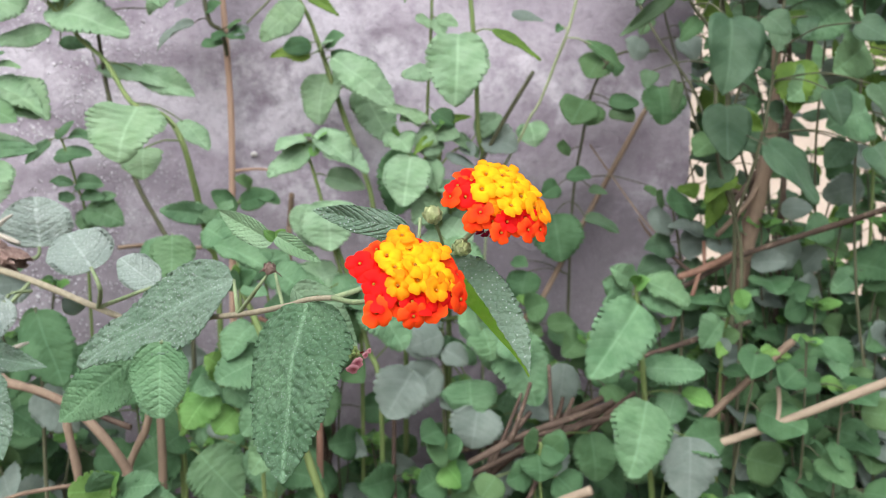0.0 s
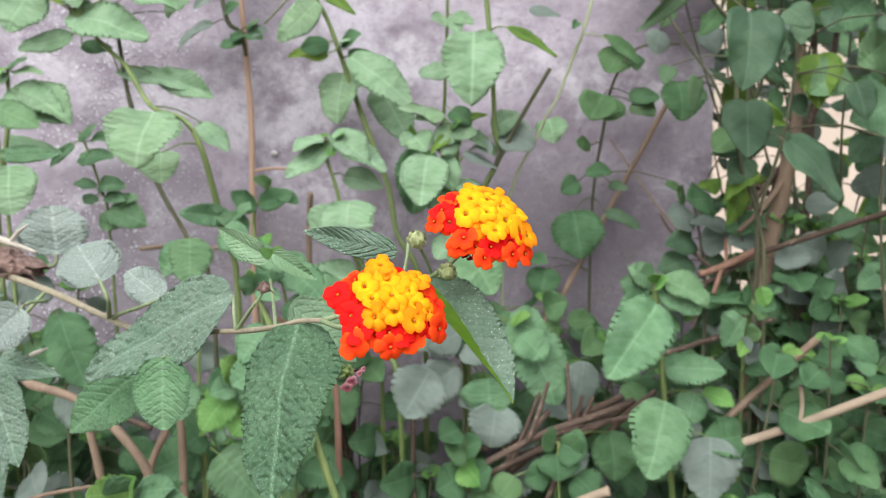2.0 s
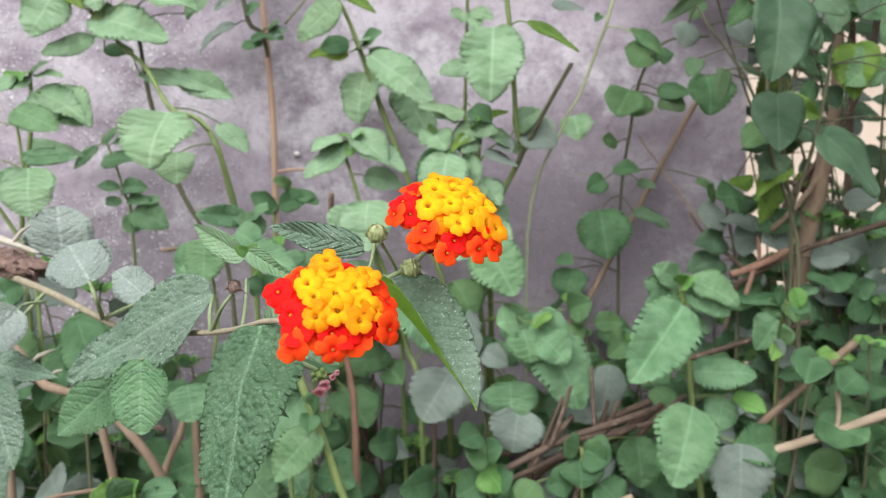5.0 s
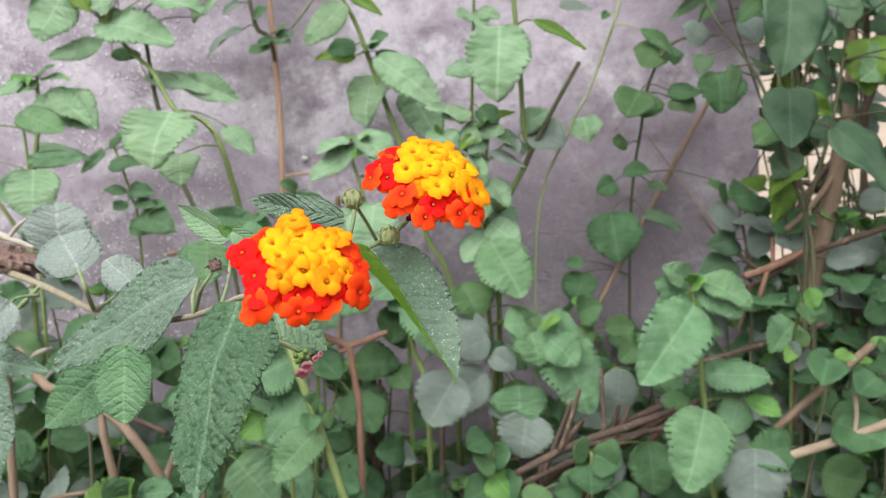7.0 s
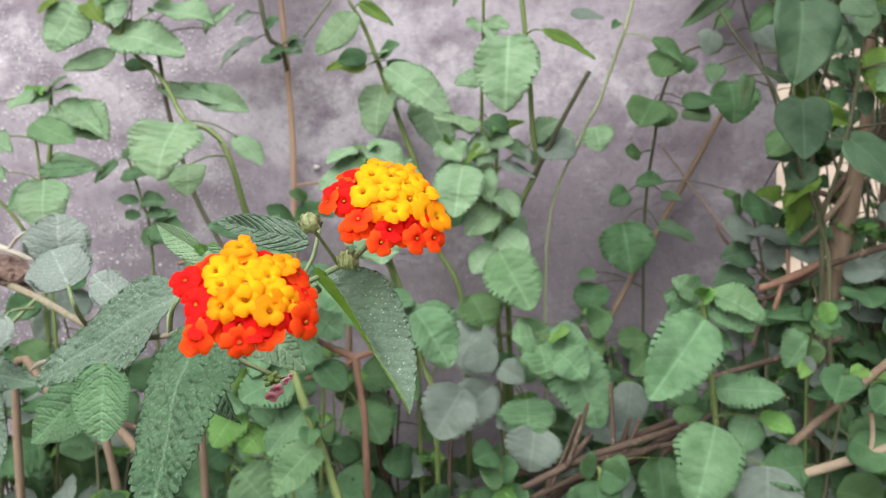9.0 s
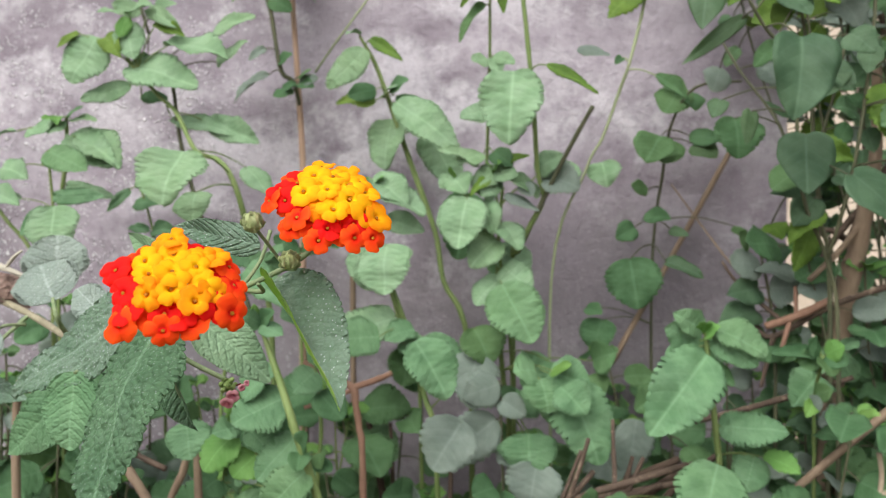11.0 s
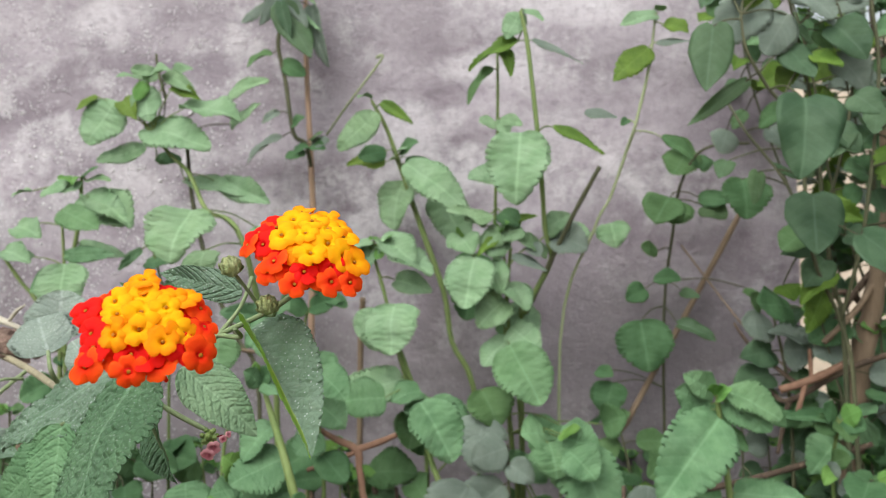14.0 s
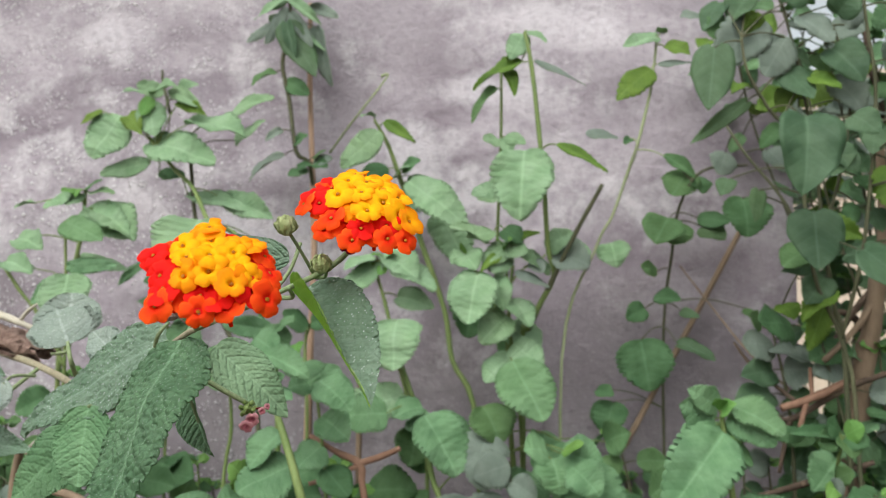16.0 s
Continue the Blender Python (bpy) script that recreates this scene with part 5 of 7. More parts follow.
plant(
    "dark_shrub", "leafy shrub with large dark heart-shaped leaves", "shrub",
    [
        [(0.3588, 0.72, 0.6801, 0.0019), (0.3484, 0.72, 0.7553, 0.0017), (0.3238, 0.71, 0.8123, 0.0017), (0.3102, 0.7, 0.9175, 0.0015), (0.2849, 0.69, 0.9495, 0.0014), (0.2644, 0.68, 0.9809, 0.0012), (0.2606, 0.68, 1.0104, 0.001)],
        [(0.3484, 0.72, 0.7553, 0.0016), (0.3616, 0.7, 0.8352, 0.0016), (0.3764, 0.7, 0.9606, 0.0015), (0.3714, 0.7, 1.0304, 0.0014), (0.3683, 0.7, 1.0864, 0.0012)],
        [(0.3276, 0.72, 0.813, 0.0015), (0.3203, 0.76, 0.8786, 0.0014), (0.296, 0.8, 0.9371, 0.0014), (0.2835, 0.84, 0.9874, 0.0012)],
    ],
    [
        (0.2382, 0.68, 1.0031, 0.229, 0.668, 0.943, 0.0361, 16, "dark"),
        (0.2862, 0.7, 1.0339, 0.239, 0.688, 0.9882, 0.0363, -15, "grey"),
        (0.2885, 0.62, 0.9245, 0.2792, 0.608, 0.8605, 0.0483, -7, "dark"),
        (0.3072, 0.66, 0.8578, 0.3046, 0.648, 0.8088, 0.0442, 7, "dark"),
        (0.3161, 0.7, 0.8305, 0.2914, 0.688, 0.8152, 0.0255, 17, "low"),
        (0.2752, 0.74, 0.8828, 0.2754, 0.728, 0.8444, 0.0353, -2, "low"),
        (0.2775, 0.7, 0.8826, 0.2696, 0.688, 0.8519, 0.0157, -12, "dark"),
        (0.2696, 0.7, 0.9596, 0.2176, 0.688, 0.9196, 0.0147, -17, "dark"),
        (0.3379, 0.7, 0.9171, 0.3546, 0.688, 0.895, 0.0245, 1, "dark"),
        (0.2576, 0.7, 1.0337, 0.2359, 0.688, 1.0142, 0.0245, -14, "low"),
        (0.2484, 0.7, 1.0494, 0.2303, 0.688, 1.0194, 0.0221, 13, "dark"),
        (0.2725, 0.7, 1.0538, 0.254, 0.688, 1.0238, 0.0294, 15, "dark"),
        (0.3045, 0.7, 1.0171, 0.2806, 0.688, 0.9784, 0.0294, -14, "grey"),
        (0.3147, 0.7, 1.0371, 0.3368, 0.688, 1.0066, 0.0294, -10, "grey"),
        (0.3415, 0.7, 1.0061, 0.3625, 0.688, 0.9717, 0.0343, 14, "dark"),
        (0.3034, 0.7, 0.987, 0.3211, 0.688, 0.958, 0.0294, 6, "dark"),
        (0.3399, 0.66, 0.9351, 0.3543, 0.648, 0.9179, 0.0276, 13, "dark"),
        (0.3475, 0.7, 1.0362, 0.3618, 0.688, 1.0555, 0.0294, 13, "dark"),
        (0.3056, 0.7, 1.0476, 0.321, 0.688, 1.072, 0.0343, -10, "dark"),
        (0.3964, 0.7, 0.9948, 0.4068, 0.688, 0.9612, 0.0392, -7, "dark"),
        (0.3943, 0.7, 1.0449, 0.4098, 0.688, 1.0194, 0.0392, -4, "dark"),
        (0.2809, 0.7, 1.0178, 0.2685, 0.688, 1.0384, 0.0196, -4, "olive"),
        (0.3219, 0.7, 0.9816, 0.3442, 0.688, 0.9672, 0.0176, -4, "olive"),
        (0.3216, 0.7, 0.8544, 0.3565, 0.688, 0.8385, 0.0196, 19, "olive"),
        (0.3436, 0.74, 0.7846, 0.3233, 0.728, 0.7452, 0.0234, -15, "olive"),
        (0.3251, 0.62, 0.822, 0.3647, 0.608, 0.7731, 0.0479, -22, "dark"),
        (0.3898, 0.7, 0.9036, 0.3854, 0.688, 0.8532, 0.0319, 20, "olive"),
        (0.3746, 0.7, 0.9342, 0.3665, 0.688, 0.9091, 0.0206, 17, "dark"),
        (0.4015, 0.7, 0.945, 0.3902, 0.688, 0.9222, 0.0206, 21, "dark"),
        (0.3905, 0.64, 0.871, 0.3949, 0.628, 0.839, 0.0235, 20, "dark"),
        (0.387, 0.6, 0.92, 0.4034, 0.588, 0.9049, 0.0265, 19, "dark"),
        (0.4042, 0.6, 0.8712, 0.4123, 0.588, 0.8388, 0.0353, -12, "dark"),
        (0.4048, 0.6, 0.8213, 0.4151, 0.588, 0.7938, 0.0309, 11, "dark"),
        (0.4465, 0.7, 0.8308, 0.4181, 0.688, 0.804, 0.0283, 15, "dark"),
        (0.2519, 0.7, 0.8915, 0.2428, 0.688, 0.8748, 0.018, 7, "dark"),
        (0.3174, 0.8, 0.9406, 0.3315, 0.788, 0.9158, 0.0235, 1, "grey"),
        (0.2885, 0.84, 0.9471, 0.2787, 0.828, 0.9209, 0.0247, -9, "grey"),
        (0.3204, 0.78, 0.7872, 0.3279, 0.768, 0.7729, 0.023, -7, "olive"),
    ],
    M_STALK_DARK, reach=0.16,
)
stick(
    "dead_stick", "long tan dead stick leaning on the cement wall",
    [(0.1697, 0.86, 0.605, 0.0032), (0.1878, 0.87, 0.6422, 0.0032), (0.2537, 0.9, 0.7509, 0.0033), (0.3268, 0.91, 0.8833, 0.003)],
    M_TAN, rooted=True, knots=0.08, category="stick",
    branches=[],
)
stick(
    "thin_twig", "thin tan twig hanging at the wall's end",
    [(0.3381, 0.8, 0.701, 0.0011), (0.3075, 0.85, 0.7417, 0.001), (0.2526, 0.9, 0.8326, 0.0008)],
    M_TAN, rooted=False, knots=0.15, category="twig",
    branches=[],
)
stick(
    "dead_branch", "brown forked dead branch in the dark shrub",
    [(0.3941, 0.8, 0.7198, 0.0044), (0.4016, 0.8, 0.7688, 0.0041), (0.4159, 0.8, 0.8052, 0.0035), (0.456, 0.82, 0.8673, 0.0033), (0.4846, 0.84, 0.9441, 0.0031), (0.4996, 0.86, 1.1156, 0.0025)],
    M_BARK, rooted=True, knots=0.2, category="branch",
    branches=[[(0.4016, 0.8, 0.7688, 0.0035), (0.379, 0.8, 0.781, 0.0029), (0.3547, 0.8, 0.7567, 0.0024)], [(0.4128, 0.8, 0.8052, 0.0035), (0.381, 0.79, 0.7692, 0.0029), (0.3531, 0.78, 0.7279, 0.0029)]],
)
stick(
    "dead_branch", "pale brown dead branch lying across the bushes",
    [(0.3129, 0.8, 0.6897, 0.0018), (0.3239, 0.78, 0.6801, 0.0029), (0.3689, 0.76, 0.7119, 0.0028), (0.4235, 0.72, 0.7408, 0.0029), (0.4611, 0.66, 0.7681, 0.0029), (0.483, 0.6, 0.7938, 0.0026)],
    M_BARK, rooted=False, knots=0.2, category="branch",
    branches=[[(0.3239, 0.78, 0.6801, 0.0023), (0.3185, 0.78, 0.6559, 0.0023), (0.3131, 0.78, 0.6317, 0.0017)], [(0.3359, 0.78, 0.692, 0.0023), (0.2992, 0.8, 0.7265, 0.0018), (0.2869, 0.82, 0.7498, 0.0012)]],
)
plant(
    "dark_shrub", "tall shrub with dull grey-green and lime leaves", "shrub",
    [
        [(0.3593, 0.74, 0.726, 0.0023), (0.3517, 0.74, 0.7853, 0.0021), (0.3409, 0.73, 0.8445, 0.0018), (0.3326, 0.72, 0.918, 0.0015), (0.3234, 0.72, 0.9788, 0.0014), (0.3114, 0.71, 1.0214, 0.0012), (0.3008, 0.71, 1.0728, 0.001)],
        [(0.3409, 0.73, 0.8445, 0.0015), (0.3573, 0.72, 0.9177, 0.0013), (0.3642, 0.72, 0.9831, 0.0012), (0.3515, 0.72, 1.0345, 0.001)],
        [(0.3234, 0.72, 0.9788, 0.001), (0.3056, 0.73, 0.9979, 0.0009), (0.2921, 0.74, 1.0227, 0.0008)],
    ],
    [
        (0.303, 0.72, 0.9904, 0.3201, 0.708, 0.9706, 0.0182, -12, "grey"),
        (0.3442, 0.72, 1.0177, 0.3684, 0.708, 0.9981, 0.0233, -19, "grey"),
        (0.3481, 0.72, 0.987, 0.3687, 0.708, 0.9528, 0.0283, 4, "grey"),
        (0.3307, 0.72, 1.0304, 0.3484, 0.708, 1.0156, 0.0132, -9, "grey"),
        (0.3169, 0.72, 1.0406, 0.326, 0.708, 1.0258, 0.0152, 14, "grey"),
        (0.3598, 0.72, 0.9954, 0.3708, 0.708, 0.9841, 0.0121, -20, "grey"),
        (0.3796, 0.72, 0.95, 0.3733, 0.708, 0.9237, 0.0223, 18, "dark"),
        (0.3489, 0.7, 0.9201, 0.333, 0.688, 0.8908, 0.0246, 9, "dark"),
        (0.3421, 0.72, 0.7974, 0.312, 0.708, 0.7695, 0.0212, 19, "olive"),
        (0.2989, 0.72, 0.9645, 0.3163, 0.708, 0.9681, 0.0223, 18, "olive"),
        (0.2888, 0.72, 1.0455, 0.2952, 0.708, 1.0301, 0.0152, 3, "olive"),
        (0.3282, 0.72, 0.8189, 0.2961, 0.708, 0.8121, 0.0162, -21, "dark"),
        (0.3373, 0.72, 0.8091, 0.3157, 0.708, 0.7843, 0.0278, 11, "dark"),
        (0.3123, 0.72, 1.0149, 0.3264, 0.708, 0.9925, 0.0152, -14, "dark"),
        (0.2781, 0.72, 1.0054, 0.3079, 0.708, 1.0055, 0.0132, -9, "dark"),
        (0.3363, 0.72, 1.0092, 0.3403, 0.708, 0.9847, 0.0152, 7, "low"),
        (0.3056, 0.72, 0.9435, 0.2819, 0.708, 0.9208, 0.0152, 1, "low"),
        (0.3094, 0.72, 0.9082, 0.3234, 0.708, 0.8908, 0.0111, -4, "low"),
        (0.3181, 0.72, 0.8781, 0.2906, 0.708, 0.8911, 0.0101, 19, "dark"),
        (0.3611, 0.72, 1.0342, 0.3752, 0.708, 1.0442, 0.0202, 5, "grey"),
        (0.366, 0.72, 0.8977, 0.3741, 0.708, 0.8807, 0.0152, -7, "low"),
        (0.3652, 0.72, 0.8729, 0.35, 0.708, 0.8517, 0.0152, -11, "low"),
        (0.379, 0.72, 0.8679, 0.3811, 0.708, 0.8468, 0.0182, 16, "dark"),
        (0.3543, 0.72, 0.8287, 0.3764, 0.708, 0.8181, 0.0253, -1, "dark"),
    ],
    M_STALK_DARK, reach=0.12,
)
stick(
    "cut_branch", "brown cut-off branch in the dark shrub",
    [(0.4619, 0.84, 0.897, 0.003), (0.4465, 0.83, 0.9616, 0.0029), (0.4346, 0.82, 1.0025, 0.0028), (0.4265, 0.82, 1.0334, 0.0027), (0.424, 0.82, 1.0703, 0.0026)],
    M_BARK, rooted=True, knots=0.15, category="branch",
    branches=[],
)
stick(
    "dead_branch", "stout tan broken branch end at the wall's foot",
    [(0.3102, 0.76, 0.6926, 0.0035), (0.3276, 0.76, 0.6979, 0.0037), (0.3465, 0.76, 0.7058, 0.0037), (0.3674, 0.76, 0.7172, 0.0032)],
    M_RUST, rooted=False, knots=0.25, category="branch",
    branches=[[(0.3325, 0.76, 0.699, 0.0027), (0.3274, 0.755, 0.6869, 0.0024), (0.3236, 0.755, 0.6734, 0.0021)], [(0.3376, 0.76, 0.7021, 0.0021), (0.3389, 0.765, 0.7164, 0.0019), (0.3401, 0.77, 0.7289, 0.0016)]],
)
stick(
    "dead_branch", "brown stem of the shrub with a slanting side branch",
    [(0.377, 0.78, 0.6, 0.0105), (0.39, 0.78, 0.7194, 0.0095), (0.4, 0.78, 0.7655, 0.0088), (0.4075, 0.78, 0.8062, 0.0078), (0.42, 0.79, 0.8601, 0.0055), (0.424, 0.8, 0.95, 0.004)],
    M_TAN, rooted=True, knots=0.2, category="branch",
    branches=[[(0.405, 0.78, 0.793, 0.0036), (0.383, 0.77, 0.766, 0.003), (0.349, 0.76, 0.7354, 0.0026)]],
)
plant(
    "wall_herb", "dull grey-green round-leaved herb at the wall's foot", "herb",
    [
        [(0.3331, 0.8, 0.6392, 0.0017), (0.3296, 0.8, 0.6924, 0.0017), (0.3254, 0.8, 0.7246, 0.0015), (0.3174, 0.8, 0.7599, 0.0011)],
    ],
    [
        (0.3181, 0.8, 0.7463, 0.2857, 0.788, 0.7505, 0.0295, 12, "grey"),
        (0.3236, 0.8, 0.7529, 0.3433, 0.788, 0.7639, 0.0261, -7, "dark"),
        (0.3163, 0.8, 0.7245, 0.2827, 0.788, 0.7184, 0.0318, -13, "dark"),
        (0.3269, 0.8, 0.7247, 0.3523, 0.788, 0.7256, 0.034, 2, "grey"),
        (0.3141, 0.8, 0.7018, 0.2757, 0.788, 0.6917, 0.034, 14, "dark"),
        (0.3282, 0.8, 0.6977, 0.3523, 0.788, 0.6823, 0.0352, -14, "dark"),
        (0.308, 0.8, 0.7653, 0.2938, 0.788, 0.7786, 0.017, 13, "low"),
        (0.3211, 0.8, 0.7599, 0.3201, 0.788, 0.7761, 0.017, 19, "grey"),
        (0.324, 0.8, 0.6816, 0.2959, 0.788, 0.6656, 0.034, 13, "low"),
        (0.3317, 0.8, 0.6764, 0.3473, 0.788, 0.6571, 0.034, 14, "low"),
    ],
    M_STALK_DARK,
)

# ---- sticks and shoots low on the right ----
stick(
    "dead_stick", "bleached dead stick lying over the undergrowth",
    [(0.2942, 0.69, 0.5462, 0.003), (0.3401, 0.69, 0.5893, 0.0036), (0.3969, 0.69, 0.6404, 0.0036)],
    M_TAN, rooted=False, knots=0.1, category="stick",
    branches=[],
)
stick(
    "dead_stick", "bleached pale stick with a short side twig",
    [(0.2917, 0.67, 0.537, 0.0034), (0.3032, 0.66, 0.5484, 0.0039), (0.3575, 0.64, 0.5763, 0.0038), (0.4282, 0.6, 0.6238, 0.004), (0.469, 0.57, 0.6534, 0.0038)],
    M_STRAW, rooted=False, knots=0.1, category="stick",
    branches=[[(0.3575, 0.64, 0.5763, 0.0019), (0.3589, 0.64, 0.5929, 0.0019), (0.357, 0.64, 0.6105, 0.0021)]],
)
stick(
    "dead_stick", "short broken stick end in the undergrowth",
    [(0.1397, 0.62, 0.5082, 0.0041), (0.1566, 0.61, 0.5234, 0.004), (0.1786, 0.6, 0.5367, 0.004)],
    M_STRAW, rooted=False, knots=0.12, category="stick",
    branches=[],
)
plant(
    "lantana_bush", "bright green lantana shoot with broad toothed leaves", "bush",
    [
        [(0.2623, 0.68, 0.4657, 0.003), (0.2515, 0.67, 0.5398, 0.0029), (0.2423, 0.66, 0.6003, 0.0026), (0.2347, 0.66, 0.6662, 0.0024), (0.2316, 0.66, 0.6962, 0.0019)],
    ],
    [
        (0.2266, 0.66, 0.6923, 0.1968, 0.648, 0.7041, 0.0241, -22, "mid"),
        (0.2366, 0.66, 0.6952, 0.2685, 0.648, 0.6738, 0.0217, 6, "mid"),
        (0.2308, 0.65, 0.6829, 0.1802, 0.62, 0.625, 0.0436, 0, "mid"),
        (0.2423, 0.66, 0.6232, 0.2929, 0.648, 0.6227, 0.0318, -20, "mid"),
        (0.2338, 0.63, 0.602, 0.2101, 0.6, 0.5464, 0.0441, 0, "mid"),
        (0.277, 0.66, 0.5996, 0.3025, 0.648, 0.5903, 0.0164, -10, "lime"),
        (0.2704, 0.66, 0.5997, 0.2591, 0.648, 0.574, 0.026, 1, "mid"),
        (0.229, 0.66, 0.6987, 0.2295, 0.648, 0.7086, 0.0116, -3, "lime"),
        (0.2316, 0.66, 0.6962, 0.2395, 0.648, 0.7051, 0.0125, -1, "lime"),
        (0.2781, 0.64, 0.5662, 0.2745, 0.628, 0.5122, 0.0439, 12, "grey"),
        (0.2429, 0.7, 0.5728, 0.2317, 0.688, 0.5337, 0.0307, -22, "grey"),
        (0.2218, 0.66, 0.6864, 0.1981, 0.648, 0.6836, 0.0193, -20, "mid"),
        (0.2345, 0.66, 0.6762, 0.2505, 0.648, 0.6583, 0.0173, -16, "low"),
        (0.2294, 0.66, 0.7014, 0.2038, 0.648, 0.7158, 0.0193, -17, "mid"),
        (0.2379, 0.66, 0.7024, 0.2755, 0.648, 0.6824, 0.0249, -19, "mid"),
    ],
    M_STALK,
)
plant(
    "low_herb", "small bright rosette of round leaves", "herb",
    [
        [(0.3318, 0.7, 0.5928, 0.0015), (0.3282, 0.69, 0.6436, 0.0015), (0.3302, 0.68, 0.6768, 0.0015)],
    ],
    [
        (0.3327, 0.68, 0.6794, 0.342, 0.668, 0.6887, 0.0169, 21, "lime"),
        (0.3327, 0.68, 0.6794, 0.3451, 0.668, 0.6734, 0.0169, 16, "low"),
        (0.3302, 0.68, 0.6768, 0.3326, 0.668, 0.6634, 0.0179, -18, "low"),
        (0.3285, 0.68, 0.681, 0.3136, 0.668, 0.6916, 0.0159, 0, "low"),
        (0.3265, 0.68, 0.6769, 0.3065, 0.668, 0.6739, 0.0159, -8, "round"),
        (0.3235, 0.68, 0.6405, 0.313, 0.668, 0.6303, 0.0109, -8, "lime"),
        (0.3211, 0.68, 0.6353, 0.3255, 0.668, 0.643, 0.0149, -7, "grey"),
        (0.3244, 0.68, 0.6457, 0.3329, 0.668, 0.6531, 0.0139, 6, "round"),
        (0.3275, 0.68, 0.6794, 0.2857, 0.668, 0.6818, 0.0129, 4, "low"),
        (0.3013, 0.68, 0.6798, 0.2704, 0.668, 0.6795, 0.0119, -6, "low"),
    ],
    M_STALK,
)

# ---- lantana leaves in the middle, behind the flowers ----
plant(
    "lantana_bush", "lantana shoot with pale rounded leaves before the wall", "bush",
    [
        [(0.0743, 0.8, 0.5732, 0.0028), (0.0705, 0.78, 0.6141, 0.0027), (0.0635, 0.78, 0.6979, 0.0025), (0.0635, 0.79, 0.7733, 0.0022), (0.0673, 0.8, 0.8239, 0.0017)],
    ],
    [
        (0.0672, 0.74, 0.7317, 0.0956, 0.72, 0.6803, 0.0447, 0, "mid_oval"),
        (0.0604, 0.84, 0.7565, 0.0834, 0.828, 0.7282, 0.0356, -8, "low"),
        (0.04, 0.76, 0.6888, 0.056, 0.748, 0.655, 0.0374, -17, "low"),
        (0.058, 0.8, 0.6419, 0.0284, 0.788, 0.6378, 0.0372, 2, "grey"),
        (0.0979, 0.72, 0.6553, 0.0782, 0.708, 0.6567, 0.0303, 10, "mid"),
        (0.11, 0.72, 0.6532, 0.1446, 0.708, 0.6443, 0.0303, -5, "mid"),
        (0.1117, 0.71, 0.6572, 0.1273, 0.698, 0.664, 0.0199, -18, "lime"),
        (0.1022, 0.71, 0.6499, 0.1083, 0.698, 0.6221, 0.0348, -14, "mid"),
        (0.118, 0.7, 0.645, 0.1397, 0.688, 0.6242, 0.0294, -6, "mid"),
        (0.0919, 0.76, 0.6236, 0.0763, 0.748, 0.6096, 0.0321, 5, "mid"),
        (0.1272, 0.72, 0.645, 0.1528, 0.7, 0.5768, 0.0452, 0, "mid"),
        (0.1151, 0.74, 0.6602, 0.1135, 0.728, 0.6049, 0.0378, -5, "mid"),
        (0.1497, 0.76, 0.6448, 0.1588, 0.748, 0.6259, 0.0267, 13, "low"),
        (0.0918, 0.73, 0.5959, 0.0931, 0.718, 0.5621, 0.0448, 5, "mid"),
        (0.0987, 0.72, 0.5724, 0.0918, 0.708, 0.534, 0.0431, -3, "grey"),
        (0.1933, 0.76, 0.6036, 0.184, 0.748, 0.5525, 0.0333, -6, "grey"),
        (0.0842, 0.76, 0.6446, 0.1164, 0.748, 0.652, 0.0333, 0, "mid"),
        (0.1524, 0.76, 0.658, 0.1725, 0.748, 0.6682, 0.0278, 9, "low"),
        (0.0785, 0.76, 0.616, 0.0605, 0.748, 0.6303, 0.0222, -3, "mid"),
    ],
    M_STALK,
)
plant(
    "lantana_bush", "lantana shoot with large rounded hanging leaves", "bush",
    [
        [(0.006, 0.74, 0.571, 0.0026), (-0.0068, 0.76, 0.621, 0.0027), (-0.0218, 0.77, 0.6761, 0.0024), (-0.0388, 0.77, 0.7236, 0.0022)],
    ],
    [
        (-0.0063, 0.76, 0.6802, 0.0232, 0.74, 0.6305, 0.0417, 0, "mid_oval"),
        (-0.0309, 0.8, 0.6589, -0.0178, 0.788, 0.6196, 0.0338, -2, "low"),
        (-0.0286, 0.76, 0.6745, -0.006, 0.748, 0.6637, 0.0214, -11, "mid"),
        (0.0457, 0.75, 0.6645, 0.036, 0.738, 0.6362, 0.04, 2, "grey"),
        (-0.0469, 0.74, 0.6816, -0.0912, 0.728, 0.677, 0.0364, 9, "mid"),
        (-0.0041, 0.66, 0.6893, 0.0243, 0.648, 0.6441, 0.0357, -19, "mid"),
        (0.0434, 0.74, 0.649, 0.0425, 0.728, 0.6172, 0.0324, -3, "grey"),
        (0.0346, 0.68, 0.6193, 0.0097, 0.668, 0.579, 0.0427, -3, "grey"),
        (-0.0168, 0.76, 0.6857, -0.0441, 0.748, 0.6766, 0.0278, 19, "mid"),
    ],
    M_STALK,
)
stick(
    "forked_twig", "reddish brown forked twig among the leaves",
    [(-0.0479, 0.66, 0.5688, 0.0029), (-0.0512, 0.66, 0.6167, 0.0029), (-0.0538, 0.66, 0.6343, 0.0029), (-0.0564, 0.66, 0.6498, 0.0034), (-0.0763, 0.665, 0.6574, 0.0026), (-0.1006, 0.67, 0.6693, 0.0022)],
    M_RUST, rooted=True, knots=0.12, category="twig",
    branches=[[(-0.0564, 0.66, 0.6498, 0.0029), (-0.0381, 0.66, 0.656, 0.0026), (-0.0228, 0.655, 0.6634, 0.0022)], [(-0.0564, 0.66, 0.6484, 0.0022), (-0.0794, 0.66, 0.638, 0.0022), (-0.0978, 0.66, 0.6322, 0.0018)]],
)
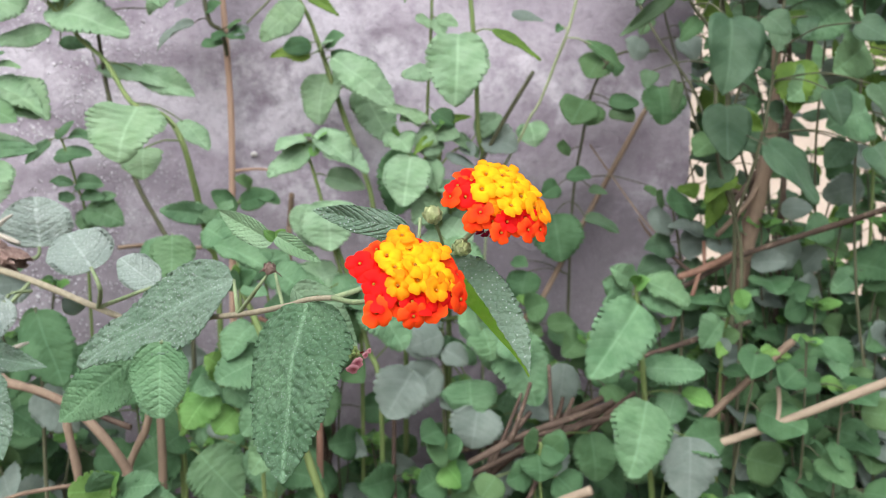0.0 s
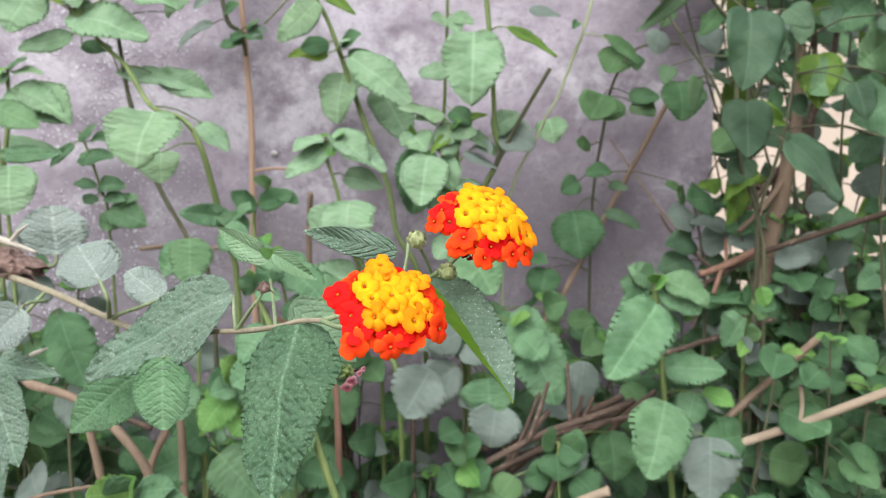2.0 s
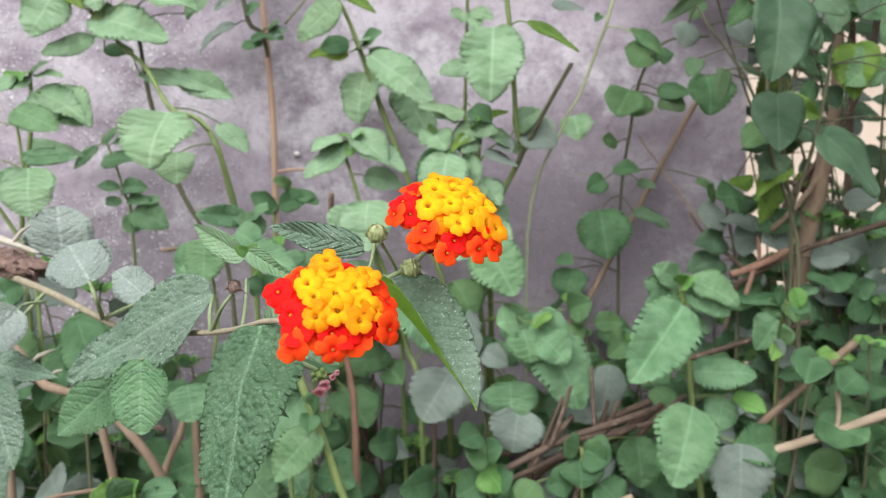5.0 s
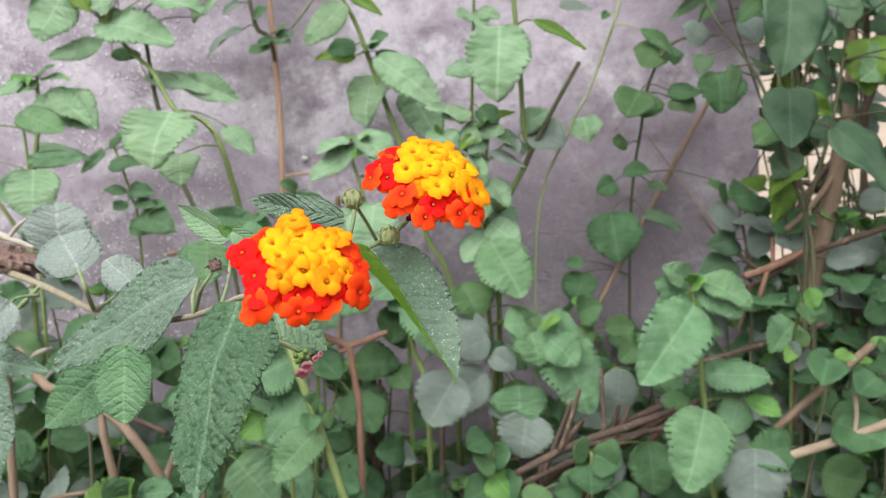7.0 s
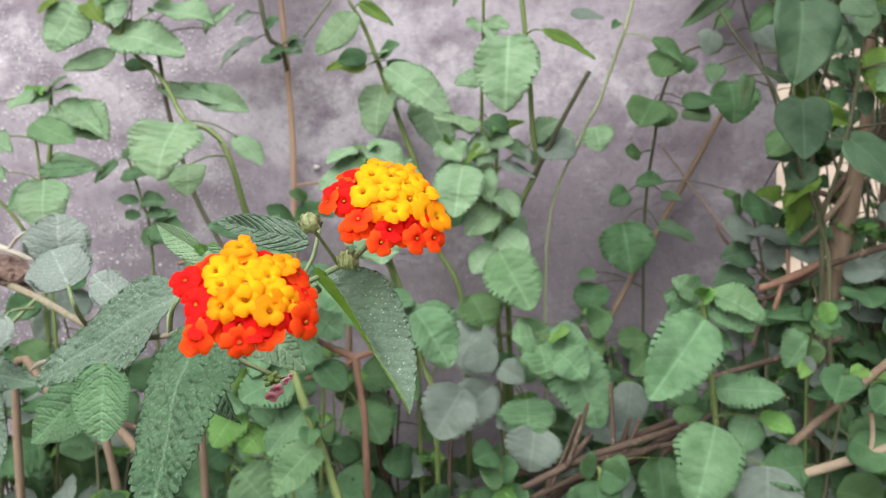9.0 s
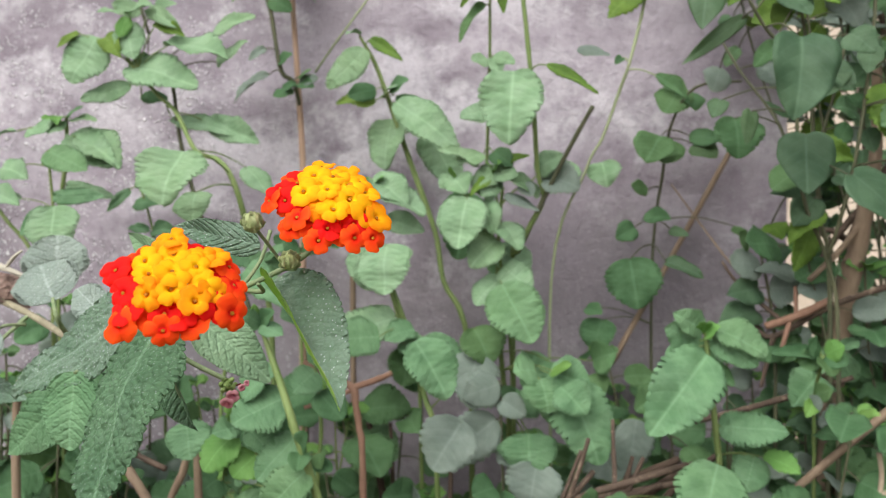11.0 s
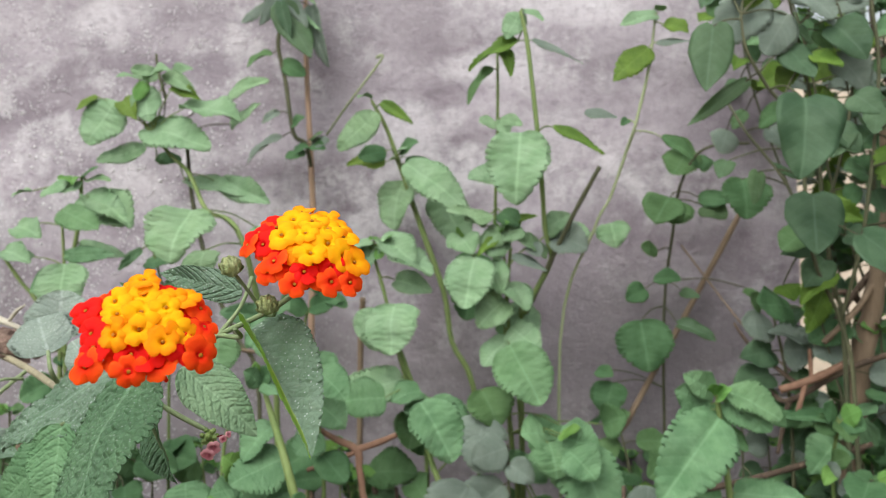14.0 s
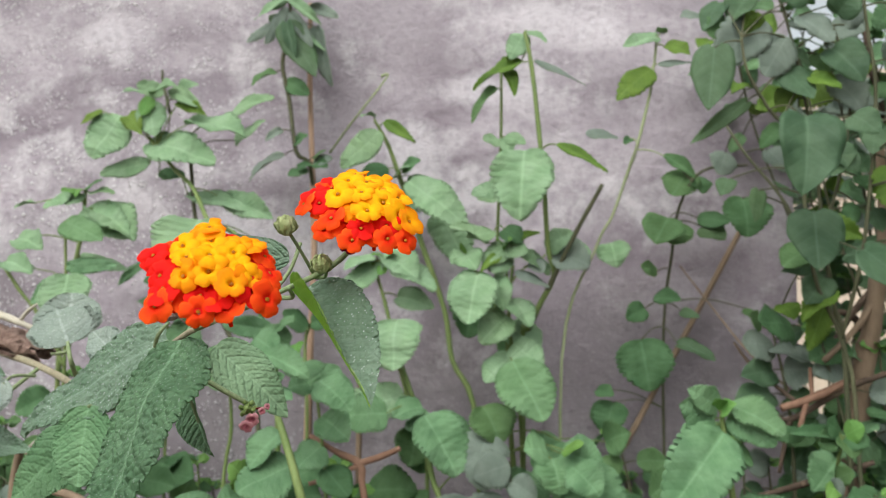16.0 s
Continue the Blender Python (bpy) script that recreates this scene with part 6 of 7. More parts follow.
stick(
    "dead_twig", "thin brown upright twig among low leaves",
    [(-0.0391, 0.8, 0.4056, 0.0047), (-0.0472, 0.8, 0.4684, 0.0047), (-0.0636, 0.8, 0.561, 0.0035), (-0.0691, 0.8, 0.5853, 0.0029)],
    M_BARK, rooted=True, knots=0.12, category="twig",
    branches=[[(-0.05, 0.8, 0.4809, 0.0023), (-0.0429, 0.79, 0.5272, 0.0023), (-0.0449, 0.79, 0.5874, 0.0017)]],
)
stick(
    "cut_stub", "short grey-tan cut stub beside the wall",
    [(-0.093, 0.84, 0.7006, 0.0031), (-0.0922, 0.84, 0.7375, 0.0031), (-0.0887, 0.83, 0.773, 0.003)],
    M_TAN, rooted=True, knots=0.05, category="stub",
    branches=[],
)
plant(
    "lantana_bush", "thick green lantana stalk with round young leaves", "bush",
    [
        [(-0.0146, 0.49, 0.5016, 0.0029), (-0.0301, 0.495, 0.5654, 0.0028), (-0.0471, 0.5, 0.6169, 0.0027), (-0.061, 0.5, 0.6584, 0.0026), (-0.0716, 0.51, 0.6804, 0.0025), (-0.0825, 0.52, 0.7014, 0.002), (-0.0926, 0.53, 0.72, 0.0013)],
    ],
    [
        (-0.0902, 0.525, 0.7197, -0.0984, 0.513, 0.7275, 0.0123, -6, "mid"),
        (-0.091, 0.525, 0.7204, -0.0776, 0.513, 0.7293, 0.0108, 18, "low"),
        (-0.0926, 0.53, 0.72, -0.0922, 0.518, 0.7334, 0.0095, 13, "lime"),
        (-0.0879, 0.52, 0.719, -0.0702, 0.508, 0.7144, 0.0114, -10, "mid"),
        (-0.0571, 0.5, 0.6437, -0.0499, 0.488, 0.6582, 0.0105, -2, "round"),
        (-0.0572, 0.5, 0.6419, -0.0557, 0.488, 0.6331, 0.0119, -17, "round"),
        (-0.0645, 0.52, 0.647, -0.0884, 0.508, 0.6203, 0.0218, 14, "mid_oval"),
        (-0.053, 0.5, 0.6309, -0.0796, 0.488, 0.602, 0.0244, 7, "mid"),
        (-0.0834, 0.53, 0.6912, -0.1009, 0.518, 0.6679, 0.0219, 17, "mid"),
        (-0.0724, 0.52, 0.6718, -0.1041, 0.508, 0.6561, 0.0286, 13, "mid"),
    ],
    M_STALK,
)
plant(
    "lantana_bush", "thin lantana stem with small paired leaves", "bush",
    [
        [(-0.1381, 0.8, 0.6463, 0.0018), (-0.1398, 0.8, 0.6936, 0.0018), (-0.1476, 0.82, 0.751, 0.0018), (-0.1308, 0.83, 0.7804, 0.0015)],
    ],
    [
        (-0.141, 0.8, 0.7577, -0.1637, 0.788, 0.7754, 0.0175, 7, "low"),
        (-0.138, 0.8, 0.7635, -0.1018, 0.788, 0.7721, 0.0199, 10, "low"),
        (-0.1261, 0.8, 0.7807, -0.1408, 0.788, 0.7894, 0.014, 3, "low"),
        (-0.1204, 0.8, 0.7778, -0.0963, 0.788, 0.7635, 0.0175, -17, "low"),
        (-0.1287, 0.7, 0.7463, -0.1532, 0.688, 0.7572, 0.0184, 4, "mid"),
        (-0.1459, 0.7, 0.7566, -0.1873, 0.688, 0.7614, 0.0174, -22, "mid"),
        (-0.1408, 0.7, 0.7606, -0.1235, 0.688, 0.7644, 0.0204, -16, "mid"),
        (-0.1338, 0.62, 0.7512, -0.1098, 0.608, 0.7385, 0.0226, 12, "mid"),
        (-0.1212, 0.6, 0.7393, -0.0812, 0.588, 0.7227, 0.0184, -20, "mid"),
        (-0.1019, 0.64, 0.7311, -0.0913, 0.628, 0.7183, 0.028, -18, "mid"),
        (-0.0812, 0.62, 0.7191, -0.0536, 0.608, 0.6977, 0.0271, -18, "mid"),
        (-0.1006, 0.62, 0.7464, -0.0968, 0.608, 0.7339, 0.0136, 17, "lime"),
    ],
    M_STALK,
)

# ---- dead twigs tangled low among the leaves ----
stick(
    "dead_twig", "dark brown dead twig low in the bushes",
    [(0.0843, 0.67, 0.5343, 0.0029), (0.1336, 0.675, 0.5575, 0.0032), (0.1812, 0.68, 0.5717, 0.0031), (0.2266, 0.7, 0.5796, 0.0026)],
    M_BARK, rooted=False, knots=0.2, category="twig",
    branches=[[(0.1631, 0.68, 0.5657, 0.0023), (0.163, 0.69, 0.5934, 0.0019), (0.1635, 0.7, 0.6174, 0.0015)], [(0.1225, 0.67, 0.5542, 0.0023), (0.1324, 0.67, 0.5831, 0.0021), (0.1399, 0.67, 0.6087, 0.0017)]],
)
stick(
    "dead_twig", "reddish brown dead twig slanting through the leaves",
    [(0.1068, 0.7, 0.5049, 0.0031), (0.1253, 0.7, 0.5427, 0.0031), (0.1485, 0.71, 0.5689, 0.0027)],
    M_BARK, rooted=True, knots=0.2, category="twig",
    branches=[],
)
stick(
    "dead_twig", "brown dead twig lying across the undergrowth",
    [(0.246, 0.78, 0.5968, 0.003), (0.2781, 0.77, 0.6075, 0.0029), (0.3208, 0.76, 0.6237, 0.0029), (0.3802, 0.74, 0.6497, 0.0024)],
    M_BARK, rooted=False, knots=0.2, category="twig",
    branches=[],
)
stick(
    "dead_twig", "dark dead twig low in the bushes",
    [(0.0797, 0.72, 0.5284, 0.0029), (0.1379, 0.71, 0.5422, 0.0032), (0.1894, 0.71, 0.5532, 0.0029), (0.25, 0.72, 0.5621, 0.0026)],
    M_BARK, rooted=False, knots=0.2, category="twig",
    branches=[],
)
stick(
    "dead_twig", "thick knotty brown twig with cut side shoots",
    [(-0.3129, 0.6, 0.6431, 0.0030), (-0.2653, 0.57, 0.6414, 0.0033), (-0.2332, 0.56, 0.6352, 0.0031), (-0.2042, 0.55, 0.621, 0.0034), (-0.1745, 0.54, 0.5888, 0.0035), (-0.1585, 0.54, 0.5428, 0.0035)],
    M_TAN, rooted=True, knots=0.18, category="twig",
    branches=[[(-0.2213, 0.56, 0.6328, 0.0027), (-0.2163, 0.55, 0.615, 0.003), (-0.21, 0.55, 0.5775, 0.003), (-0.2097, 0.55, 0.5396, 0.003)]],
)
stick(
    "dead_twig", "brown broken twig behind the front leaves",
    [(-0.1663, 0.6, 0.6135, 0.003), (-0.1779, 0.6, 0.5934, 0.003), (-0.1921, 0.6, 0.5619, 0.003), (-0.2026, 0.6, 0.5161, 0.003)],
    M_TAN, rooted=True, knots=0.2, category="twig",
    branches=[],
)
stick(
    "dead_twig", "thin pinkish twig lying low",
    [(-0.2437, 0.5, 0.581, 0.0014), (-0.2254, 0.5, 0.587, 0.0014), (-0.1982, 0.5, 0.5913, 0.0014), (-0.1854, 0.52, 0.5848, 0.0011)],
    M_TAN, rooted=False, knots=0.1, category="twig",
    branches=[],
)
stick(
    "dead_twig", "brown upright twig in the undergrowth",
    [(0.02, 0.74, 0.4445, 0.0024), (0.0187, 0.74, 0.5025, 0.0024), (0.0194, 0.75, 0.5565, 0.0021)],
    M_BARK, rooted=True, knots=0.1, category="twig",
    branches=[],
)
stick(
    "dead_twig", "reddish thin twig behind the grey leaves",
    [(-0.1621, 0.8, 0.7201, 0.0018), (-0.1908, 0.8, 0.7175, 0.0018), (-0.2193, 0.78, 0.7224, 0.0022), (-0.2462, 0.76, 0.7217, 0.0021)],
    M_TAN, rooted=False, knots=0.1, category="twig",
    branches=[],
)
plant(
    "low_herb", "fresh green toothed rosette close to the ground", "herb",
    [
        [(-0.1501, 0.44, 0.579, 0.0016), (-0.1502, 0.44, 0.6027, 0.0016), (-0.1498, 0.44, 0.6128, 0.0013)],
    ],
    [
        (-0.1498, 0.44, 0.6121, -0.1695, 0.428, 0.6166, 0.0198, -14, "lime"),
        (-0.1497, 0.44, 0.6145, -0.1551, 0.428, 0.6276, 0.0176, -21, "mid"),
        (-0.1487, 0.44, 0.6144, -0.1412, 0.428, 0.6266, 0.0128, 15, "lime"),
        (-0.1456, 0.44, 0.6127, -0.1197, 0.428, 0.6202, 0.0192, -17, "mid"),
        (-0.1425, 0.44, 0.6092, -0.1092, 0.428, 0.6085, 0.0192, 15, "mid"),
        (-0.1521, 0.44, 0.6095, -0.1607, 0.428, 0.6049, 0.0192, 8, "mid"),
    ],
    M_STALK,
)
plant(
    "lantana_bush", "low lantana shoot with rounded leaves", "bush",
    [
        [(-0.153, 0.62, 0.4909, 0.0023), (-0.1529, 0.62, 0.5389, 0.0023), (-0.1545, 0.62, 0.5863, 0.0018)],
    ],
    [
        (-0.1546, 0.62, 0.5839, -0.1675, 0.608, 0.5767, 0.0271, 15, "low"),
        (-0.15, 0.62, 0.5862, -0.1313, 0.608, 0.5967, 0.0271, 20, "mid"),
        (-0.1544, 0.62, 0.5909, -0.1444, 0.608, 0.6038, 0.0204, 3, "lime"),
        (-0.1369, 0.6, 0.5743, -0.1027, 0.588, 0.5417, 0.0394, 13, "mid"),
        (-0.13, 0.62, 0.5716, -0.1004, 0.608, 0.5891, 0.0317, -20, "low"),
        (-0.1024, 0.62, 0.5851, -0.0755, 0.608, 0.6001, 0.0271, 12, "low"),
        (-0.0971, 0.6, 0.5779, -0.0786, 0.588, 0.5447, 0.021, 0, "mid"),
        (-0.1574, 0.62, 0.5675, -0.1903, 0.608, 0.5587, 0.0362, 9, "low"),
        (-0.1415, 0.64, 0.6372, -0.1123, 0.628, 0.6065, 0.042, -17, "low"),
        (-0.1277, 0.64, 0.6321, -0.1029, 0.628, 0.6158, 0.028, 11, "grey"),
        (-0.1166, 0.58, 0.6119, -0.1084, 0.568, 0.5982, 0.0211, 19, "grey"),
        (-0.0756, 0.62, 0.5513, -0.0427, 0.608, 0.5457, 0.0253, -19, "low"),
        (-0.1658, 0.64, 0.604, -0.1818, 0.628, 0.5794, 0.0327, -8, "low"),
        (-0.0621, 0.62, 0.5366, -0.0384, 0.608, 0.5267, 0.0271, 3, "low"),
    ],
    M_STALK,
)
plant(
    "low_herb", "small herb with pairs of round green leaves", "herb",
    [
        [(0.0668, 0.7, 0.4452, 0.0015), (0.0669, 0.7, 0.5059, 0.0015), (0.0669, 0.7, 0.544, 0.0015)],
    ],
    [
        (0.0669, 0.7, 0.5386, 0.0475, 0.688, 0.5406, 0.0286, 14, "round"),
        (0.0669, 0.7, 0.5358, 0.0814, 0.688, 0.5478, 0.0204, -11, "round"),
        (0.0642, 0.7, 0.5114, 0.0396, 0.688, 0.5007, 0.0307, -14, "low"),
        (0.0695, 0.7, 0.5058, 0.0918, 0.688, 0.5208, 0.0256, -11, "round"),
        (0.0722, 0.7, 0.4948, 0.0998, 0.688, 0.4937, 0.0256, 5, "low"),
        (0.0616, 0.7, 0.5549, 0.0424, 0.688, 0.5514, 0.0256, 11, "round"),
        (0.0669, 0.7, 0.5223, 0.0814, 0.688, 0.505, 0.0307, -5, "lime"),
    ],
    M_STALK,
)
plant(
    "low_herb", "small herb with round green leaf pairs", "herb",
    [
        [(0.1519, 0.66, 0.4623, 0.0014), (0.1487, 0.66, 0.5199, 0.0014), (0.1483, 0.66, 0.5561, 0.0014)],
    ],
    [
        (0.1458, 0.66, 0.5562, 0.1307, 0.648, 0.5657, 0.0193, -6, "round"),
        (0.1509, 0.66, 0.5535, 0.1706, 0.648, 0.5497, 0.0289, -5, "round"),
        (0.1459, 0.66, 0.5459, 0.146, 0.648, 0.5249, 0.0313, -7, "low"),
        (0.1535, 0.66, 0.5457, 0.1654, 0.648, 0.5649, 0.0193, -4, "round"),
        (0.1385, 0.66, 0.5306, 0.1162, 0.648, 0.5256, 0.0241, -18, "low"),
        (0.2056, 0.7, 0.5518, 0.2082, 0.688, 0.5072, 0.0358, 0, "low"),
        (0.1082, 0.66, 0.5261, 0.0939, 0.648, 0.5109, 0.0241, 21, "round"),
        (0.1639, 0.66, 0.5248, 0.1812, 0.648, 0.5086, 0.0289, -4, "low"),
    ],
    M_STALK,
)
stick(
    "dead_twig", "reddish brown dead twig in the dark gap between leaves",
    [(0.0669, 0.7, 0.4993, 0.0026), (0.1105, 0.69, 0.5261, 0.0028), (0.1562, 0.69, 0.5465, 0.0028), (0.2054, 0.7, 0.5616, 0.0026)],
    M_BARK, rooted=False, knots=0.2, category="twig",
    branches=[[(0.1105, 0.69, 0.5261, 0.002), (0.1234, 0.69, 0.5596, 0.002), (0.1358, 0.69, 0.5929, 0.0015)]],
)
stick(
    "dead_twig", "thin brown dead twig in the dark gap between leaves",
    [(0.1933, 0.72, 0.5789, 0.0019), (0.1682, 0.7, 0.5362, 0.0023), (0.1451, 0.69, 0.4916, 0.0025), (0.1373, 0.69, 0.4645, 0.0025)],
    M_BARK, rooted=False, knots=0.2, category="twig",
    branches=[],
)
stick(
    "dead_branch", "dark brown dead branch in the gap under the leaves",
    [(0.1146, 0.73, 0.4999, 0.0032), (0.1735, 0.73, 0.5493, 0.004), (0.2284, 0.74, 0.5726, 0.0032)],
    M_DEADWOOD, rooted=False, knots=0.25, category="branch",
    branches=[],
)
stick(
    "dead_branch", "dark brown dead branch in the gap under the leaves",
    [(0.1262, 0.75, 0.5085, 0.0038), (0.1844, 0.75, 0.5274, 0.0047), (0.2466, 0.76, 0.5621, 0.0039)],
    M_DEADWOOD, rooted=False, knots=0.25, category="branch",
    branches=[],
)
stick(
    "dead_branch", "dark brown dead branch in the gap under the leaves",
    [(0.1486, 0.72, 0.4915, 0.0026), (0.1736, 0.72, 0.5448, 0.0029), (0.1855, 0.73, 0.5768, 0.0021)],
    M_DEADWOOD, rooted=False, knots=0.25, category="branch",
    branches=[],
)
stick(
    "dead_branch", "dark brown dead branch in the gap under the leaves",
    [(0.1997, 0.74, 0.5141, 0.0032), (0.2279, 0.74, 0.549, 0.0032), (0.2655, 0.75, 0.5745, 0.0027)],
    M_DEADWOOD, rooted=False, knots=0.25, category="branch",
    branches=[],
)
plant(
    "low_herb", "fresh green toothed lantana rosette low by the branch", "herb",
    [
        [(-0.0776, 0.53, 0.5879, 0.0016), (-0.0913, 0.53, 0.6236, 0.0015), (-0.105, 0.53, 0.6514, 0.0011)],
    ],
    [
        (-0.1106, 0.53, 0.6461, -0.1273, 0.518, 0.6218, 0.0241, 11, "lime"),
        (-0.1013, 0.53, 0.6569, -0.1131, 0.518, 0.6722, 0.0182, -15, "lime"),
        (-0.1069, 0.53, 0.6487, -0.1212, 0.518, 0.6473, 0.0168, 8, "mid"),
        (-0.1012, 0.53, 0.6489, -0.0829, 0.518, 0.6376, 0.016, 11, "mid"),
        (-0.1028, 0.53, 0.6532, -0.1032, 0.518, 0.6599, 0.0066, 8, "lime"),
        (-0.1058, 0.53, 0.6524, -0.0973, 0.518, 0.6607, 0.0058, 1, "lime"),
        (-0.157, 0.56, 0.6441, -0.1489, 0.548, 0.6201, 0.0271, -1, "mid"),
        (-0.0775, 0.53, 0.6542, -0.0716, 0.518, 0.6379, 0.0168, 6, "round"),
        (-0.0511, 0.53, 0.6334, -0.0481, 0.518, 0.6258, 0.0109, 17, "round"),
        (-0.0559, 0.53, 0.6282, -0.0412, 0.518, 0.6239, 0.0095, -15, "round"),
        (-0.0952, 0.53, 0.6308, -0.1076, 0.518, 0.6185, 0.0219, -18, "lime"),
        (-0.0895, 0.53, 0.6237, -0.0673, 0.518, 0.6168, 0.0182, 11, "mid"),
    ],
    M_STALK, reach=0.06,
)
stick(
    "dead_stick", "tan dead stick lying low on the soil side",
    [(-0.2928, 0.6, 0.6385, 0.0021), (-0.2669, 0.6, 0.6292, 0.0023), (-0.2273, 0.59, 0.6177, 0.0025), (-0.1824, 0.58, 0.603, 0.0024)],
    M_BARK, rooted=False, knots=0.3, category="stick",
    branches=[],
)
plant(
    "lantana_bush", "lantana side shoot with pale rounded leaves", "bush",
    [
        [(-0.0871, 0.66, 0.5447, 0.0018), (-0.0833, 0.66, 0.6176, 0.0017), (-0.0888, 0.66, 0.6726, 0.0014), (-0.0951, 0.66, 0.7142, 0.0011)],
    ],
    [
        (-0.0943, 0.66, 0.7249, -0.0732, 0.648, 0.7007, 0.0267, 18, "mid"),
        (-0.0965, 0.66, 0.7142, -0.1143, 0.648, 0.7102, 0.0212, 1, "mid"),
        (-0.089, 0.66, 0.6865, -0.0627, 0.648, 0.6701, 0.0258, -3, "mid"),
        (-0.0877, 0.66, 0.6634, -0.104, 0.648, 0.6468, 0.0258, 10, "mid"),
        (-0.0856, 0.66, 0.6451, -0.0622, 0.648, 0.6252, 0.023, -14, "round"),
    ],
    M_STALK,
)
plant(
    "grey_leaved_herb", "herb with dull grey-mauve leaves in the undergrowth", "herb",
    [
        [(0.0692, 0.73, 0.5267, 0.0015), (0.0676, 0.73, 0.5762, 0.0015), (0.066, 0.74, 0.6241, 0.0013), (0.0655, 0.74, 0.6419, 0.001)],
    ],
    [
        (0.065, 0.735, 0.6397, 0.033, 0.723, 0.6296, 0.0289, -10, "grey"),
        (0.0625, 0.735, 0.6074, 0.0157, 0.723, 0.5711, 0.0371, -13, "grey"),
        (0.0665, 0.735, 0.6251, 0.0889, 0.723, 0.613, 0.0206, 4, "grey"),
        (0.0676, 0.735, 0.5849, 0.0889, 0.723, 0.5677, 0.0258, -8, "grey"),
    ],
    M_STALK_DARK,
)
stick(
    "dry_straw", "bleached curl of dry leaf caught among the stems",
    [(-0.2194, 0.47, 0.6851, 0.0008), (-0.2121, 0.465, 0.6899, 0.0013), (-0.2073, 0.465, 0.6919, 0.0013), (-0.205, 0.47, 0.6926, 0.0005)],
    M_CHALKY, rooted=False, knots=0.3, category="dry leaf",
    branches=[],
)
stick(
    "dry_straw", "bleached scrap of dry leaf caught among the stems",
    [(-0.2149, 0.48, 0.6729, 0.0007), (-0.2107, 0.48, 0.676, 0.0015), (-0.2065, 0.48, 0.6771, 0.0007)],
    M_CHALKY, rooted=False, knots=0.4, category="dry leaf",
    branches=[],
)

plant(
    "low_herb", "dark green herb behind the dusty lantana leaves", "herb",
    [
        [(-0.266, 0.63, 0.529, 0.0015), (-0.266, 0.63, 0.617, 0.0014), (-0.269, 0.63, 0.685, 0.001)],
    ],
    [
        (-0.265, 0.62, 0.685, -0.241, 0.608, 0.628, 0.0338, 0, "low"),
        (-0.277, 0.64, 0.653, -0.304, 0.628, 0.604, 0.0283, 0, "low"),
        (-0.268, 0.63, 0.62, -0.235, 0.618, 0.588, 0.0283, 12, "grey"),
    ],
    M_STALK_DARK,
)
plant(
    "low_herb", "soft green herb behind the spent flower head", "herb",
    [
        [(-0.159, 0.63, 0.615, 0.0015), (-0.154, 0.63, 0.681, 0.0014), (-0.162, 0.63, 0.744, 0.001)],
    ],
    [
        (-0.159, 0.62, 0.745, -0.157, 0.608, 0.71, 0.0285, 0, "mid"),
        (-0.165, 0.63, 0.74, -0.185, 0.628, 0.714, 0.0221, 10, "mid"),
    ],
    M_STALK,
)

plant(
    "low_herb", "soft green herb with broad flat leaves before the wall", "herb",
    [
        [(-0.338, 0.7, 0.7, 0.0017), (-0.34, 0.7, 0.765, 0.0016), (-0.343, 0.7, 0.811, 0.0014), (-0.347, 0.7, 0.855, 0.0012)],
        [(-0.338, 0.7, 0.72, 0.002), (-0.368, 0.7, 0.769, 0.0018), (-0.385, 0.7, 0.788, 0.0018), (-0.403, 0.7, 0.811, 0.0016)],
    ],
    [
        (-0.343, 0.7, 0.812, -0.287, 0.688, 0.813, 0.0133, 30, "mid"),
        (-0.335, 0.7, 0.797, -0.368, 0.688, 0.779, 0.0243, 0, "mid"),
        (-0.403, 0.7, 0.817, -0.368, 0.688, 0.805, 0.0182, 0, "lantana"),
        (-0.347, 0.7, 0.854, -0.304, 0.69, 0.835, 0.0272, -10, "mid"),
    ],
    M_STALK,
)

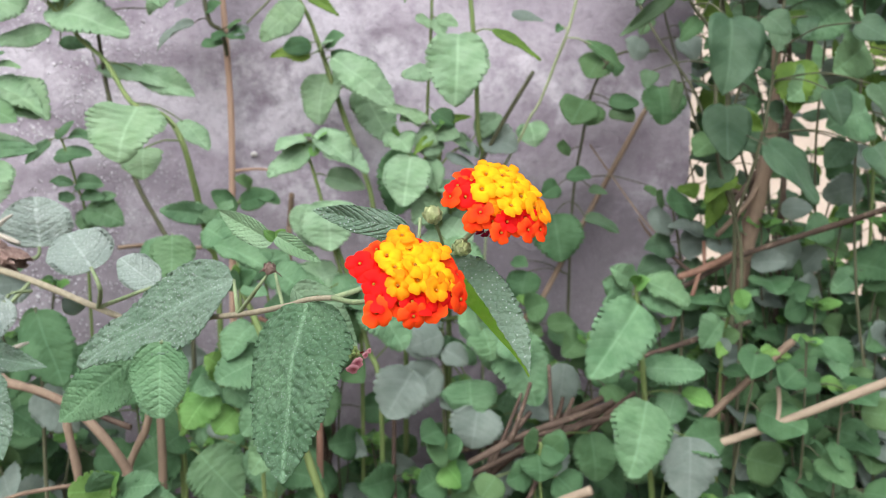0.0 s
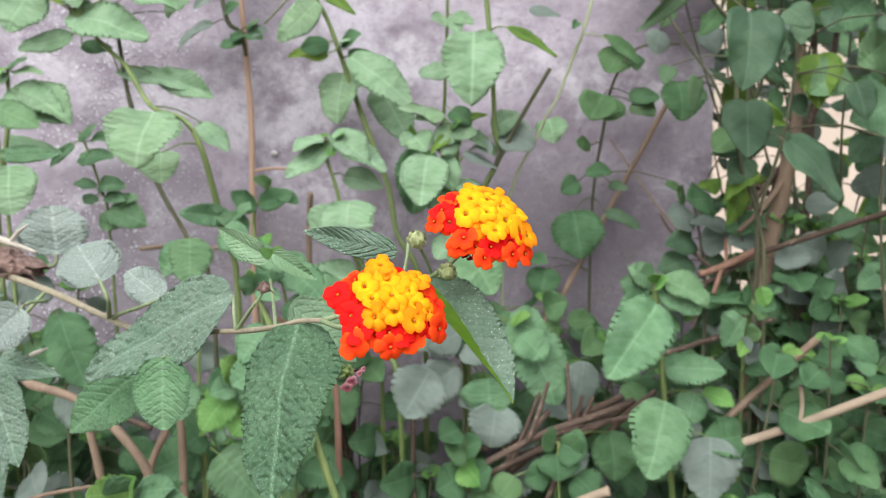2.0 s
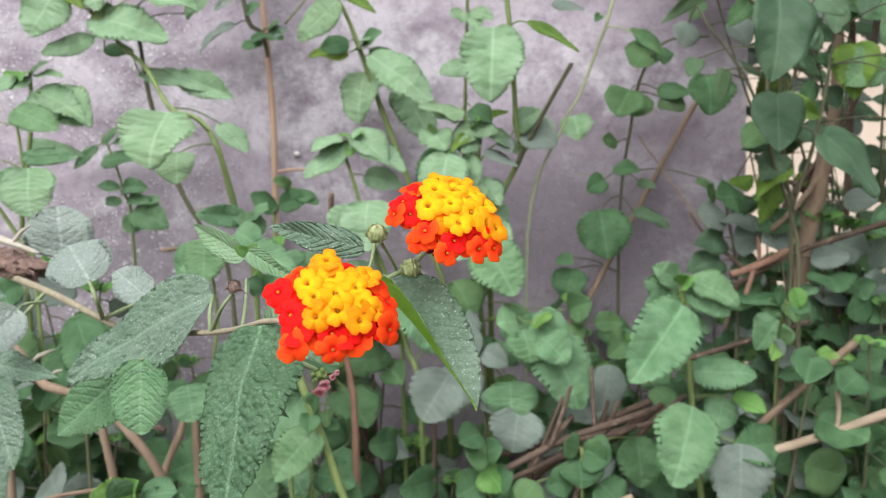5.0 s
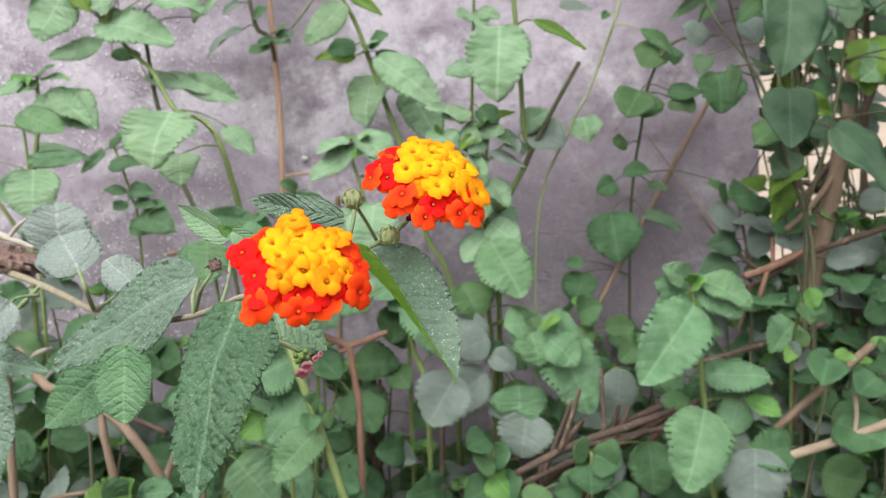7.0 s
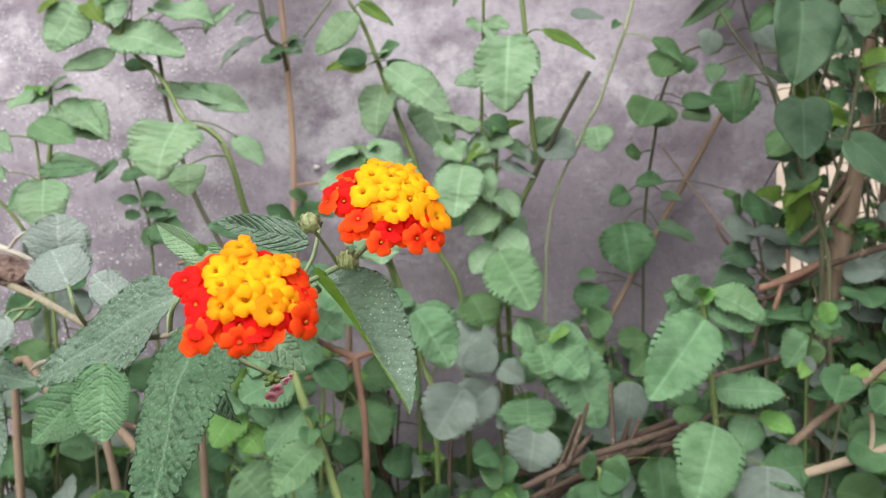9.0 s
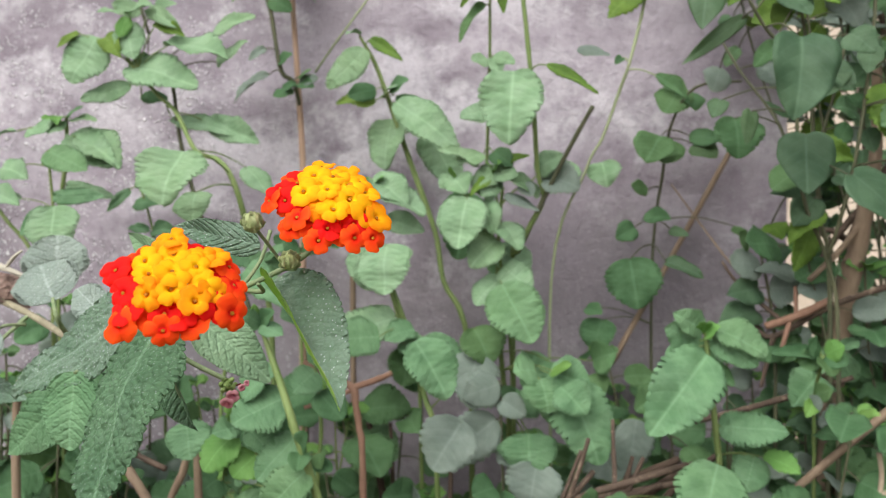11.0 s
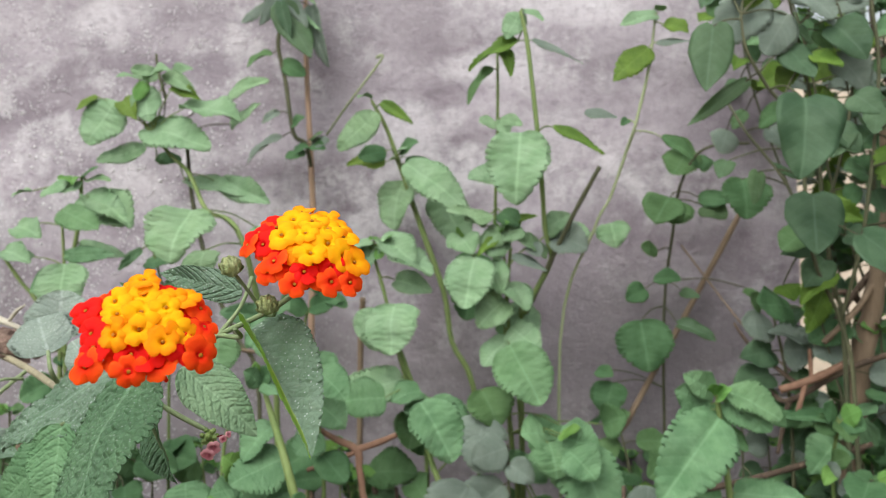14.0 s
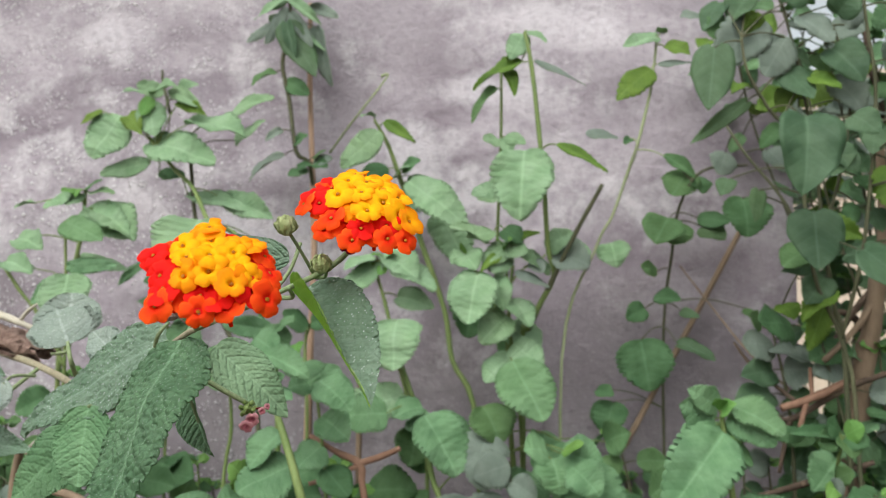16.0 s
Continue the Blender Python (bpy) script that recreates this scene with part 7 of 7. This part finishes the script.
# ---- dense low undergrowth, seeded ----
def undergrowth(seed, count, xs, ys, tops, size, kinds, label, leaves=12, name="low_herb", category="herb", spread=0.05, stalk=M_STALK_DARK, group="", start=0.5):
    """Small leafy shoots standing in the soil within a stretch of the plan."""
    rnd = random.Random(seed)
    for _ in range(count):
        x, y, top = rnd.uniform(*xs), rnd.uniform(*ys), rnd.uniform(*tops)
        lean = Vector((rnd.uniform(-0.05, 0.05), rnd.uniform(-0.04, 0.04), 0))
        foot = Vector((x, y, 0))
        sway = 0.004 + 0.022 * max(0, top - 0.6)
        slant = 0.5 * max(0, top - 0.55) * math.sin(x * 90 + y * 37)
        slant = Vector((abs(slant), 0, 0))

        def along(f):
            bend = Vector((math.sin(7 * f + x * 40) + 0.5 * math.sin(17 * f + y * 60), math.sin(9 * f + y * 50), 0)) * sway
            return foot + slant * (1 - f) ** 1.5 + lean * (1 + 2 * max(0, top - 0.6)) * f * f + bend + Vector((0, 0, top * f))

        rows = [(*along(k / 8), 0.0022 - 0.00015 * k) for k in range(9)]
        blades = []
        turn = rnd.uniform(0, 6.28)
        for k in range(leaves):
            f = start + (1 - start) * (k + 1) / leaves
            p = along(f)
            turn += 2.4 if rnd.random() < 0.8 else 1.2
            length = rnd.uniform(*size) * (1.15 - 0.4 * f)
            out = Vector((math.cos(turn), math.sin(turn) * 0.8 - 0.35, rnd.uniform(-0.75, 0.15)))
            b = p + Vector((math.cos(turn), math.sin(turn) * 0.8 - 0.2, 0.2)) * rnd.uniform(0.4, 1) * spread * 0.5
            t = b + out.normalized() * length
            blades.append((*b, *t, length * rnd.uniform(0.6, 0.85), rnd.uniform(-25, 25), rnd.choice(kinds)))
        if "low" in kinds or "mid" in kinds:
            tip = along(1)
            for k in range(5):
                a = turn + 1.26 * k
                d = Vector((math.cos(a), math.sin(a) - 0.3, 0.25))
                r = rnd.uniform(0.3, 0.55) * size[0]
                blades.append((*(tip + d * 0.002), *(tip + d * r), r * 0.7, 0, "lime" if k < 3 else kinds[0]))
        plant(name, label, category, [rows], blades, stalk, group)

undergrowth(11, 18, (-0.55, 0.0), (0.7, 0.88), (0.46, 0.62), (0.035, 0.06), ("low", "round", "low", "round", "dark", "grey"), "low leafy herb at the wall's foot")
undergrowth(12, 8, (0.0, 0.06), (0.7, 0.88), (0.44, 0.56), (0.035, 0.06), ("low", "round", "low", "round", "low", "grey"), "low leafy herb at the wall's foot")
undergrowth(21, 7, (0.06, 0.2), (0.7, 0.88), (0.38, 0.52), (0.035, 0.06), ("low", "round", "low", "round", "low", "grey"), "low leafy herb at the wall's foot")
undergrowth(22, 26, (0.2, 0.5), (0.68, 0.88), (0.48, 0.66), (0.035, 0.06), ("low", "round", "low", "round", "low", "grey"), "low leafy herb at the wall's foot")
undergrowth(23, 14, (0.36, 0.62), (0.8, 1.0), (0.52, 0.72), (0.04, 0.065), ("low", "low", "dark", "round"), "dense dark leafy shrub by the wall's end", 13, "dark_shrub", "shrub", 0.06)
undergrowth(20, 5, (0.38, 0.52), (0.72, 0.92), (1.02, 1.24), (0.04, 0.065), ("mid", "grey", "olive", "dark", "mid"), "tall leafy shrub shoot with mixed green leaves", 18, "dark_shrub", "shrub", 0.1, M_STALK_DARK, "", 0.8)
undergrowth(19, 26, (0.42, 1.0), (0.95, 1.35), (0.44, 0.66), (0.04, 0.07), ("dark", "low", "dark"), "dense dark leafy shrub behind the wall's end", 14, "dark_shrub", "shrub", 0.07)
undergrowth(13, 34, (0.34, 0.75), (0.6, 0.95), (0.5, 0.74), (0.035, 0.065), ("low", "dark", "low", "grey"), "dense dark green undergrowth by the wall's end")
undergrowth(25, 20, (0.1, 0.42), (0.8, 0.9), (0.48, 0.62), (0.04, 0.06), ("low", "dark", "low", "round"), "dark leafy herb at the wall's foot")
undergrowth(26, 4, (0.37, 0.46), (0.8, 0.93), (1.06, 1.2), (0.03, 0.05), ("grey", "mid", "mid", "olive"), "tall leafy shrub shoot with small mixed leaves", 18, "dark_shrub", "shrub", 0.08, M_STALK_DARK, "", 0.84)
undergrowth(27, 3, (0.46, 0.64), (1.0, 1.15), (0.8, 0.98), (0.04, 0.06), ("dark", "low", "dark"), "dark leafy shrub shoot behind the wall's end", 14, "dark_shrub", "shrub", 0.08, M_STALK_DARK, "", 0.78)
undergrowth(31, 6, (0.66, 1.0), (1.14, 1.4), (0.9, 1.35), (0.04, 0.065), ("dark", "low", "olive", "mid"), "dark leafy shrub behind the wall's end", 20, "dark_shrub", "shrub", 0.1, M_STALK_DARK, "", 0.5)
undergrowth(32, 2, (0.45, 0.52), (0.97, 1.1), (1.05, 1.28), (0.04, 0.06), ("mid", "grey", "olive"), "leafy shrub shoot behind the wall's end", 20, "dark_shrub", "shrub", 0.08, M_STALK_DARK, "", 0.74)
undergrowth(33, 8, (0.33, 0.52), (0.7, 0.79), (0.64, 0.77), (0.04, 0.06), ("low", "mid", "low", "grey"), "leafy shoot at the shrub's foot", 13, "dark_shrub", "shrub", 0.06)
undergrowth(34, 14, (0.6, 1.05), (0.95, 1.35), (0.72, 0.98), (0.04, 0.065), ("dark", "low", "olive", "dark"), "dense leafy shrub behind the wall's end", 18, "dark_shrub", "shrub", 0.09, M_STALK_DARK, "", 0.5)
undergrowth(35, 7, (-0.46, -0.24), (0.64, 0.8), (0.62, 0.71), (0.035, 0.06), ("low", "round", "grey", "low"), "dark green herb behind the dusty branch", 10, start=0.72)
undergrowth(24, 7, (0.24, 0.45), (0.58, 0.7), (0.42, 0.52), (0.03, 0.055), ("low", "round", "low"), "fresh green low herb")
undergrowth(14, 12, (-0.3, 0.03), (0.56, 0.72), (0.42, 0.54), (0.03, 0.055), ("low", "round", "low"), "fresh green low herb")
undergrowth(15, 7, (0.44, 0.95), (0.7, 1.15), (0.85, 1.25), (0.05, 0.08), ("dark", "mid", "grey"), "tall dark heart-leaved shrub shoot", 16, "dark_shrub", "shrub", 0.1, M_STALK_DARK, "", 0.72)
undergrowth(17, 6, (-0.42, -0.08), (0.68, 0.85), (0.5, 0.62), (0.045, 0.07), ("low", "mid", "low"), "pale green lantana shoot before the wall", 12, "lantana_bush", "bush", 0.06, M_STALK)
undergrowth(18, 7, (0.1, 0.34), (0.74, 0.86), (0.5, 0.6), (0.045, 0.07), ("mid", "low", "grey"), "pale green lantana shoot before the wall", 10, "lantana_bush", "bush", 0.06, M_STALK)

# ---- small things ----
pebble = new("pebble", ball_mesh("pebble", M_CHALK, 3, 0.8))
pebble.matrix_basis = Matrix.Translation((-0.1426, 0.927, 0.8169)) @ Matrix.Diagonal((0.004, 0.003, 0.004, 1))
tagged(pebble, "pale pebble set in the cement wall", "pebble")
spray = root("lantana_spray", (0.6144, 0.9, 0), "small distant orange lantana bloom on a thin stem", "flower")
part("stem", tube_mesh("stem", [(0.6144, 0.9, 0), (0.6093, 0.9, 0.7998), (0.5721, 0.88, 0.9228)], [0.003, 0.002, 0.0015], M_STALK, 7, 0.05, (0.6144, 0.9, 0)), spray)
for k in range(9):
    d = Vector((math.cos(2.4 * k), math.sin(2.4 * k), 0)) * 0.0022 * math.sqrt(k)
    part("floret", FLORETS["orange"][k % 3], spray, facing(Vector((0.572, 0.88, 0.9247)) + Vector((d.x, 0, d.y)), (d.x * 90, -1, 0.4 + d.y * 90), k) @ Matrix.Diagonal((0.003, 0.003, 0.003, 1)))
